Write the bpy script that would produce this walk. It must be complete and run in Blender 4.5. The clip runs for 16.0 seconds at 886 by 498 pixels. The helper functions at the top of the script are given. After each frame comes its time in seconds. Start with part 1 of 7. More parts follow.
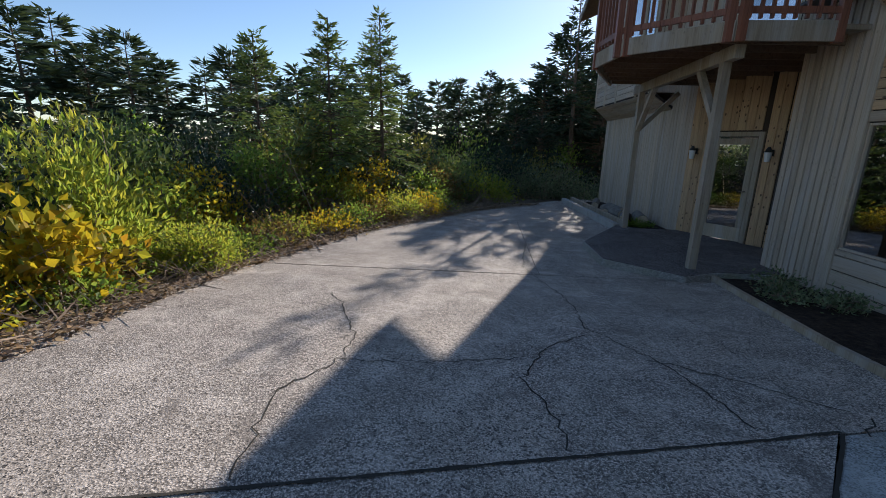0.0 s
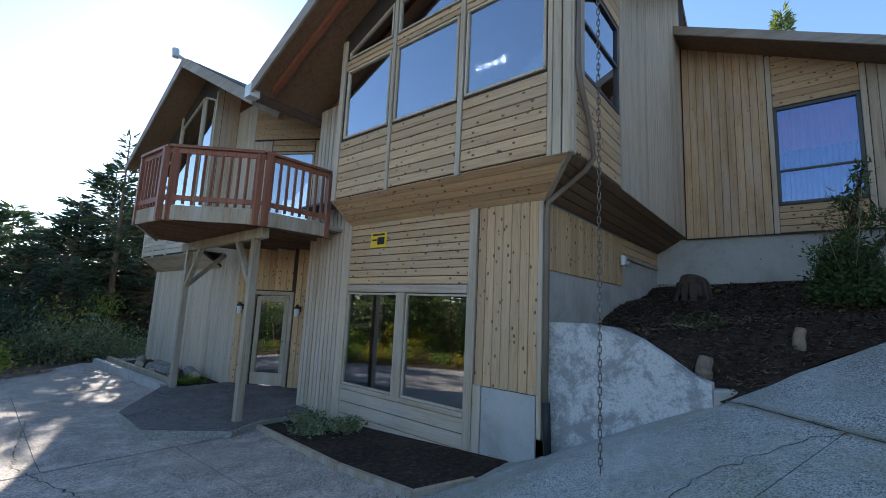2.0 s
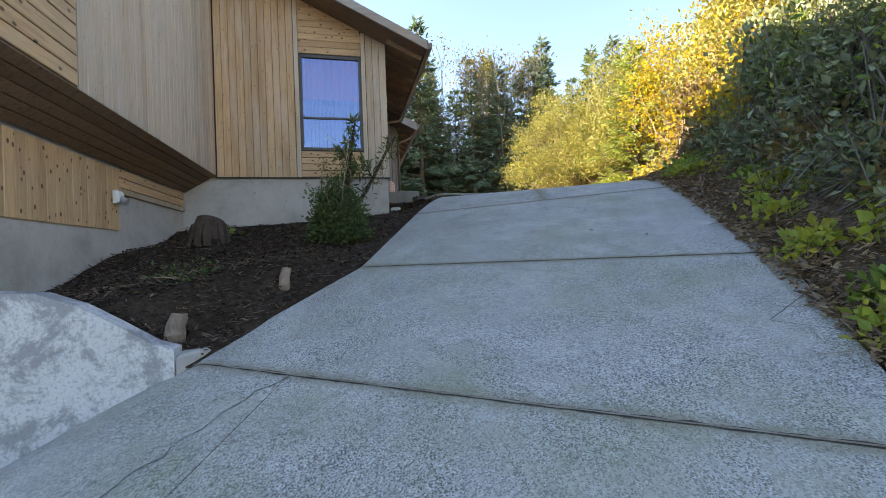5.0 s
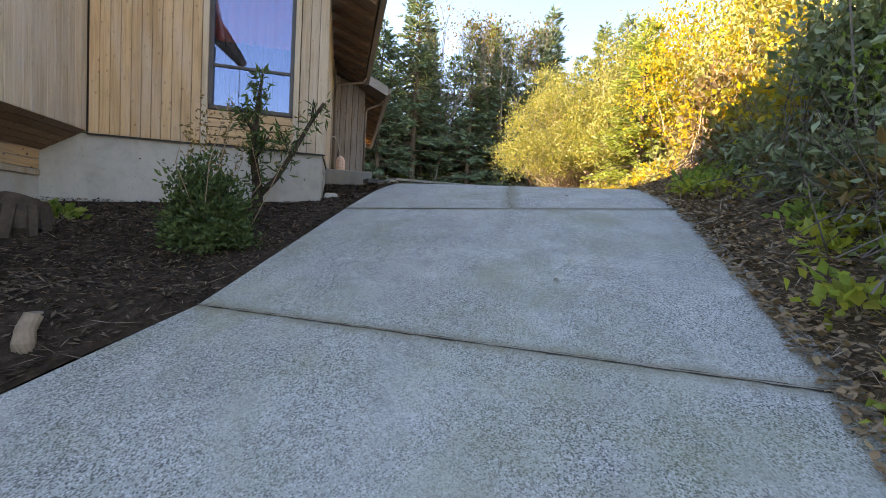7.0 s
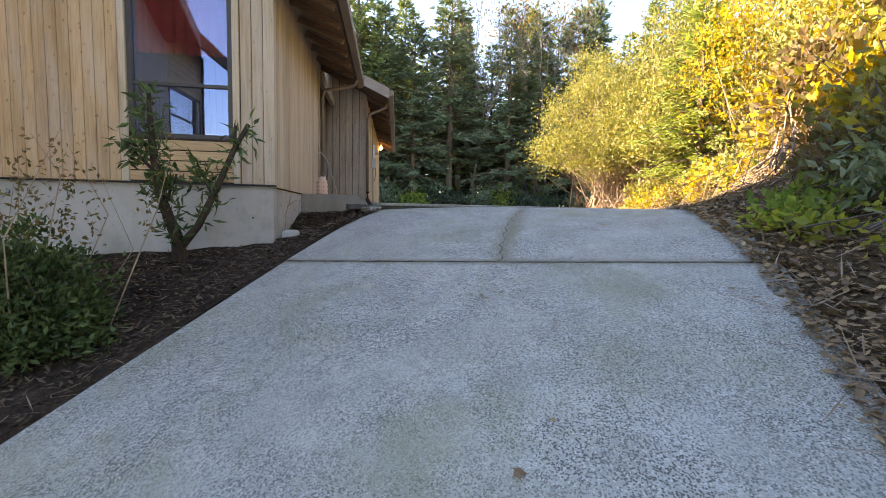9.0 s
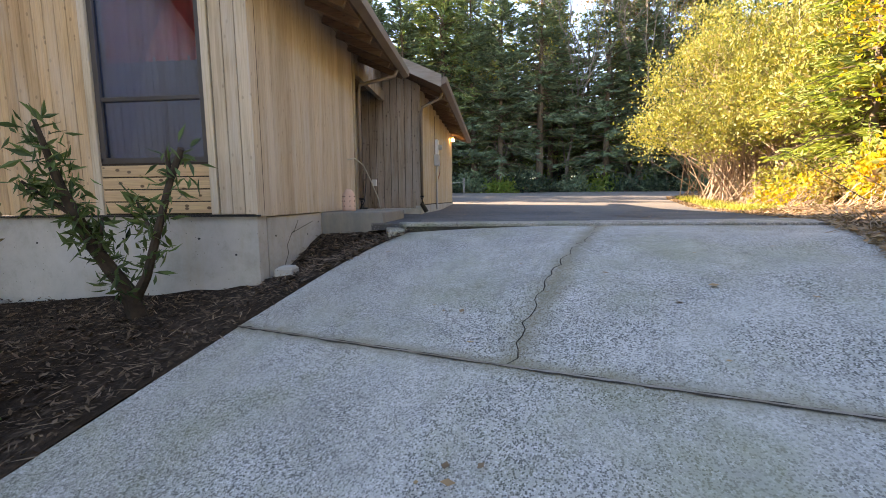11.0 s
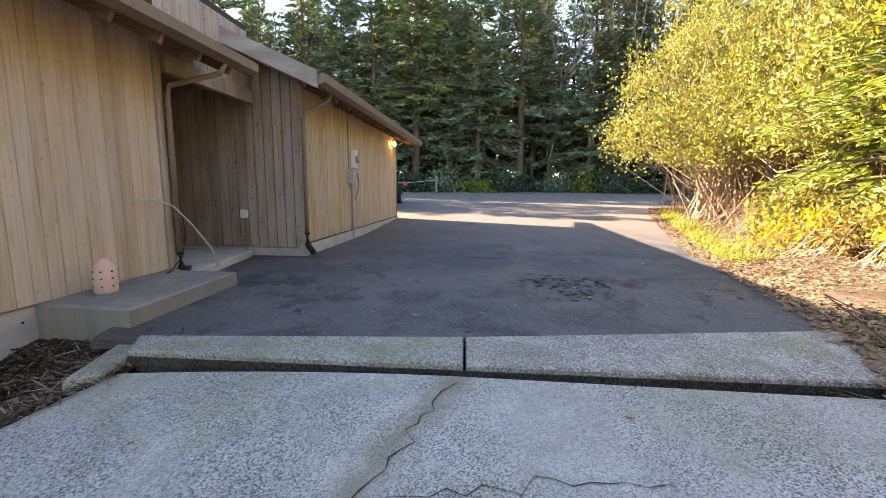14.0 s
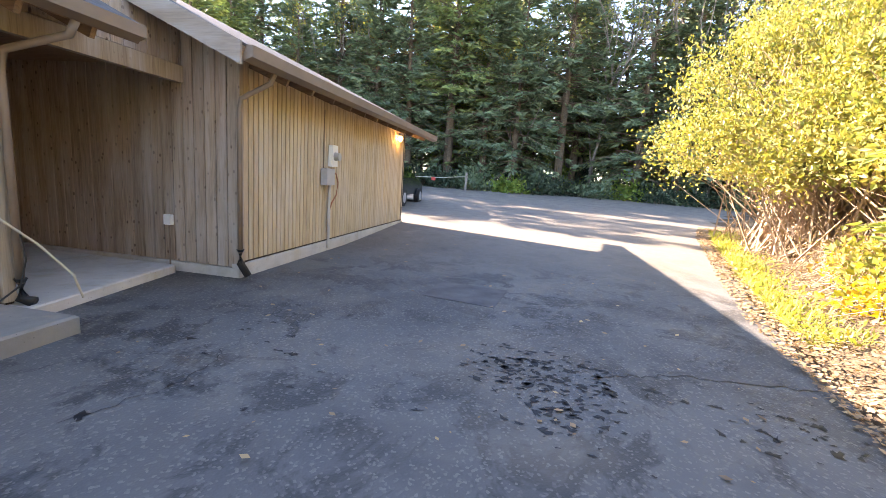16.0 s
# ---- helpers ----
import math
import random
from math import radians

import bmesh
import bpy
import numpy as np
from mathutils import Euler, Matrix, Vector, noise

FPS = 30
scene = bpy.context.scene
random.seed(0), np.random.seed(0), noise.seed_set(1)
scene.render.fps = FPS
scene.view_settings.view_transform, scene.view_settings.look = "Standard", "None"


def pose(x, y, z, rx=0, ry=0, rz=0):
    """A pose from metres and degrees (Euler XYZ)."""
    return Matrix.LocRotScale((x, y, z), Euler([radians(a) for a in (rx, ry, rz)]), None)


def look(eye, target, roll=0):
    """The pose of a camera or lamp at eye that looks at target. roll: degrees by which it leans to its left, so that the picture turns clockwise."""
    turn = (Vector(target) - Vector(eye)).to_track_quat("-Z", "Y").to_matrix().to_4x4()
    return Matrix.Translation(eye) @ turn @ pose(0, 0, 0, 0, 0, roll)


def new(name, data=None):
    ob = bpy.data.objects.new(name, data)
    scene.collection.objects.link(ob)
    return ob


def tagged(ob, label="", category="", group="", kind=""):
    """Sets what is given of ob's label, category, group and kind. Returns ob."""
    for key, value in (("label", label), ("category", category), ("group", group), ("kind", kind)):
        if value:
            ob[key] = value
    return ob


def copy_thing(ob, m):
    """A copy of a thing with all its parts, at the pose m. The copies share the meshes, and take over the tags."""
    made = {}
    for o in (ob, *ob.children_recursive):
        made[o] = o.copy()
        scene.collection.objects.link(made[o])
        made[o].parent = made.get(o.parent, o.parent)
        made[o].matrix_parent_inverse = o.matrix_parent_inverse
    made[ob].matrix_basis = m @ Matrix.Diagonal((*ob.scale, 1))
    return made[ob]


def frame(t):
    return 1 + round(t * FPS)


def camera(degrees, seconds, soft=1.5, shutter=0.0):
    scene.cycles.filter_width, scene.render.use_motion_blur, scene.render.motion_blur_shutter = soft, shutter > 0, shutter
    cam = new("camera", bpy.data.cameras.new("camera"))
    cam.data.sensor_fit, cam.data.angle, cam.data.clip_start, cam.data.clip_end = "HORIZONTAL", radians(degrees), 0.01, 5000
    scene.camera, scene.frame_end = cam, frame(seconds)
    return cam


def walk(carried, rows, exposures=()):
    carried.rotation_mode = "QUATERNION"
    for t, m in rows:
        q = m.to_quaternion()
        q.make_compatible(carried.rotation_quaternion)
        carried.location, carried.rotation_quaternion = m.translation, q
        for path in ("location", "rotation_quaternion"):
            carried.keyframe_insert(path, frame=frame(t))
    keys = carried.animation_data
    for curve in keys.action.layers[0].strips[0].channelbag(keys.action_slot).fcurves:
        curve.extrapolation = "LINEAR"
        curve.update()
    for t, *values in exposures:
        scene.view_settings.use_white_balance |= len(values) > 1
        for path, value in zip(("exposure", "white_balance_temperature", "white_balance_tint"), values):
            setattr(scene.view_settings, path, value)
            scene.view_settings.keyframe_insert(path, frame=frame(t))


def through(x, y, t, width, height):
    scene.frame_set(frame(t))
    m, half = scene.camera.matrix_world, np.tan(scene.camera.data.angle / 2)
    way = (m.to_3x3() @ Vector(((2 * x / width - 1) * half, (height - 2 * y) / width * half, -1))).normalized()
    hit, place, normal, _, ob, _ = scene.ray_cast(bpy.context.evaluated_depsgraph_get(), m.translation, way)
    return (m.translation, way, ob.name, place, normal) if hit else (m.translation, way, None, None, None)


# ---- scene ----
cam = camera(92.4, 16.0, soft=0.9)
PATH = [
    (0, (0.028, 0.089, 1.605), (-0.073, 2.029, 1.128), 1.7),
    (0.5, (0.107, -0.087, 1.637), (0.489, 1.827, 1.198), 3.2),
    (1, (0.103, -0.273, 1.697), (0.993, 1.488, 1.374), 4.4),
    (1.3, (0.108, -0.339, 1.703), (1.284, 1.273, 1.564), 2.6),
    (1.5, (0.115, -0.385, 1.725), (1.443, 1.109, 1.69), 2.9),
    (2, (0.093, -0.442, 1.803), (1.609, 0.833, 2.081), 2.7),
    (2.5, (0.079, -0.429, 1.853), (1.653, 0.736, 2.255), 2.9),
    (3, (0.052, -0.45, 1.87), (1.621, 0.694, 2.347), 2.8),
    (3.5, (0.257, -0.509, 1.828), (2.058, 0.274, 2.206), -0.2),
    (3.6, (0.288, -0.574, 1.826), (2.144, 0.092, 2.162), -0.6),
    (4, (0.576, -0.82, 1.802), (2.536, -0.519, 2.062), -1.8),
    (4.5, (0.885, -0.971, 1.774), (2.881, -0.907, 1.886), -2.3),
    (5, (1.344, -1.093, 1.859), (3.295, -1.534, 1.883), -2.2),
    (5.2, (1.498, -1.194, 1.841), (3.402, -1.808, 1.819), -1.5),
    (7.3, (3.188, -2.471, 2.63), (5.129, -2.934, 2.501), 3.4),
    (7.5, (3.312, -2.538, 2.699), (5.256, -2.995, 2.576), 2.3),
    (8.2, (3.869, -3.1, 2.943), (5.84, -3.416, 2.827), 0.9),
    (10.3, (5.599, -4.163, 3.514), (7.579, -4.314, 3.279), 1.5),
    (10.5, (5.766, -4.285, 3.547), (7.751, -4.362, 3.316), 1.0),
    (11, (6.177, -4.515, 3.713), (8.153, -4.313, 3.481), -0.5),
    (11.5, (6.673, -4.807, 3.881), (8.651, -4.618, 3.651), -1.0),
    (12, (7.158, -5.168, 4.023), (9.125, -5.016, 3.694), -0.8),
    (12.5, (7.613, -5.396, 4.13), (9.578, -5.248, 3.789), 0.8),
    (13, (8.05, -5.642, 4.233), (10.018, -5.508, 3.905), 0.9),
    (13.5, (8.508, -5.872, 4.458), (10.48, -5.714, 4.165), 0.3),
    (14, (8.992, -6.042, 4.615), (10.964, -5.875, 4.328), 0.4),
    (14.5, (9.457, -6.265, 4.642), (11.41, -6.065, 4.259), 1.7),
    (15, (9.985, -6.454, 4.767), (11.904, -6.199, 4.264), 0.9),
    (15.5, (10.492, -6.641, 4.923), (12.426, -6.375, 4.488), -0.2),
    (16, (10.996, -6.812, 5.007), (12.939, -6.473, 4.676), 4.2),
]
EXPOSURES = [(0.0, 0.25, 6000, 14), (0.5, 0.76, 6600, 13.5), (1.0, 1.14, 6600, 12), (1.5, 1.32, 6400, 11.5), (2.5, 1.52, 5850, 11), (3.5, 1.87, 6050, 16.5), (4.0, 2.3, 7000, 16), (4.5, 2.32, 7350, 17.5), (5.0, 2.39, 7350, 18), (8.0, 2.66, 8050, 22), (12.5, 2.76, 8000, 23), (14.5, 2.94, 7750, 23.5), (16.0, 3.44, 7500, 23.5)]
walk(cam, [(t, look(eye, target, roll)) for t, eye, target, roll in PATH], EXPOSURES)

# ---- light: low autumn sun from +y, clear sky ----
SUN_AZ, SUN_EL = 70.6, 24.6
world = bpy.data.worlds.new("world")
scene.world = world
world.use_nodes = True
_wn = world.node_tree.nodes
_sky = _wn.new("ShaderNodeTexSky")
_sky.sky_type = "NISHITA"
_sky.sun_disc = False
_sky.sun_elevation = radians(SUN_EL)
_sky.sun_rotation = radians(90 - SUN_AZ)
_sky.air_density, _sky.dust_density, _sky.ozone_density = 1.0, 0.15, 2.5
world.node_tree.links.new(_sky.outputs[0], _wn["Background"].inputs[0])
_wn["Background"].inputs[1].default_value = 0.118
_sun = bpy.data.lights.new("sun", "SUN")
_sun.energy, _sun.angle, _sun.color = 5.0, radians(0.5), (1.0, 0.92, 0.80)
_sa, _se = radians(SUN_AZ), radians(SUN_EL)
SUN_DIR = Vector((math.cos(_sa) * math.cos(_se), math.sin(_sa) * math.cos(_se), math.sin(_se)))
new("sun", _sun).matrix_world = look(SUN_DIR * 60, (0, 0, 0))

# ---- node helpers and materials ----


class Net:
    """A small wrapper to build a node material."""

    def __init__(self, name):
        self.mat = bpy.data.materials.new(name)
        self.mat.use_nodes = True
        self.t = self.mat.node_tree
        self.bsdf = self.t.nodes["Principled BSDF"]
        self.out = self.t.nodes["Material Output"]

    def put(self, node, key, value):
        sock = node.inputs[key]
        if isinstance(value, bpy.types.NodeSocket):
            self.t.links.new(value, sock)
        elif isinstance(value, tuple) and len(value) == 3 and sock.type == "RGBA":
            sock.default_value = (*value, 1)
        else:
            sock.default_value = value

    def node(self, kind, **kw):
        n = self.t.nodes.new(kind)
        for k, v in kw.items():
            self.put(n, k.replace("_", " "), v)
        return n

    def math(self, op, a, b=0.0, c=0.0):
        n = self.t.nodes.new("ShaderNodeMath")
        n.operation = op
        for i, v in enumerate((a, b, c)):
            self.put(n, i, v)
        return n.outputs[0]

    def vec(self, op, a, b):
        n = self.t.nodes.new("ShaderNodeVectorMath")
        n.operation = op
        self.put(n, 0, a)
        self.put(n, 1, b)
        return n.outputs[0]

    def pos(self, scale, jitter=True):
        p = self.node("ShaderNodeNewGeometry").outputs["Position"]
        if jitter:
            r = self.node("ShaderNodeObjectInfo").outputs["Random"]
            p = self.vec("ADD", p, self.vec("MULTIPLY", self.mixv(r), (31.0, 47.0, 23.0)))
        return self.vec("MULTIPLY", p, scale)

    def mixv(self, f):
        n = self.node("ShaderNodeCombineXYZ")
        for i in range(3):
            self.put(n, i, f)
        return n.outputs[0]

    def noise(self, vector, scale=1.0, detail=3.0, rough=0.55, distort=0.0):
        n = self.node("ShaderNodeTexNoise", Scale=scale, Detail=detail, Roughness=rough, Distortion=distort)
        self.put(n, "Vector", vector)
        return n.outputs[0]

    def voro(self, vector, scale=1.0, out="Distance", feature="F1"):
        n = self.node("ShaderNodeTexVoronoi", Scale=scale)
        n.feature = feature
        self.put(n, "Vector", vector)
        return n.outputs[out]

    def ramp(self, f, *stops):
        n = self.t.nodes.new("ShaderNodeValToRGB")
        e = n.color_ramp.elements
        while len(e) < len(stops):
            e.new(0.5)
        for el, (p, c) in zip(e, stops):
            el.position = p
            el.color = (*c, 1) if isinstance(c, tuple) else (c, c, c, 1)
        self.put(n, 0, f)
        return n.outputs[0]

    def mix(self, f, a, b, mode="MIX"):
        n = self.t.nodes.new("ShaderNodeMix")
        n.data_type = "RGBA"
        n.blend_type = mode
        self.put(n, "Factor", f)
        self.put(n, 6, a)
        self.put(n, 7, b)
        return n.outputs[2]

    def bump(self, height, strength, distance=0.01):
        n = self.node("ShaderNodeBump", Strength=strength, Distance=distance, Height=height)
        self.put(self.bsdf, "Normal", n.outputs[0])

    def done(self, colour=None, rough=0.7, metal=0.0, spec=0.4):
        if colour is not None:
            self.put(self.bsdf, "Base Color", colour)
        self.put(self.bsdf, "Roughness", rough)
        self.put(self.bsdf, "Metallic", metal)
        self.put(self.bsdf, "Specular IOR Level", spec)
        return self.mat


def wood(name, light, dark, axis, knots=0.0, grey=0.0, rough=0.72):
    """Sawn boards: grain along an axis, per-board tone, knots, weathering."""
    m = Net(name)
    along = [13.0, 13.0, 13.0]
    along["xyz".index(axis)] = 0.55
    p = m.pos(tuple(along))
    grain = m.noise(p, 2.2, 5, 0.62, 1.4)
    fine = m.noise(p, 9.0, 3, 0.6)
    col = m.ramp(grain, (0.3, dark), (0.52, light), (0.75, tuple(min(1, c * 1.12) for c in light)))
    r = m.node("ShaderNodeObjectInfo").outputs["Random"]
    tone = m.ramp(r, (0.0, (0.83, 0.80, 0.77)), (0.35, 0.97), (0.75, 1.03), (1.0, (1.12, 1.10, 1.07)))
    col = m.mix(1.0, col, tone, "MULTIPLY")
    if knots:
        kp = [10.0, 10.0, 10.0]
        kp["xyz".index(axis)] = 6.5
        d = m.voro(m.pos(tuple(kp)), 1.0)
        k = m.ramp(d, (0.0, 1.0), (0.07 + 0.08 * knots, 1.0), (0.12 + 0.09 * knots, 0.0))
        col = m.mix(m.math("MULTIPLY", k, knots), col, (0.07, 0.035, 0.018))
    blotch = m.noise(m.pos((0.7, 0.7, 0.5), False), 1.0, 4, 0.6)
    col = m.mix(m.ramp(blotch, (0.42, 0.0), (0.7, grey)), col, (0.33, 0.30, 0.26))
    if grey > 0.3:
        run = [5.0, 5.0, 5.0]
        run["xyz".index(axis)] = 0.55
        streak = m.noise(m.pos(tuple(run), False), 1.0, 5, 0.65, 0.3)
        col = m.mix(m.ramp(streak, (0.46, 0.0), (0.66, 0.55)), col, tuple(0.55 * c + 0.27 for c in light))
        col = m.mix(m.ramp(streak, (0.30, 0.5), (0.44, 0.0)), col, tuple(c * 0.8 for c in dark))
    col = m.mix(m.ramp(fine, (0.45, 0.0), (0.8, 0.22)), col, tuple(c * 0.6 for c in dark))
    m.bump(m.math("ADD", grain, fine), 0.25, 0.004)
    return m.done(col, rough, 0, 0.25)


def aggregate(name, light, dark, stone, stain, scale=70.0, moss=0.0):
    """Exposed-aggregate or weathered concrete: pebbles, broad stains."""
    m = Net(name)
    p = m.pos((1, 1, 1), False)
    cell = m.voro(p, scale, "Color")
    g = m.node("ShaderNodeSeparateColor")
    m.put(g, 0, cell)
    col = m.ramp(g.outputs[0], (0.0, stone), (0.3, dark), (0.5, light), (1.0, tuple(min(1, c * 1.45) for c in light)))
    dist = m.voro(p, scale)
    cell2 = m.node("ShaderNodeSeparateColor")
    m.put(cell2, 0, m.voro(p, scale * 2.3, "Color"))
    patchy = m.noise(p, 1.5, 4, 0.65)
    col = m.mix(m.math("MULTIPLY", m.ramp(cell2.outputs[1], (0.55, 0.0), (0.62, 1.0)), m.ramp(patchy, (0.35, 0.3), (0.6, 1.0))), col, stone)
    col = m.mix(m.ramp(dist, (0.35, 0.0), (0.75, 0.45)), col, tuple(c * 0.6 for c in dark))
    big = m.noise(p, 0.55, 5, 0.62, 0.6)
    mid = m.noise(p, 2.7, 4, 0.6, 0.3)
    col = m.mix(m.ramp(big, (0.35, 0.0), (0.68, 0.55)), col, stain)
    col = m.mix(m.ramp(mid, (0.5, 0.0), (0.75, 0.45)), col, tuple(min(1, c * 1.3) for c in light))
    grit = m.node("ShaderNodeSeparateColor")
    m.put(grit, 0, m.voro(m.vec("ADD", p, (0.37, 0.61, 0)), scale * 1.1, "Color"))
    col = m.mix(m.math("MULTIPLY", m.ramp(grit.outputs[2], (0.80, 0.0), (0.84, 0.9)), m.ramp(big, (0.3, 0.4), (0.6, 1.0))), col, stone)
    spot = m.noise(m.vec("ADD", p, (5.1, 1.7, 0)), 1.7, 3, 0.5, 0.8)
    col = m.mix(m.ramp(spot, (0.60, 0.0), (0.70, 0.5)), col, tuple(c * 0.55 for c in dark))
    if moss:
        ms = m.noise(m.vec("ADD", p, (7.3, 2.1, 0)), 0.8, 4, 0.7)
        col = m.mix(m.ramp(ms, (0.52, 0.0), (0.72, moss)), col, (0.20, 0.22, 0.10))
    m.bump(m.math("ADD", dist, mid), 0.7, 0.005)
    return m.done(col, 0.85, 0, 0.25)


# joints of the ramp
J1L, J1X, J1R = (5.17, 0.17), (4.56, -0.66), (2.55, -3.45)
J2L, J2M, J2R = (6.78, -1.26), (5.75, -3.0), (4.5, -5.0)
J3L, J3X, J3R = (9.48, -2.43), (8.5, -4.65), (7.6, -6.75)


def worn_concrete(name):
    """Pale brushed concrete worn down to its stones in patches, with dirty green stains."""
    m = Net(name)
    p = m.pos((1, 1, 1), False)
    big = m.noise(p, 0.5, 5, 0.62, 0.5)
    mid = m.noise(m.vec("ADD", p, (3.7, 9.1, 0)), 2.3, 5, 0.65, 0.4)
    fine = m.noise(p, 42, 4, 0.65)
    col = m.ramp(mid, (0.3, (0.34, 0.336, 0.295)), (0.5, (0.43, 0.426, 0.38)), (0.72, (0.55, 0.545, 0.495)))
    col = m.mix(m.ramp(big, (0.42, 0.0), (0.68, 0.6)), col, (0.34, 0.33, 0.275))
    col = m.mix(m.ramp(fine, (0.35, 0.5), (0.55, 0.0)), col, (0.30, 0.29, 0.27))
    worn = m.ramp(m.noise(m.vec("ADD", p, (1.9, 4.3, 0)), 1.1, 5, 0.7, 0.6), (0.36, 0.4), (0.58, 1.0))
    cell = m.node("ShaderNodeSeparateColor")
    m.put(cell, 0, m.voro(p, 118, "Color"))
    dist = m.voro(p, 118)
    gap = m.math("MULTIPLY", m.ramp(cell.outputs[0], (0.50, 0.0), (0.58, 0.9)), m.ramp(dist, (0.45, 1.0), (0.7, 0.3)))
    col = m.mix(m.math("MULTIPLY", gap, worn), col, (0.07, 0.069, 0.064))
    col = m.mix(m.math("MULTIPLY", m.ramp(cell.outputs[1], (0.78, 0.0), (0.86, 0.55)), worn), col, (0.70, 0.69, 0.66))
    moss = m.noise(m.vec("ADD", p, (7.3, 2.1, 0)), 0.8, 5, 0.72)
    col = m.mix(m.ramp(moss, (0.48, 0.0), (0.70, 0.5)), col, (0.24, 0.25, 0.13))
    pit = m.noise(m.vec("ADD", p, (5.1, 1.7, 0)), 2.6, 4, 0.6, 1.0)
    col = m.mix(m.ramp(pit, (0.62, 0.0), (0.72, 0.4)), col, (0.22, 0.215, 0.19))
    xyz = m.node("ShaderNodeSeparateXYZ", Vector=p)
    ragged = m.math("MULTIPLY", m.math("SUBTRACT", m.noise(p, 9, 5, 0.7), 0.5), 0.16)
    for (ax, ay), (bx, by), wide, start in ((J1L, J1R, 0.10, 0.0), (J2L, J2R, 0.10, 0.0), (J3L, J3R, 0.10, 0.0), (J3X, (11.58, -5.9), 0.17, J3X[0])):
        run = math.hypot(bx - ax, by - ay)
        nx, ny = (by - ay) / run, (ax - bx) / run
        away = m.math("ABSOLUTE", m.math("MULTIPLY_ADD", xyz.outputs[0], nx, m.math("MULTIPLY_ADD", xyz.outputs[1], ny, -(nx * ax + ny * ay))))
        band = m.ramp(m.math("ADD", away, ragged), (0.0, 0.78), (wide, 0.0))
        if start:
            band = m.math("MULTIPLY", band, m.math("GREATER_THAN", xyz.outputs[0], start))
        col = m.mix(band, col, (0.215, 0.195, 0.125))
    m.bump(m.math("ADD", m.math("MULTIPLY", dist, worn), fine), 0.7, 0.005)
    return m.done(col, 0.85, 0, 0.25)


def leafy(name, *tones, through=0.4, gloss=0.5, spec=0.3):
    """Leaves: one tone per leaf, light passes through them."""
    m = Net(name)
    isl = m.node("ShaderNodeNewGeometry").outputs["Random Per Island"]
    col = m.ramp(isl, *[(i / max(1, len(tones) - 1), c) for i, c in enumerate(tones)])
    big = m.noise(m.pos((1, 1, 1), False), 1.1, 3)
    col = m.mix(1.0, col, m.ramp(big, (0.3, 0.72), (0.7, 1.25)), "MULTIPLY")
    m.done(col, gloss, 0, spec)
    tr = m.node("ShaderNodeBsdfTranslucent")
    m.put(tr, 0, m.mix(1.0, col, (1.0, 1.0, 0.55), "MULTIPLY"))
    mx = m.node("ShaderNodeMixShader")
    m.put(mx, 0, through)
    m.put(mx, 1, m.bsdf.outputs[0])
    m.put(mx, 2, tr.outputs[0])
    m.t.links.new(mx.outputs[0], m.out.inputs[0])
    return m.mat


def plain(name, col, rough=0.6, metal=0.0, spec=0.4, vary=0.12, scale=3.0):
    m = Net(name)
    n = m.noise(m.pos((1, 1, 1), False), scale, 4, 0.6)
    c = m.mix(1.0, col, m.ramp(n, (0.3, 1 - vary), (0.7, 1 + vary)), "MULTIPLY")
    m.bump(m.noise(m.pos((1, 1, 1), False), scale * 30, 3), 0.12, 0.003)
    return m.done(c, rough, metal, spec)


def glass(name, gloss, tint, mirror_tint=(0.92, 0.95, 1.0)):
    m = Net(name)
    tr = m.node("ShaderNodeBsdfTransparent")
    m.put(tr, 0, tint)
    gl = m.node("ShaderNodeBsdfGlossy")
    m.put(gl, "Color", mirror_tint)
    m.put(gl, "Roughness", 0.015)
    fr = m.node("ShaderNodeFresnel", IOR=1.5)
    wav = m.node("ShaderNodeBump", Strength=0.01, Distance=0.02, Height=m.noise(m.pos((1, 1, 1), False), 1.3, 1))
    m.put(gl, "Normal", wav.outputs[0])
    mx = m.node("ShaderNodeMixShader")
    m.put(mx, 0, m.math("ADD", m.math("MULTIPLY", fr.outputs[0], 0.6), gloss))
    m.put(mx, 1, tr.outputs[0])
    m.put(mx, 2, gl.outputs[0])
    m.t.links.new(mx.outputs[0], m.out.inputs[0])
    return m.mat


def glow(name, col, power):
    m = Net(name)
    m.put(m.bsdf, "Emission Color", col)
    m.put(m.bsdf, "Emission Strength", power)
    return m.done(col)


CEDAR, CEDAR_D = (0.58, 0.385, 0.21), (0.42, 0.26, 0.135)
PALE, PALE_D = (0.56, 0.44, 0.315), (0.43, 0.325, 0.22)
M_CEDAR_Z = wood("cedar_upright", CEDAR, CEDAR_D, "z", 0.85, 0.25)
M_CEDAR_Y = wood("cedar_level_front", CEDAR, CEDAR_D, "y", 0.85, 0.25)
M_CEDAR_X = wood("cedar_level_side", CEDAR, CEDAR_D, "x", 0.85, 0.3)
M_PALE_Z = wood("weathered_upright", PALE, PALE_D, "z", 0.3, 0.35)
M_GARAGE_Z = wood("garage_boards", (0.52, 0.395, 0.245), (0.39, 0.285, 0.165), "z", 0.12, 0.32)
M_CEDAR_FINE = wood("cedar_upright_fine_knots", CEDAR, CEDAR_D, "z", 0.45, 0.32)
M_PALE_Y = wood("weathered_level", PALE, PALE_D, "y", 0.5, 0.5)
M_GREY_Z = wood("grey_boards", (0.36, 0.28, 0.21), (0.21, 0.155, 0.11), "z", 0.7, 0.4)
M_TRIM = wood("trim_wood", (0.55, 0.44, 0.31), (0.41, 0.31, 0.20), "z", 0.2, 0.35)
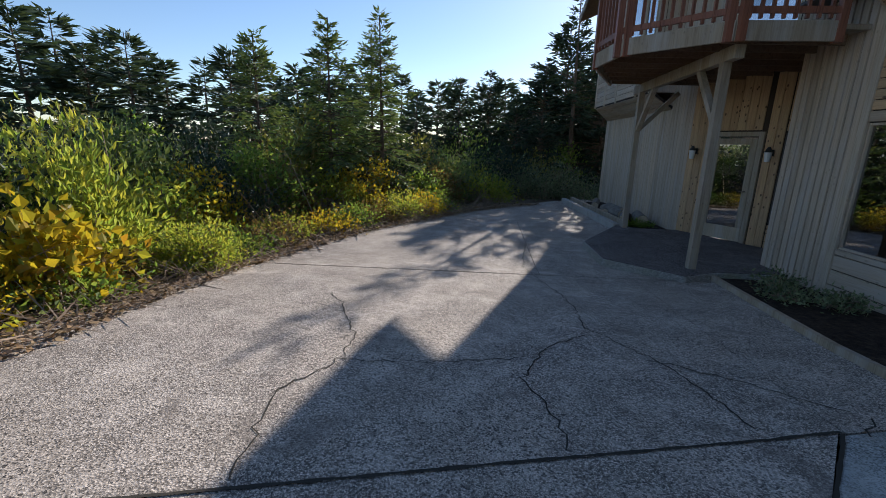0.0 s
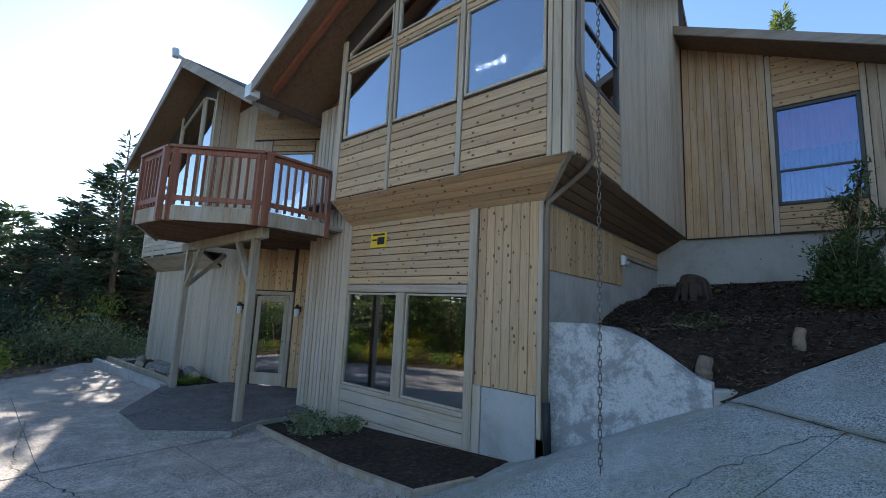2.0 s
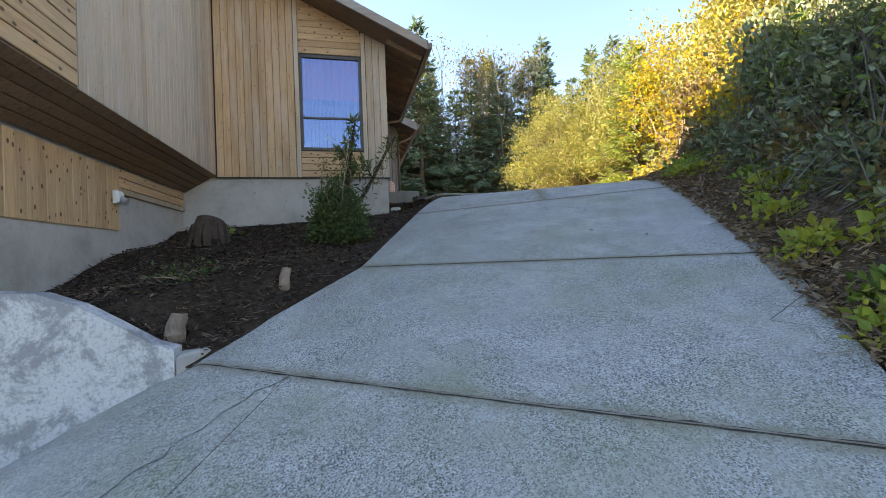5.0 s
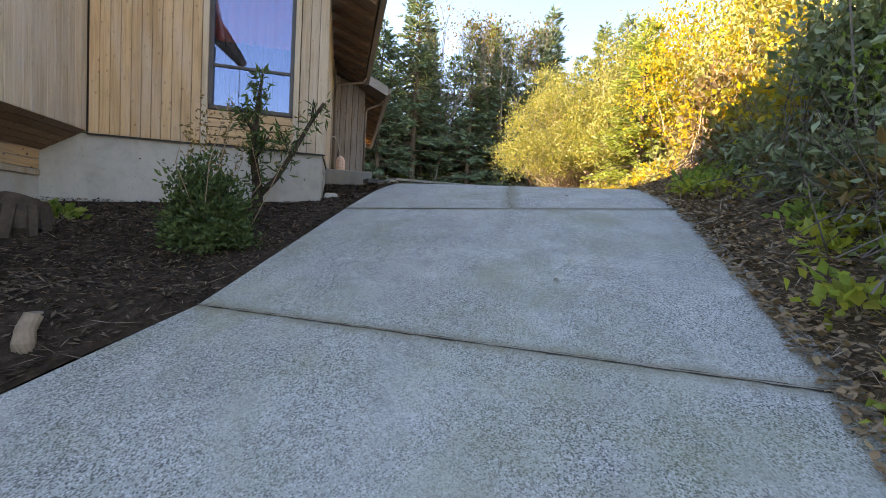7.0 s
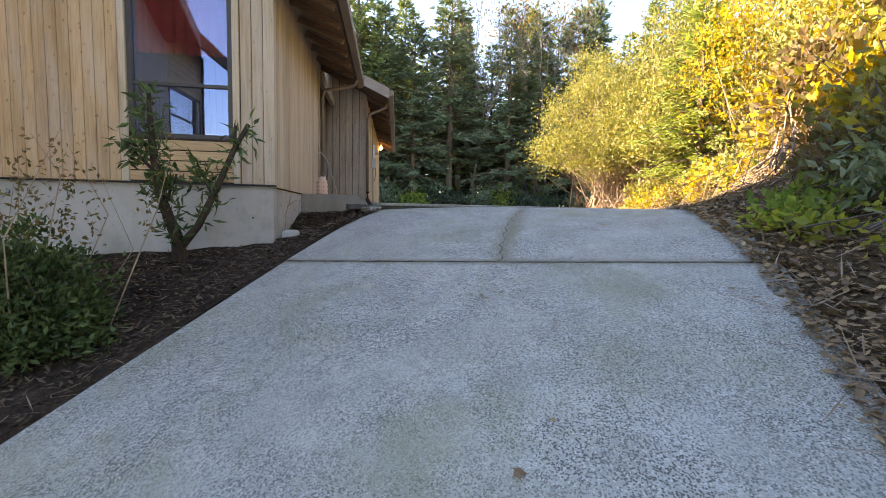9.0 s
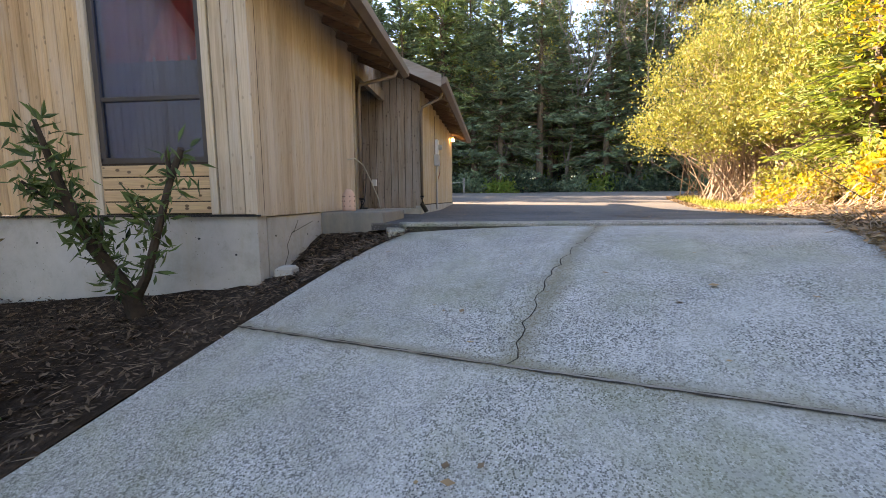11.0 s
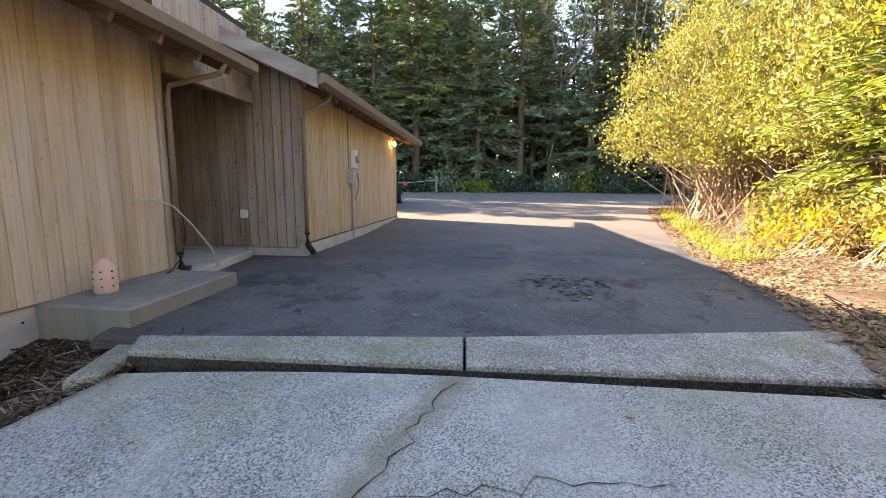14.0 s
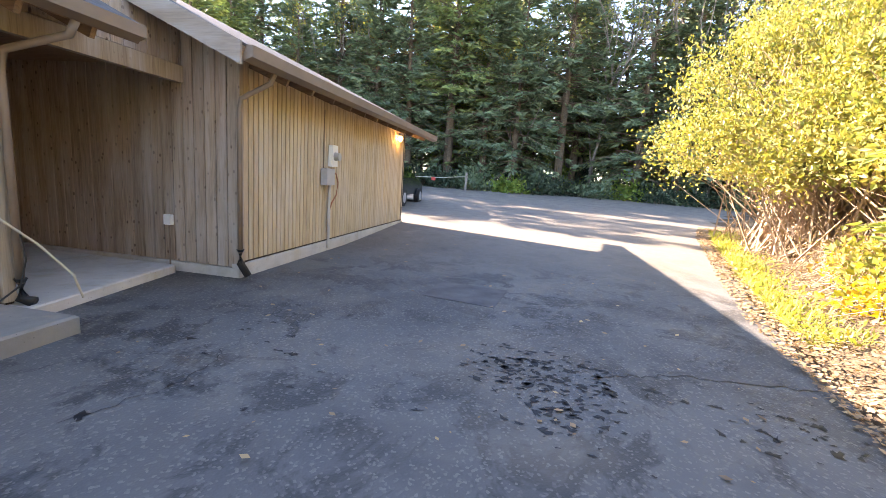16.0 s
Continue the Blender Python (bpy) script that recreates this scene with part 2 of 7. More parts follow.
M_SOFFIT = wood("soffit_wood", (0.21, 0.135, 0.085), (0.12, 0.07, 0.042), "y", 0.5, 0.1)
M_FASCIA = wood("fascia_wood", (0.33, 0.255, 0.185), (0.22, 0.16, 0.11), "y", 0.1, 0.6)
M_REDWOOD = wood("red_stained_wood", (0.27, 0.105, 0.06), (0.15, 0.055, 0.03), "z", 0.15, 0.12, 0.5)
M_BEAM = wood("timber", (0.40, 0.32, 0.22), (0.26, 0.19, 0.12), "z", 0.3, 0.5)
M_BACK = plain("shadow_gap", (0.05, 0.035, 0.025), 0.9)
M_AGG = aggregate("aggregate_concrete", (0.66, 0.57, 0.475), (0.36, 0.30, 0.245), (0.045, 0.04, 0.035), (0.50, 0.415, 0.325), 90)
# drive aggregate in a darker copy: the porch's shade is in the colour
M_PORCH = aggregate("shaded_porch_aggregate", (0.26, 0.225, 0.20), (0.14, 0.12, 0.11), (0.03, 0.028, 0.026), (0.17, 0.14, 0.12), 60)
M_RAMP = worn_concrete("ramp_concrete")
M_KERB = aggregate("kerb_concrete", (0.46, 0.44, 0.39), (0.33, 0.32, 0.28), (0.14, 0.13, 0.12), (0.30, 0.29, 0.22), 75, 0.7)
# nearly black: shade of the slot is in the colour, with dirt and moss
M_KERBFACE = aggregate("dirty_shaded_kerb_face", (0.08, 0.075, 0.06), (0.045, 0.042, 0.034), (0.02, 0.02, 0.016), (0.05, 0.046, 0.035), 60, 0.12)
M_JOINT = plain("joint_dirt", (0.045, 0.038, 0.028), 0.95)
M_JOINTWOOD = wood("joint_strip", (0.20, 0.16, 0.11), (0.09, 0.07, 0.045), "y", 0, 0.4)
M_WHITE = plain("white_metal", (0.72, 0.72, 0.70), 0.45)
M_PIPE = plain("brown_gutter", (0.20, 0.15, 0.11), 0.5)
M_BLACK = plain("black_plastic", (0.02, 0.02, 0.02), 0.5)
M_STEEL = plain("rusty_steel", (0.16, 0.13, 0.11), 0.5, 0.7)
M_GREYMET = plain("grey_metal", (0.42, 0.42, 0.42), 0.45, 0.4)
M_FRAME = plain("bronze_window_frame", (0.075, 0.065, 0.06), 0.45, 0.3)
M_ROOM = plain("room_wall", (0.16, 0.14, 0.12), 0.9)
M_GLASS_HI = glass("window_glass_upper", 0.36, (0.5, 0.52, 0.55))
M_GLASS_LO = glass("window_glass_lower", 0.24, (0.5, 0.52, 0.52))
# the blue of the mirrored sky is painted into this pane's reflection colour
M_GLASS_W = glass("window_glass_wing", 0.17, (0.8, 0.8, 0.82), (0.55, 0.68, 1.0))
M_ROOF = plain("asphalt_shingle", (0.10, 0.09, 0.085), 0.9, 0, 0.2, 0.3, 8)
M_BARK = plain("bark", (0.13, 0.095, 0.065), 0.9, 0, 0.2, 0.35, 9)
M_DARKBARK = plain("dark_bark", (0.065, 0.048, 0.036), 0.9, 0, 0.2, 0.35, 9)
M_STUB = plain("sawn_stub_bark", (0.24, 0.18, 0.13), 0.9, 0, 0.2, 0.35, 9)
M_PALEBARK = plain("pale_bark", (0.21, 0.185, 0.155), 0.85, 0, 0.2, 0.3, 6)
M_TWIG = plain("dry_twig", (0.30, 0.22, 0.15), 0.9, 0, 0.2, 0.3, 5)
M_YELLOW = plain("yellow_sign", (0.75, 0.50, 0.03), 0.5)
M_RED = plain("red_cloth", (0.55, 0.07, 0.05), 0.85)
M_BLIND = plain("grey_blind", (0.05, 0.05, 0.055), 0.7)
M_TERRA = plain("terracotta", (0.62, 0.42, 0.33), 0.8)
M_CARPAINT = plain("dark_car_paint", (0.012, 0.018, 0.018), 0.22, 0.2, 0.6)
M_TYRE = plain("tyre_rubber", (0.02, 0.02, 0.02), 0.8)
M_STRAW = plain("hose", (0.45, 0.42, 0.33), 0.6)


def wall_paint():
    m = Net("retaining_concrete")
    p = m.pos((1, 1, 1), False)
    a = m.noise(p, 2.6, 8, 0.78, 0.3)
    b = m.noise(p, 1.1, 3, 0.6)
    col = m.mix(m.ramp(a, (0.47, 0.0), (0.56, 1.0)), (0.55, 0.545, 0.52), (0.29, 0.285, 0.275))
    col = m.mix(m.ramp(b, (0.5, 0.0), (0.75, 0.5)), col, (0.40, 0.37, 0.30))
    d = m.noise(p, 40, 3)
    col = m.mix(m.ramp(d, (0.5, 0.0), (0.7, 0.6)), col, (0.22, 0.215, 0.21))
    m.bump(m.math("ADD", a, d), 0.4, 0.006)
    return m.done(col, 0.85, 0, 0.2)


M_RETAIN = wall_paint()


def cast_concrete(name="cast_concrete", dim=1.0):
    m = Net(name)
    p = m.pos((1, 1, 1), False)
    a = m.noise(p, 1.3, 6, 0.7, 0.3)
    b = m.noise(p, 9, 5, 0.7)
    c = m.noise(m.vec("MULTIPLY", p, (2.5, 2.5, 0.5)), 1.0, 4, 0.65)
    col = m.ramp(a, *[(q, tuple(v * dim for v in c)) for q, c in ((0.3, (0.33, 0.31, 0.27)), (0.5, (0.44, 0.42, 0.38)), (0.75, (0.52, 0.50, 0.46)))])
    col = m.mix(m.ramp(c, (0.52, 0.0), (0.74, 0.5)), col, (0.40, 0.33, 0.23))
    col = m.mix(m.ramp(b, (0.56, 0.0), (0.8, 0.45)), col, (0.24, 0.23, 0.20))
    pit = m.voro(p, 14)
    col = m.mix(m.ramp(pit, (0.05, 0.8), (0.09, 0.0)), col, (0.10, 0.10, 0.09))
    m.bump(m.math("ADD", b, m.noise(p, 60, 3)), 0.35, 0.005)
    return m.done(col, 0.9, 0, 0.2)


M_CONC = cast_concrete()
M_LANDING = cast_concrete("weathered_landing", 0.5)


def asphalt_mat():
    m = Net("asphalt")
    p = m.pos((1, 1, 1), False)
    big = m.noise(p, 0.35, 5, 0.65, 0.8)
    mid = m.noise(p, 1.6, 5, 0.7, 0.5)
    sp = m.voro(p, 55, "Color")
    g = m.node("ShaderNodeSeparateColor")
    m.put(g, 0, sp)
    col = m.ramp(big, (0.3, (0.058, 0.059, 0.06)), (0.52, (0.10, 0.10, 0.098)), (0.8, (0.148, 0.139, 0.125)))
    col = m.mix(m.ramp(mid, (0.5, 0.0), (0.58, 0.85)), col, (0.041, 0.041, 0.041))
    brown = m.noise(m.vec("ADD", p, (3.0, 11.0, 0)), 0.6, 4, 0.6)
    col = m.mix(m.ramp(brown, (0.5, 0.0), (0.7, 0.45)), col, (0.17, 0.145, 0.115))
    xyz = m.node("ShaderNodeSeparateXYZ", Vector=p)
    # far yard paler and tan: sunlight put into the colour, along with dust
    far = m.math("MULTIPLY", m.ramp(m.math("MULTIPLY", xyz.outputs[0], 0.02), (0.36, 0.0), (0.46, 1.0)), m.ramp(mid, (0.3, 0.4), (0.6, 0.95)))
    col = m.mix(far, col, (0.19, 0.162, 0.13))
    col = m.mix(m.ramp(g.outputs[0], (0.8, 0.0), (1.0, 0.5)), col, (0.22, 0.2, 0.18))
    m.bump(m.math("ADD", m.voro(p, 55), mid), 0.5, 0.006)
    return m.done(col, m.ramp(mid, (0.4, 0.85), (0.7, 0.6)), 0, 0.35)


M_ASPHALT = asphalt_mat()


def soil_mat(name, a, b, c):
    m = Net(name)
    p = m.pos((1, 1, 1), False)
    n1 = m.noise(p, 1.2, 5, 0.65)
    n2 = m.noise(p, 14, 5, 0.7)
    col = m.ramp(n2, (0.3, a), (0.55, b), (0.8, c))
    col = m.mix(1.0, col, m.ramp(n1, (0.3, 0.65), (0.7, 1.25)), "MULTIPLY")
    m.bump(n2, 0.9, 0.03)
    return m.done(col, 0.95, 0, 0.15)


M_MULCH = soil_mat("bark_mulch", (0.02, 0.014, 0.01), (0.055, 0.038, 0.026), (0.13, 0.095, 0.065))
M_SOIL = soil_mat("forest_floor", (0.055, 0.042, 0.028), (0.13, 0.094, 0.06), (0.27, 0.19, 0.115))
M_CHIP = leafy("mulch_chips", (0.025, 0.017, 0.012), (0.07, 0.045, 0.03), (0.19, 0.135, 0.09), (0.032, 0.022, 0.015), through=0.0, gloss=0.9)
M_LITTER = leafy("dead_leaves", (0.24, 0.165, 0.105), (0.39, 0.25, 0.13), (0.17, 0.115, 0.08), (0.45, 0.31, 0.16), through=0.15, gloss=0.8)
M_YLEAF = leafy("yellow_leaves", (0.48, 0.36, 0.03), (0.60, 0.42, 0.03), (0.34, 0.36, 0.05), (0.50, 0.26, 0.03), through=0.6)
M_LIME = leafy("yellow_green_leaves", (0.27, 0.265, 0.06), (0.36, 0.325, 0.08), (0.17, 0.205, 0.05), (0.38, 0.29, 0.11), through=0.35)
# brighter leaf copy: part of the backlit glow is in the base colour
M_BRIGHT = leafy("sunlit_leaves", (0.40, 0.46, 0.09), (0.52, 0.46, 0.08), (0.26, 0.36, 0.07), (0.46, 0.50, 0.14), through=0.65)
M_GREEN = leafy("green_leaves", (0.19, 0.30, 0.07), (0.28, 0.38, 0.09), (0.10, 0.18, 0.04), (0.42, 0.46, 0.12), through=0.6)
M_DARK = leafy("dark_leaves", (0.11, 0.15, 0.07), (0.19, 0.235, 0.11), (0.30, 0.32, 0.17), (0.05, 0.065, 0.035), through=0.25, gloss=0.45, spec=0.4)
M_BROWNLEAF = leafy("russet_leaves", (0.20, 0.12, 0.05), (0.30, 0.20, 0.08), (0.14, 0.10, 0.05), (0.26, 0.24, 0.08), through=0.5)
M_FIR = leafy("fir_needles", (0.085, 0.13, 0.08), (0.13, 0.19, 0.11), (0.19, 0.24, 0.13), (0.10, 0.14, 0.09), through=0.25, gloss=0.6)
# near-black copy of the needles: backlight and deep shade are in the colour
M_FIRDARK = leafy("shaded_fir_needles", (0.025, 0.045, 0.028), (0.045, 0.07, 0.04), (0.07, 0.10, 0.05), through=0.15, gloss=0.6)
M_FIRFAR = leafy("distant_fir_needles", (0.05, 0.08, 0.05), (0.08, 0.115, 0.065), (0.11, 0.145, 0.08), (0.06, 0.08, 0.055), through=0.2, gloss=0.6)
M_EVERGREEN = leafy("small_evergreen_leaves", (0.045, 0.075, 0.028), (0.08, 0.125, 0.042), (0.125, 0.18, 0.06), (0.03, 0.05, 0.02), through=0.3, gloss=0.45)
# lighter copies of the needles, with sunlight put into the colour
M_FIRLIT = leafy("sunlit_fir_needles", (0.12, 0.18, 0.065), (0.18, 0.25, 0.09), (0.26, 0.29, 0.10), (0.09, 0.14, 0.06), through=0.25, gloss=0.6)
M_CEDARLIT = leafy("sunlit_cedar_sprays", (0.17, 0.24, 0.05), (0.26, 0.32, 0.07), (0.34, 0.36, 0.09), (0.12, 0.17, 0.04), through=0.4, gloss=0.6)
M_VINE = plain("grey_dead_vine", (0.14, 0.115, 0.092), 0.9, 0, 0.2, 0.35, 5)
M_GRASS = leafy("grass_blades", (0.26, 0.28, 0.05), (0.40, 0.36, 0.08), (0.16, 0.20, 0.04), through=0.4)

# ---- geometry helpers ----
RNG = np.random.default_rng(7)
WORLD_OF = {}


def link_mesh(name, me, parent=None, label=""):
    ob = new(name, me)
    if parent is not None:
        ob.parent = parent
        ob.matrix_parent_inverse = WORLD_OF.get(parent.name, Matrix()).inverted()
    if label:
        ob["label"] = label
    return ob


def part(name, geo, material, parent=None, label="", smooth=False):
    """One mesh object out of (vertices, faces) in world metres, under a thing or a part."""
    me = bpy.data.meshes.new(name)
    v, f = geo
    me.from_pydata([tuple(p) for p in v], [], [tuple(q) for q in f])
    me.materials.append(material)
    if smooth:
        me.shade_smooth()
    me.update()
    return link_mesh(name, me, parent, label)


def quads(name, v, q, material, parent=None, label="", smooth=False):
    """One mesh out of numpy arrays of vertices and quads."""
    me = bpy.data.meshes.new(name)
    n, k = len(q), q.shape[1]
    me.vertices.add(len(v))
    me.vertices.foreach_set("co", np.ascontiguousarray(v, np.float32).ravel())
    me.loops.add(n * k)
    me.loops.foreach_set("vertex_index", np.ascontiguousarray(q, np.int32).ravel())
    me.polygons.add(n)
    me.polygons.foreach_set("loop_start", np.arange(0, n * k, k, dtype=np.int32))
    me.materials.append(material)
    me.update(calc_edges=True)
    if not smooth:
        me.shade_flat()
    ob = link_mesh(name, me, parent, label)
    if name == "branchwork":
        ob["kind"] = "stuff"
    return ob


def thing(name, at, label, category, group=""):
    ob = new(name)
    ob.empty_display_size = 0.2
    ob.location = at
    WORLD_OF[ob.name] = Matrix.Translation(at)
    return tagged(ob, label, category, group)


def join(*geos):
    v, f = [], []
    for gv, gf in geos:
        o = len(v)
        v += [tuple(p) for p in gv]
        f += [tuple(i + o for i in q) for q in gf]
    return v, f


def prism(points, n, depth, bevel=0.0):
    """A plate: a planar outline in space, given depth along n, its far rim bevelled."""
    p = [Vector(q) for q in points]
    n = Vector(n).normalized()
    area = Vector((0, 0, 0))
    for a, b in zip(p, p[1:] + p[:1]):
        area += a.cross(b)
    if area.dot(n) < 0:
        p.reverse()
    k = len(p)
    if bevel:
        c = sum(p, Vector()) / k
        size = max((q - c).length for q in p)
        edge = []
        for i in range(k):
            a, b, d = p[i - 1], p[i], p[(i + 1) % k]
            e1, e2 = (b - a).normalized(), (d - b).normalized()
            s = n.cross(e1) + n.cross(e2)
            s = s / max(0.4, (1 + e1.dot(e2)))
            edge.append(b + s * min(bevel, size * 0.2))
        rings = [p, [q + n * (depth - bevel) for q in p], [q + n * depth for q in edge]]
    else:
        rings = [p, [q + n * depth for q in p]]
    v = [q for r in rings for q in r]
    f = [tuple(range(k - 1, -1, -1)), tuple(range((len(rings) - 1) * k, len(rings) * k))]
    for r in range(len(rings) - 1):
        for i in range(k):
            j = (i + 1) % k
            f.append((r * k + i, r * k + j, (r + 1) * k + j, (r + 1) * k + i))
    return v, f


def box(x0, x1, y0, y1, z0, z1, bevel=0.0):
    return prism([(x0, y0, z0), (x1, y0, z0), (x1, y1, z0), (x0, y1, z0)], (0, 0, 1), z1 - z0, bevel)


def bar(a, b, w, h, up=(0, 0, 1), bevel=0.004):
    """A timber of section w x h from a to b."""
    a, b = Vector(a), Vector(b)
    d = (b - a).normalized()
    s = d.cross(Vector(up))
    s = Vector((1, 0, 0)) if s.length < 1e-4 else s.normalized()
    u = s.cross(d)
    c = [a + s * i * w / 2 + u * j * h / 2 for i, j in ((-1, -1), (1, -1), (1, 1), (-1, 1))]
    return prism(c, d, (b - a).length, bevel)


def tube(points, radii, sides=8, caps=True):
    """A round bar along a line of points, its radius given for each."""
    p = [Vector(q) for q in points]
    if not hasattr(radii, "__len__"):
        radii = [radii] * len(p)
    v, f = [], []
    for i, q in enumerate(p):
        d = (p[min(i + 1, len(p) - 1)] - p[max(i - 1, 0)]).normalized()
        s = d.cross(Vector((0, 0, 1)))
        s = Vector((1, 0, 0)) if s.length < 1e-3 else s.normalized()
        u = s.cross(d)
        for k in range(sides):
            a = 2 * math.pi * k / sides
            v.append(q + (s * math.cos(a) + u * math.sin(a)) * radii[i])
    for i in range(len(p) - 1):
        for k in range(sides):
            k2 = (k + 1) % sides
            f.append((i * sides + k, i * sides + k2, (i + 1) * sides + k2, (i + 1) * sides + k))
    if caps:
        f.append(tuple(range(sides - 1, -1, -1)))
        f.append(tuple(range((len(p) - 1) * sides, len(p) * sides)))
    return v, f


class Face:
    """An upright wall plane: u runs along it, v up, n outwards."""

    def __init__(self, a, b, out):
        self.o = Vector((a[0], a[1], 0))
        d = Vector((b[0] - a[0], b[1] - a[1], 0))
        self.len = d.length
        self.u = d.normalized()
        n = Vector((-self.u.y, self.u.x, 0))
        self.n = n if n.dot(Vector((*out, 0))) > 0 else -n

    def at(self, u, z, off=0.0):
        p = self.o + self.u * u + self.n * off
        return (p.x, p.y, z)

    def plate(self, poly, off, depth, bevel=0.0):
        return prism([self.at(u, z, off) for u, z in poly], self.n, depth, bevel)


def rect(u0, u1, z0, z1):
    return [(u0, z0), (u1, z0), (u1, z1), (u0, z1)]


def core(face, polys, thick=0.16):
    """The wall behind its boards, in pieces that leave the openings free."""
    return join(*[face.plate(p, -thick - 0.02, thick) for p in polys])


def around(u0, u1, z0, z1, holes):
    """Pieces of a wall panel round a row of openings (u0, u1, z0, z1)."""
    out, at = [], u0
    for a, b, c, d in sorted(holes):
        if a > at:
            out.append(rect(at, a, z0, z1))
        if c > z0:
            out.append(rect(a, b, z0, c))
        if d < z1:
            out.append(rect(a, b, d, z1))
        at = b
    if u1 > at:
        out.append(rect(at, u1, z0, z1))
    return out


def upright_boards(face, parent, u0, u1, low, high, pitch, material, gap=0.007):
    """Upright boards; low and high are heights, or functions of u."""
    lo = low if callable(low) else (lambda u: low)
    hi = high if callable(high) else (lambda u: high)
    n = max(1, round((u1 - u0) / pitch))
    w = (u1 - u0) / n
    for i in range(n):
        a, b = u0 + i * w + gap / 2, u0 + (i + 1) * w - gap / 2
        off = -0.021 + float(RNG.uniform(0, 0.003))
        part("board", face.plate([(a, lo(a)), (b, lo(b)), (b, hi(b)), (a, hi(a))], off, 0.021, 0.005), material, parent)


def level_boards(face, parent, u0, u1, z0, z1, pitch, material, gap=0.012, top=None):
    n = max(1, round((z1 - z0) / pitch))
    w = (z1 - z0) / n
    for i in range(n):
        a, b = z0 + i * w + gap / 2, z0 + (i + 1) * w - gap / 2
        off = -0.021 + float(RNG.uniform(0, 0.003))
        part("board", face.plate(rect(u0, u1, a, b), off, 0.021, 0.005), material, parent)


def window(face, parent, poly, material, glassmat, bars=(), mullions=(), width=0.05, sill=True, inset=0.05):
    """A window in a wall: frame pieces, bars and one pane in each light."""
    w = part("window", face.plate([poly[0], poly[1], (poly[1][0], poly[1][1] + width), (poly[0][0], poly[0][1] + width)], -inset - 0.02, 0.06, 0.004), material, parent)
    k = len(poly)
    cu = sum(p[0] for p in poly) / k
    cz = sum(p[1] for p in poly) / k
    inner = []
    for i in range(k):
        a, b, d = Vector(poly[i - 1]), Vector(poly[i]), Vector(poly[(i + 1) % k])
        e1, e2 = (b - a).normalized(), (d - b).normalized()
        m1, m2 = Vector((-e1.y, e1.x)), Vector((-e2.y, e2.x))
        if m1.dot(Vector((cu, cz)) - b) < 0:
            m1, m2 = -m1, -m2
        inner.append(b + (m1 + m2) / max(0.4, 1 + e1.dot(e2)) * width)
    for i in range(1, k):
        j = (i + 1) % k
        part("window_frame", face.plate([poly[i], poly[j], tuple(inner[j]), tuple(inner[i])], -inset - 0.02, 0.06, 0.003), material, w)
    us = [min(p[0] for p in inner), *mullions, max(p[0] for p in inner)]
    part("pane", face.plate([tuple(p) for p in inner], -inset, 0.008), glassmat, w).visible_shadow = False
    for z in bars:
        part("glazing_bar", face.plate(rect(us[0], us[-1], z - 0.022, z + 0.022), -inset - 0.015, 0.05, 0.003), material, w)
    for u in mullions:
        part("glazing_bar", face.plate(rect(u - 0.025, u + 0.025, min(p[1] for p in inner), max(p[1] for p in inner)), -inset - 0.015, 0.05, 0.003), material, w)
    return w


# ---- the lie of the land ----


def smin(a, b, k):
    h = np.clip(0.5 + 0.5 * (b - a) / k, 0, 1)
    return b + (a - b) * h - k * h * (1 - h)


def ramp_z(x, y):
    return 0.268 * x - 0.1695 * y - 0.294


def lower_z(x, y):
    return -0.08 - 0.055 * (np.clip(y, -6, 7) - 2.5)


def apron_z(x, y):
    return -0.012 * x - 0.512 * y + 1.2085


def lot_z(x, y):
    return 3.37 + 0.036 * np.maximum(0, x - 20)


def drive_z(x, y):
    """Height of the paved surface."""
    x, y = np.asarray(x, float), np.asarray(y, float)
    up = smin(ramp_z(x, y), lot_z(x, y), 0.45)
    up = np.where(x < 5.6, smin(up, apron_z(x, y), 0.12), up)
    low = lower_z(x, y)
    return -smin(-up, -low, 0.12)


def mulch_z(x, y):
    z = 0.393 + 0.211 * x - 0.068 * y
    edge = drive_z(x, y)
    d = np.clip((y - np.interp(x, EDGE_LX, EDGE_LY)) / 0.9, 0, 1)
    return edge * (1 - d) + z * d + 0.05 * np.sin(x * 2.3 + y) * d


EDGE_LX = [5.17, 6.2, 6.8, 8.76, 9.48, 11.6, 12.3]
EDGE_LY = [0.17, -0.66, -1.26, -2.05, -2.43, -3.5, -3.55]
EDGE_RX = [-30, -8, 2.0, 3.43, 4.6, 6.57, 7.63, 9.38, 11.5, 13.0, 14.4, 17.4, 26.5, 35.0, 46.0]
EDGE_RY = [-3.2, -3.2, -3.4, -4.2, -4.98, -6.14, -6.68, -7.4, -8.6, -9.4, -9.75, -10.35, -13.0, -16.2, -24.0]
# verge of the lower drive: x as a function of y
VERGE_Y = [-40, 2.0, 3.0, 4.4, 6.1, 7.4, 9.4, 11.3, 13.2, 16.2, 20, 40]
VERGE_X = [-4.6, -3.9, -3.55, -3.5, -3.35, -3.0, -2.2, -0.9, 0.4, 3.9, 9.0, 20]


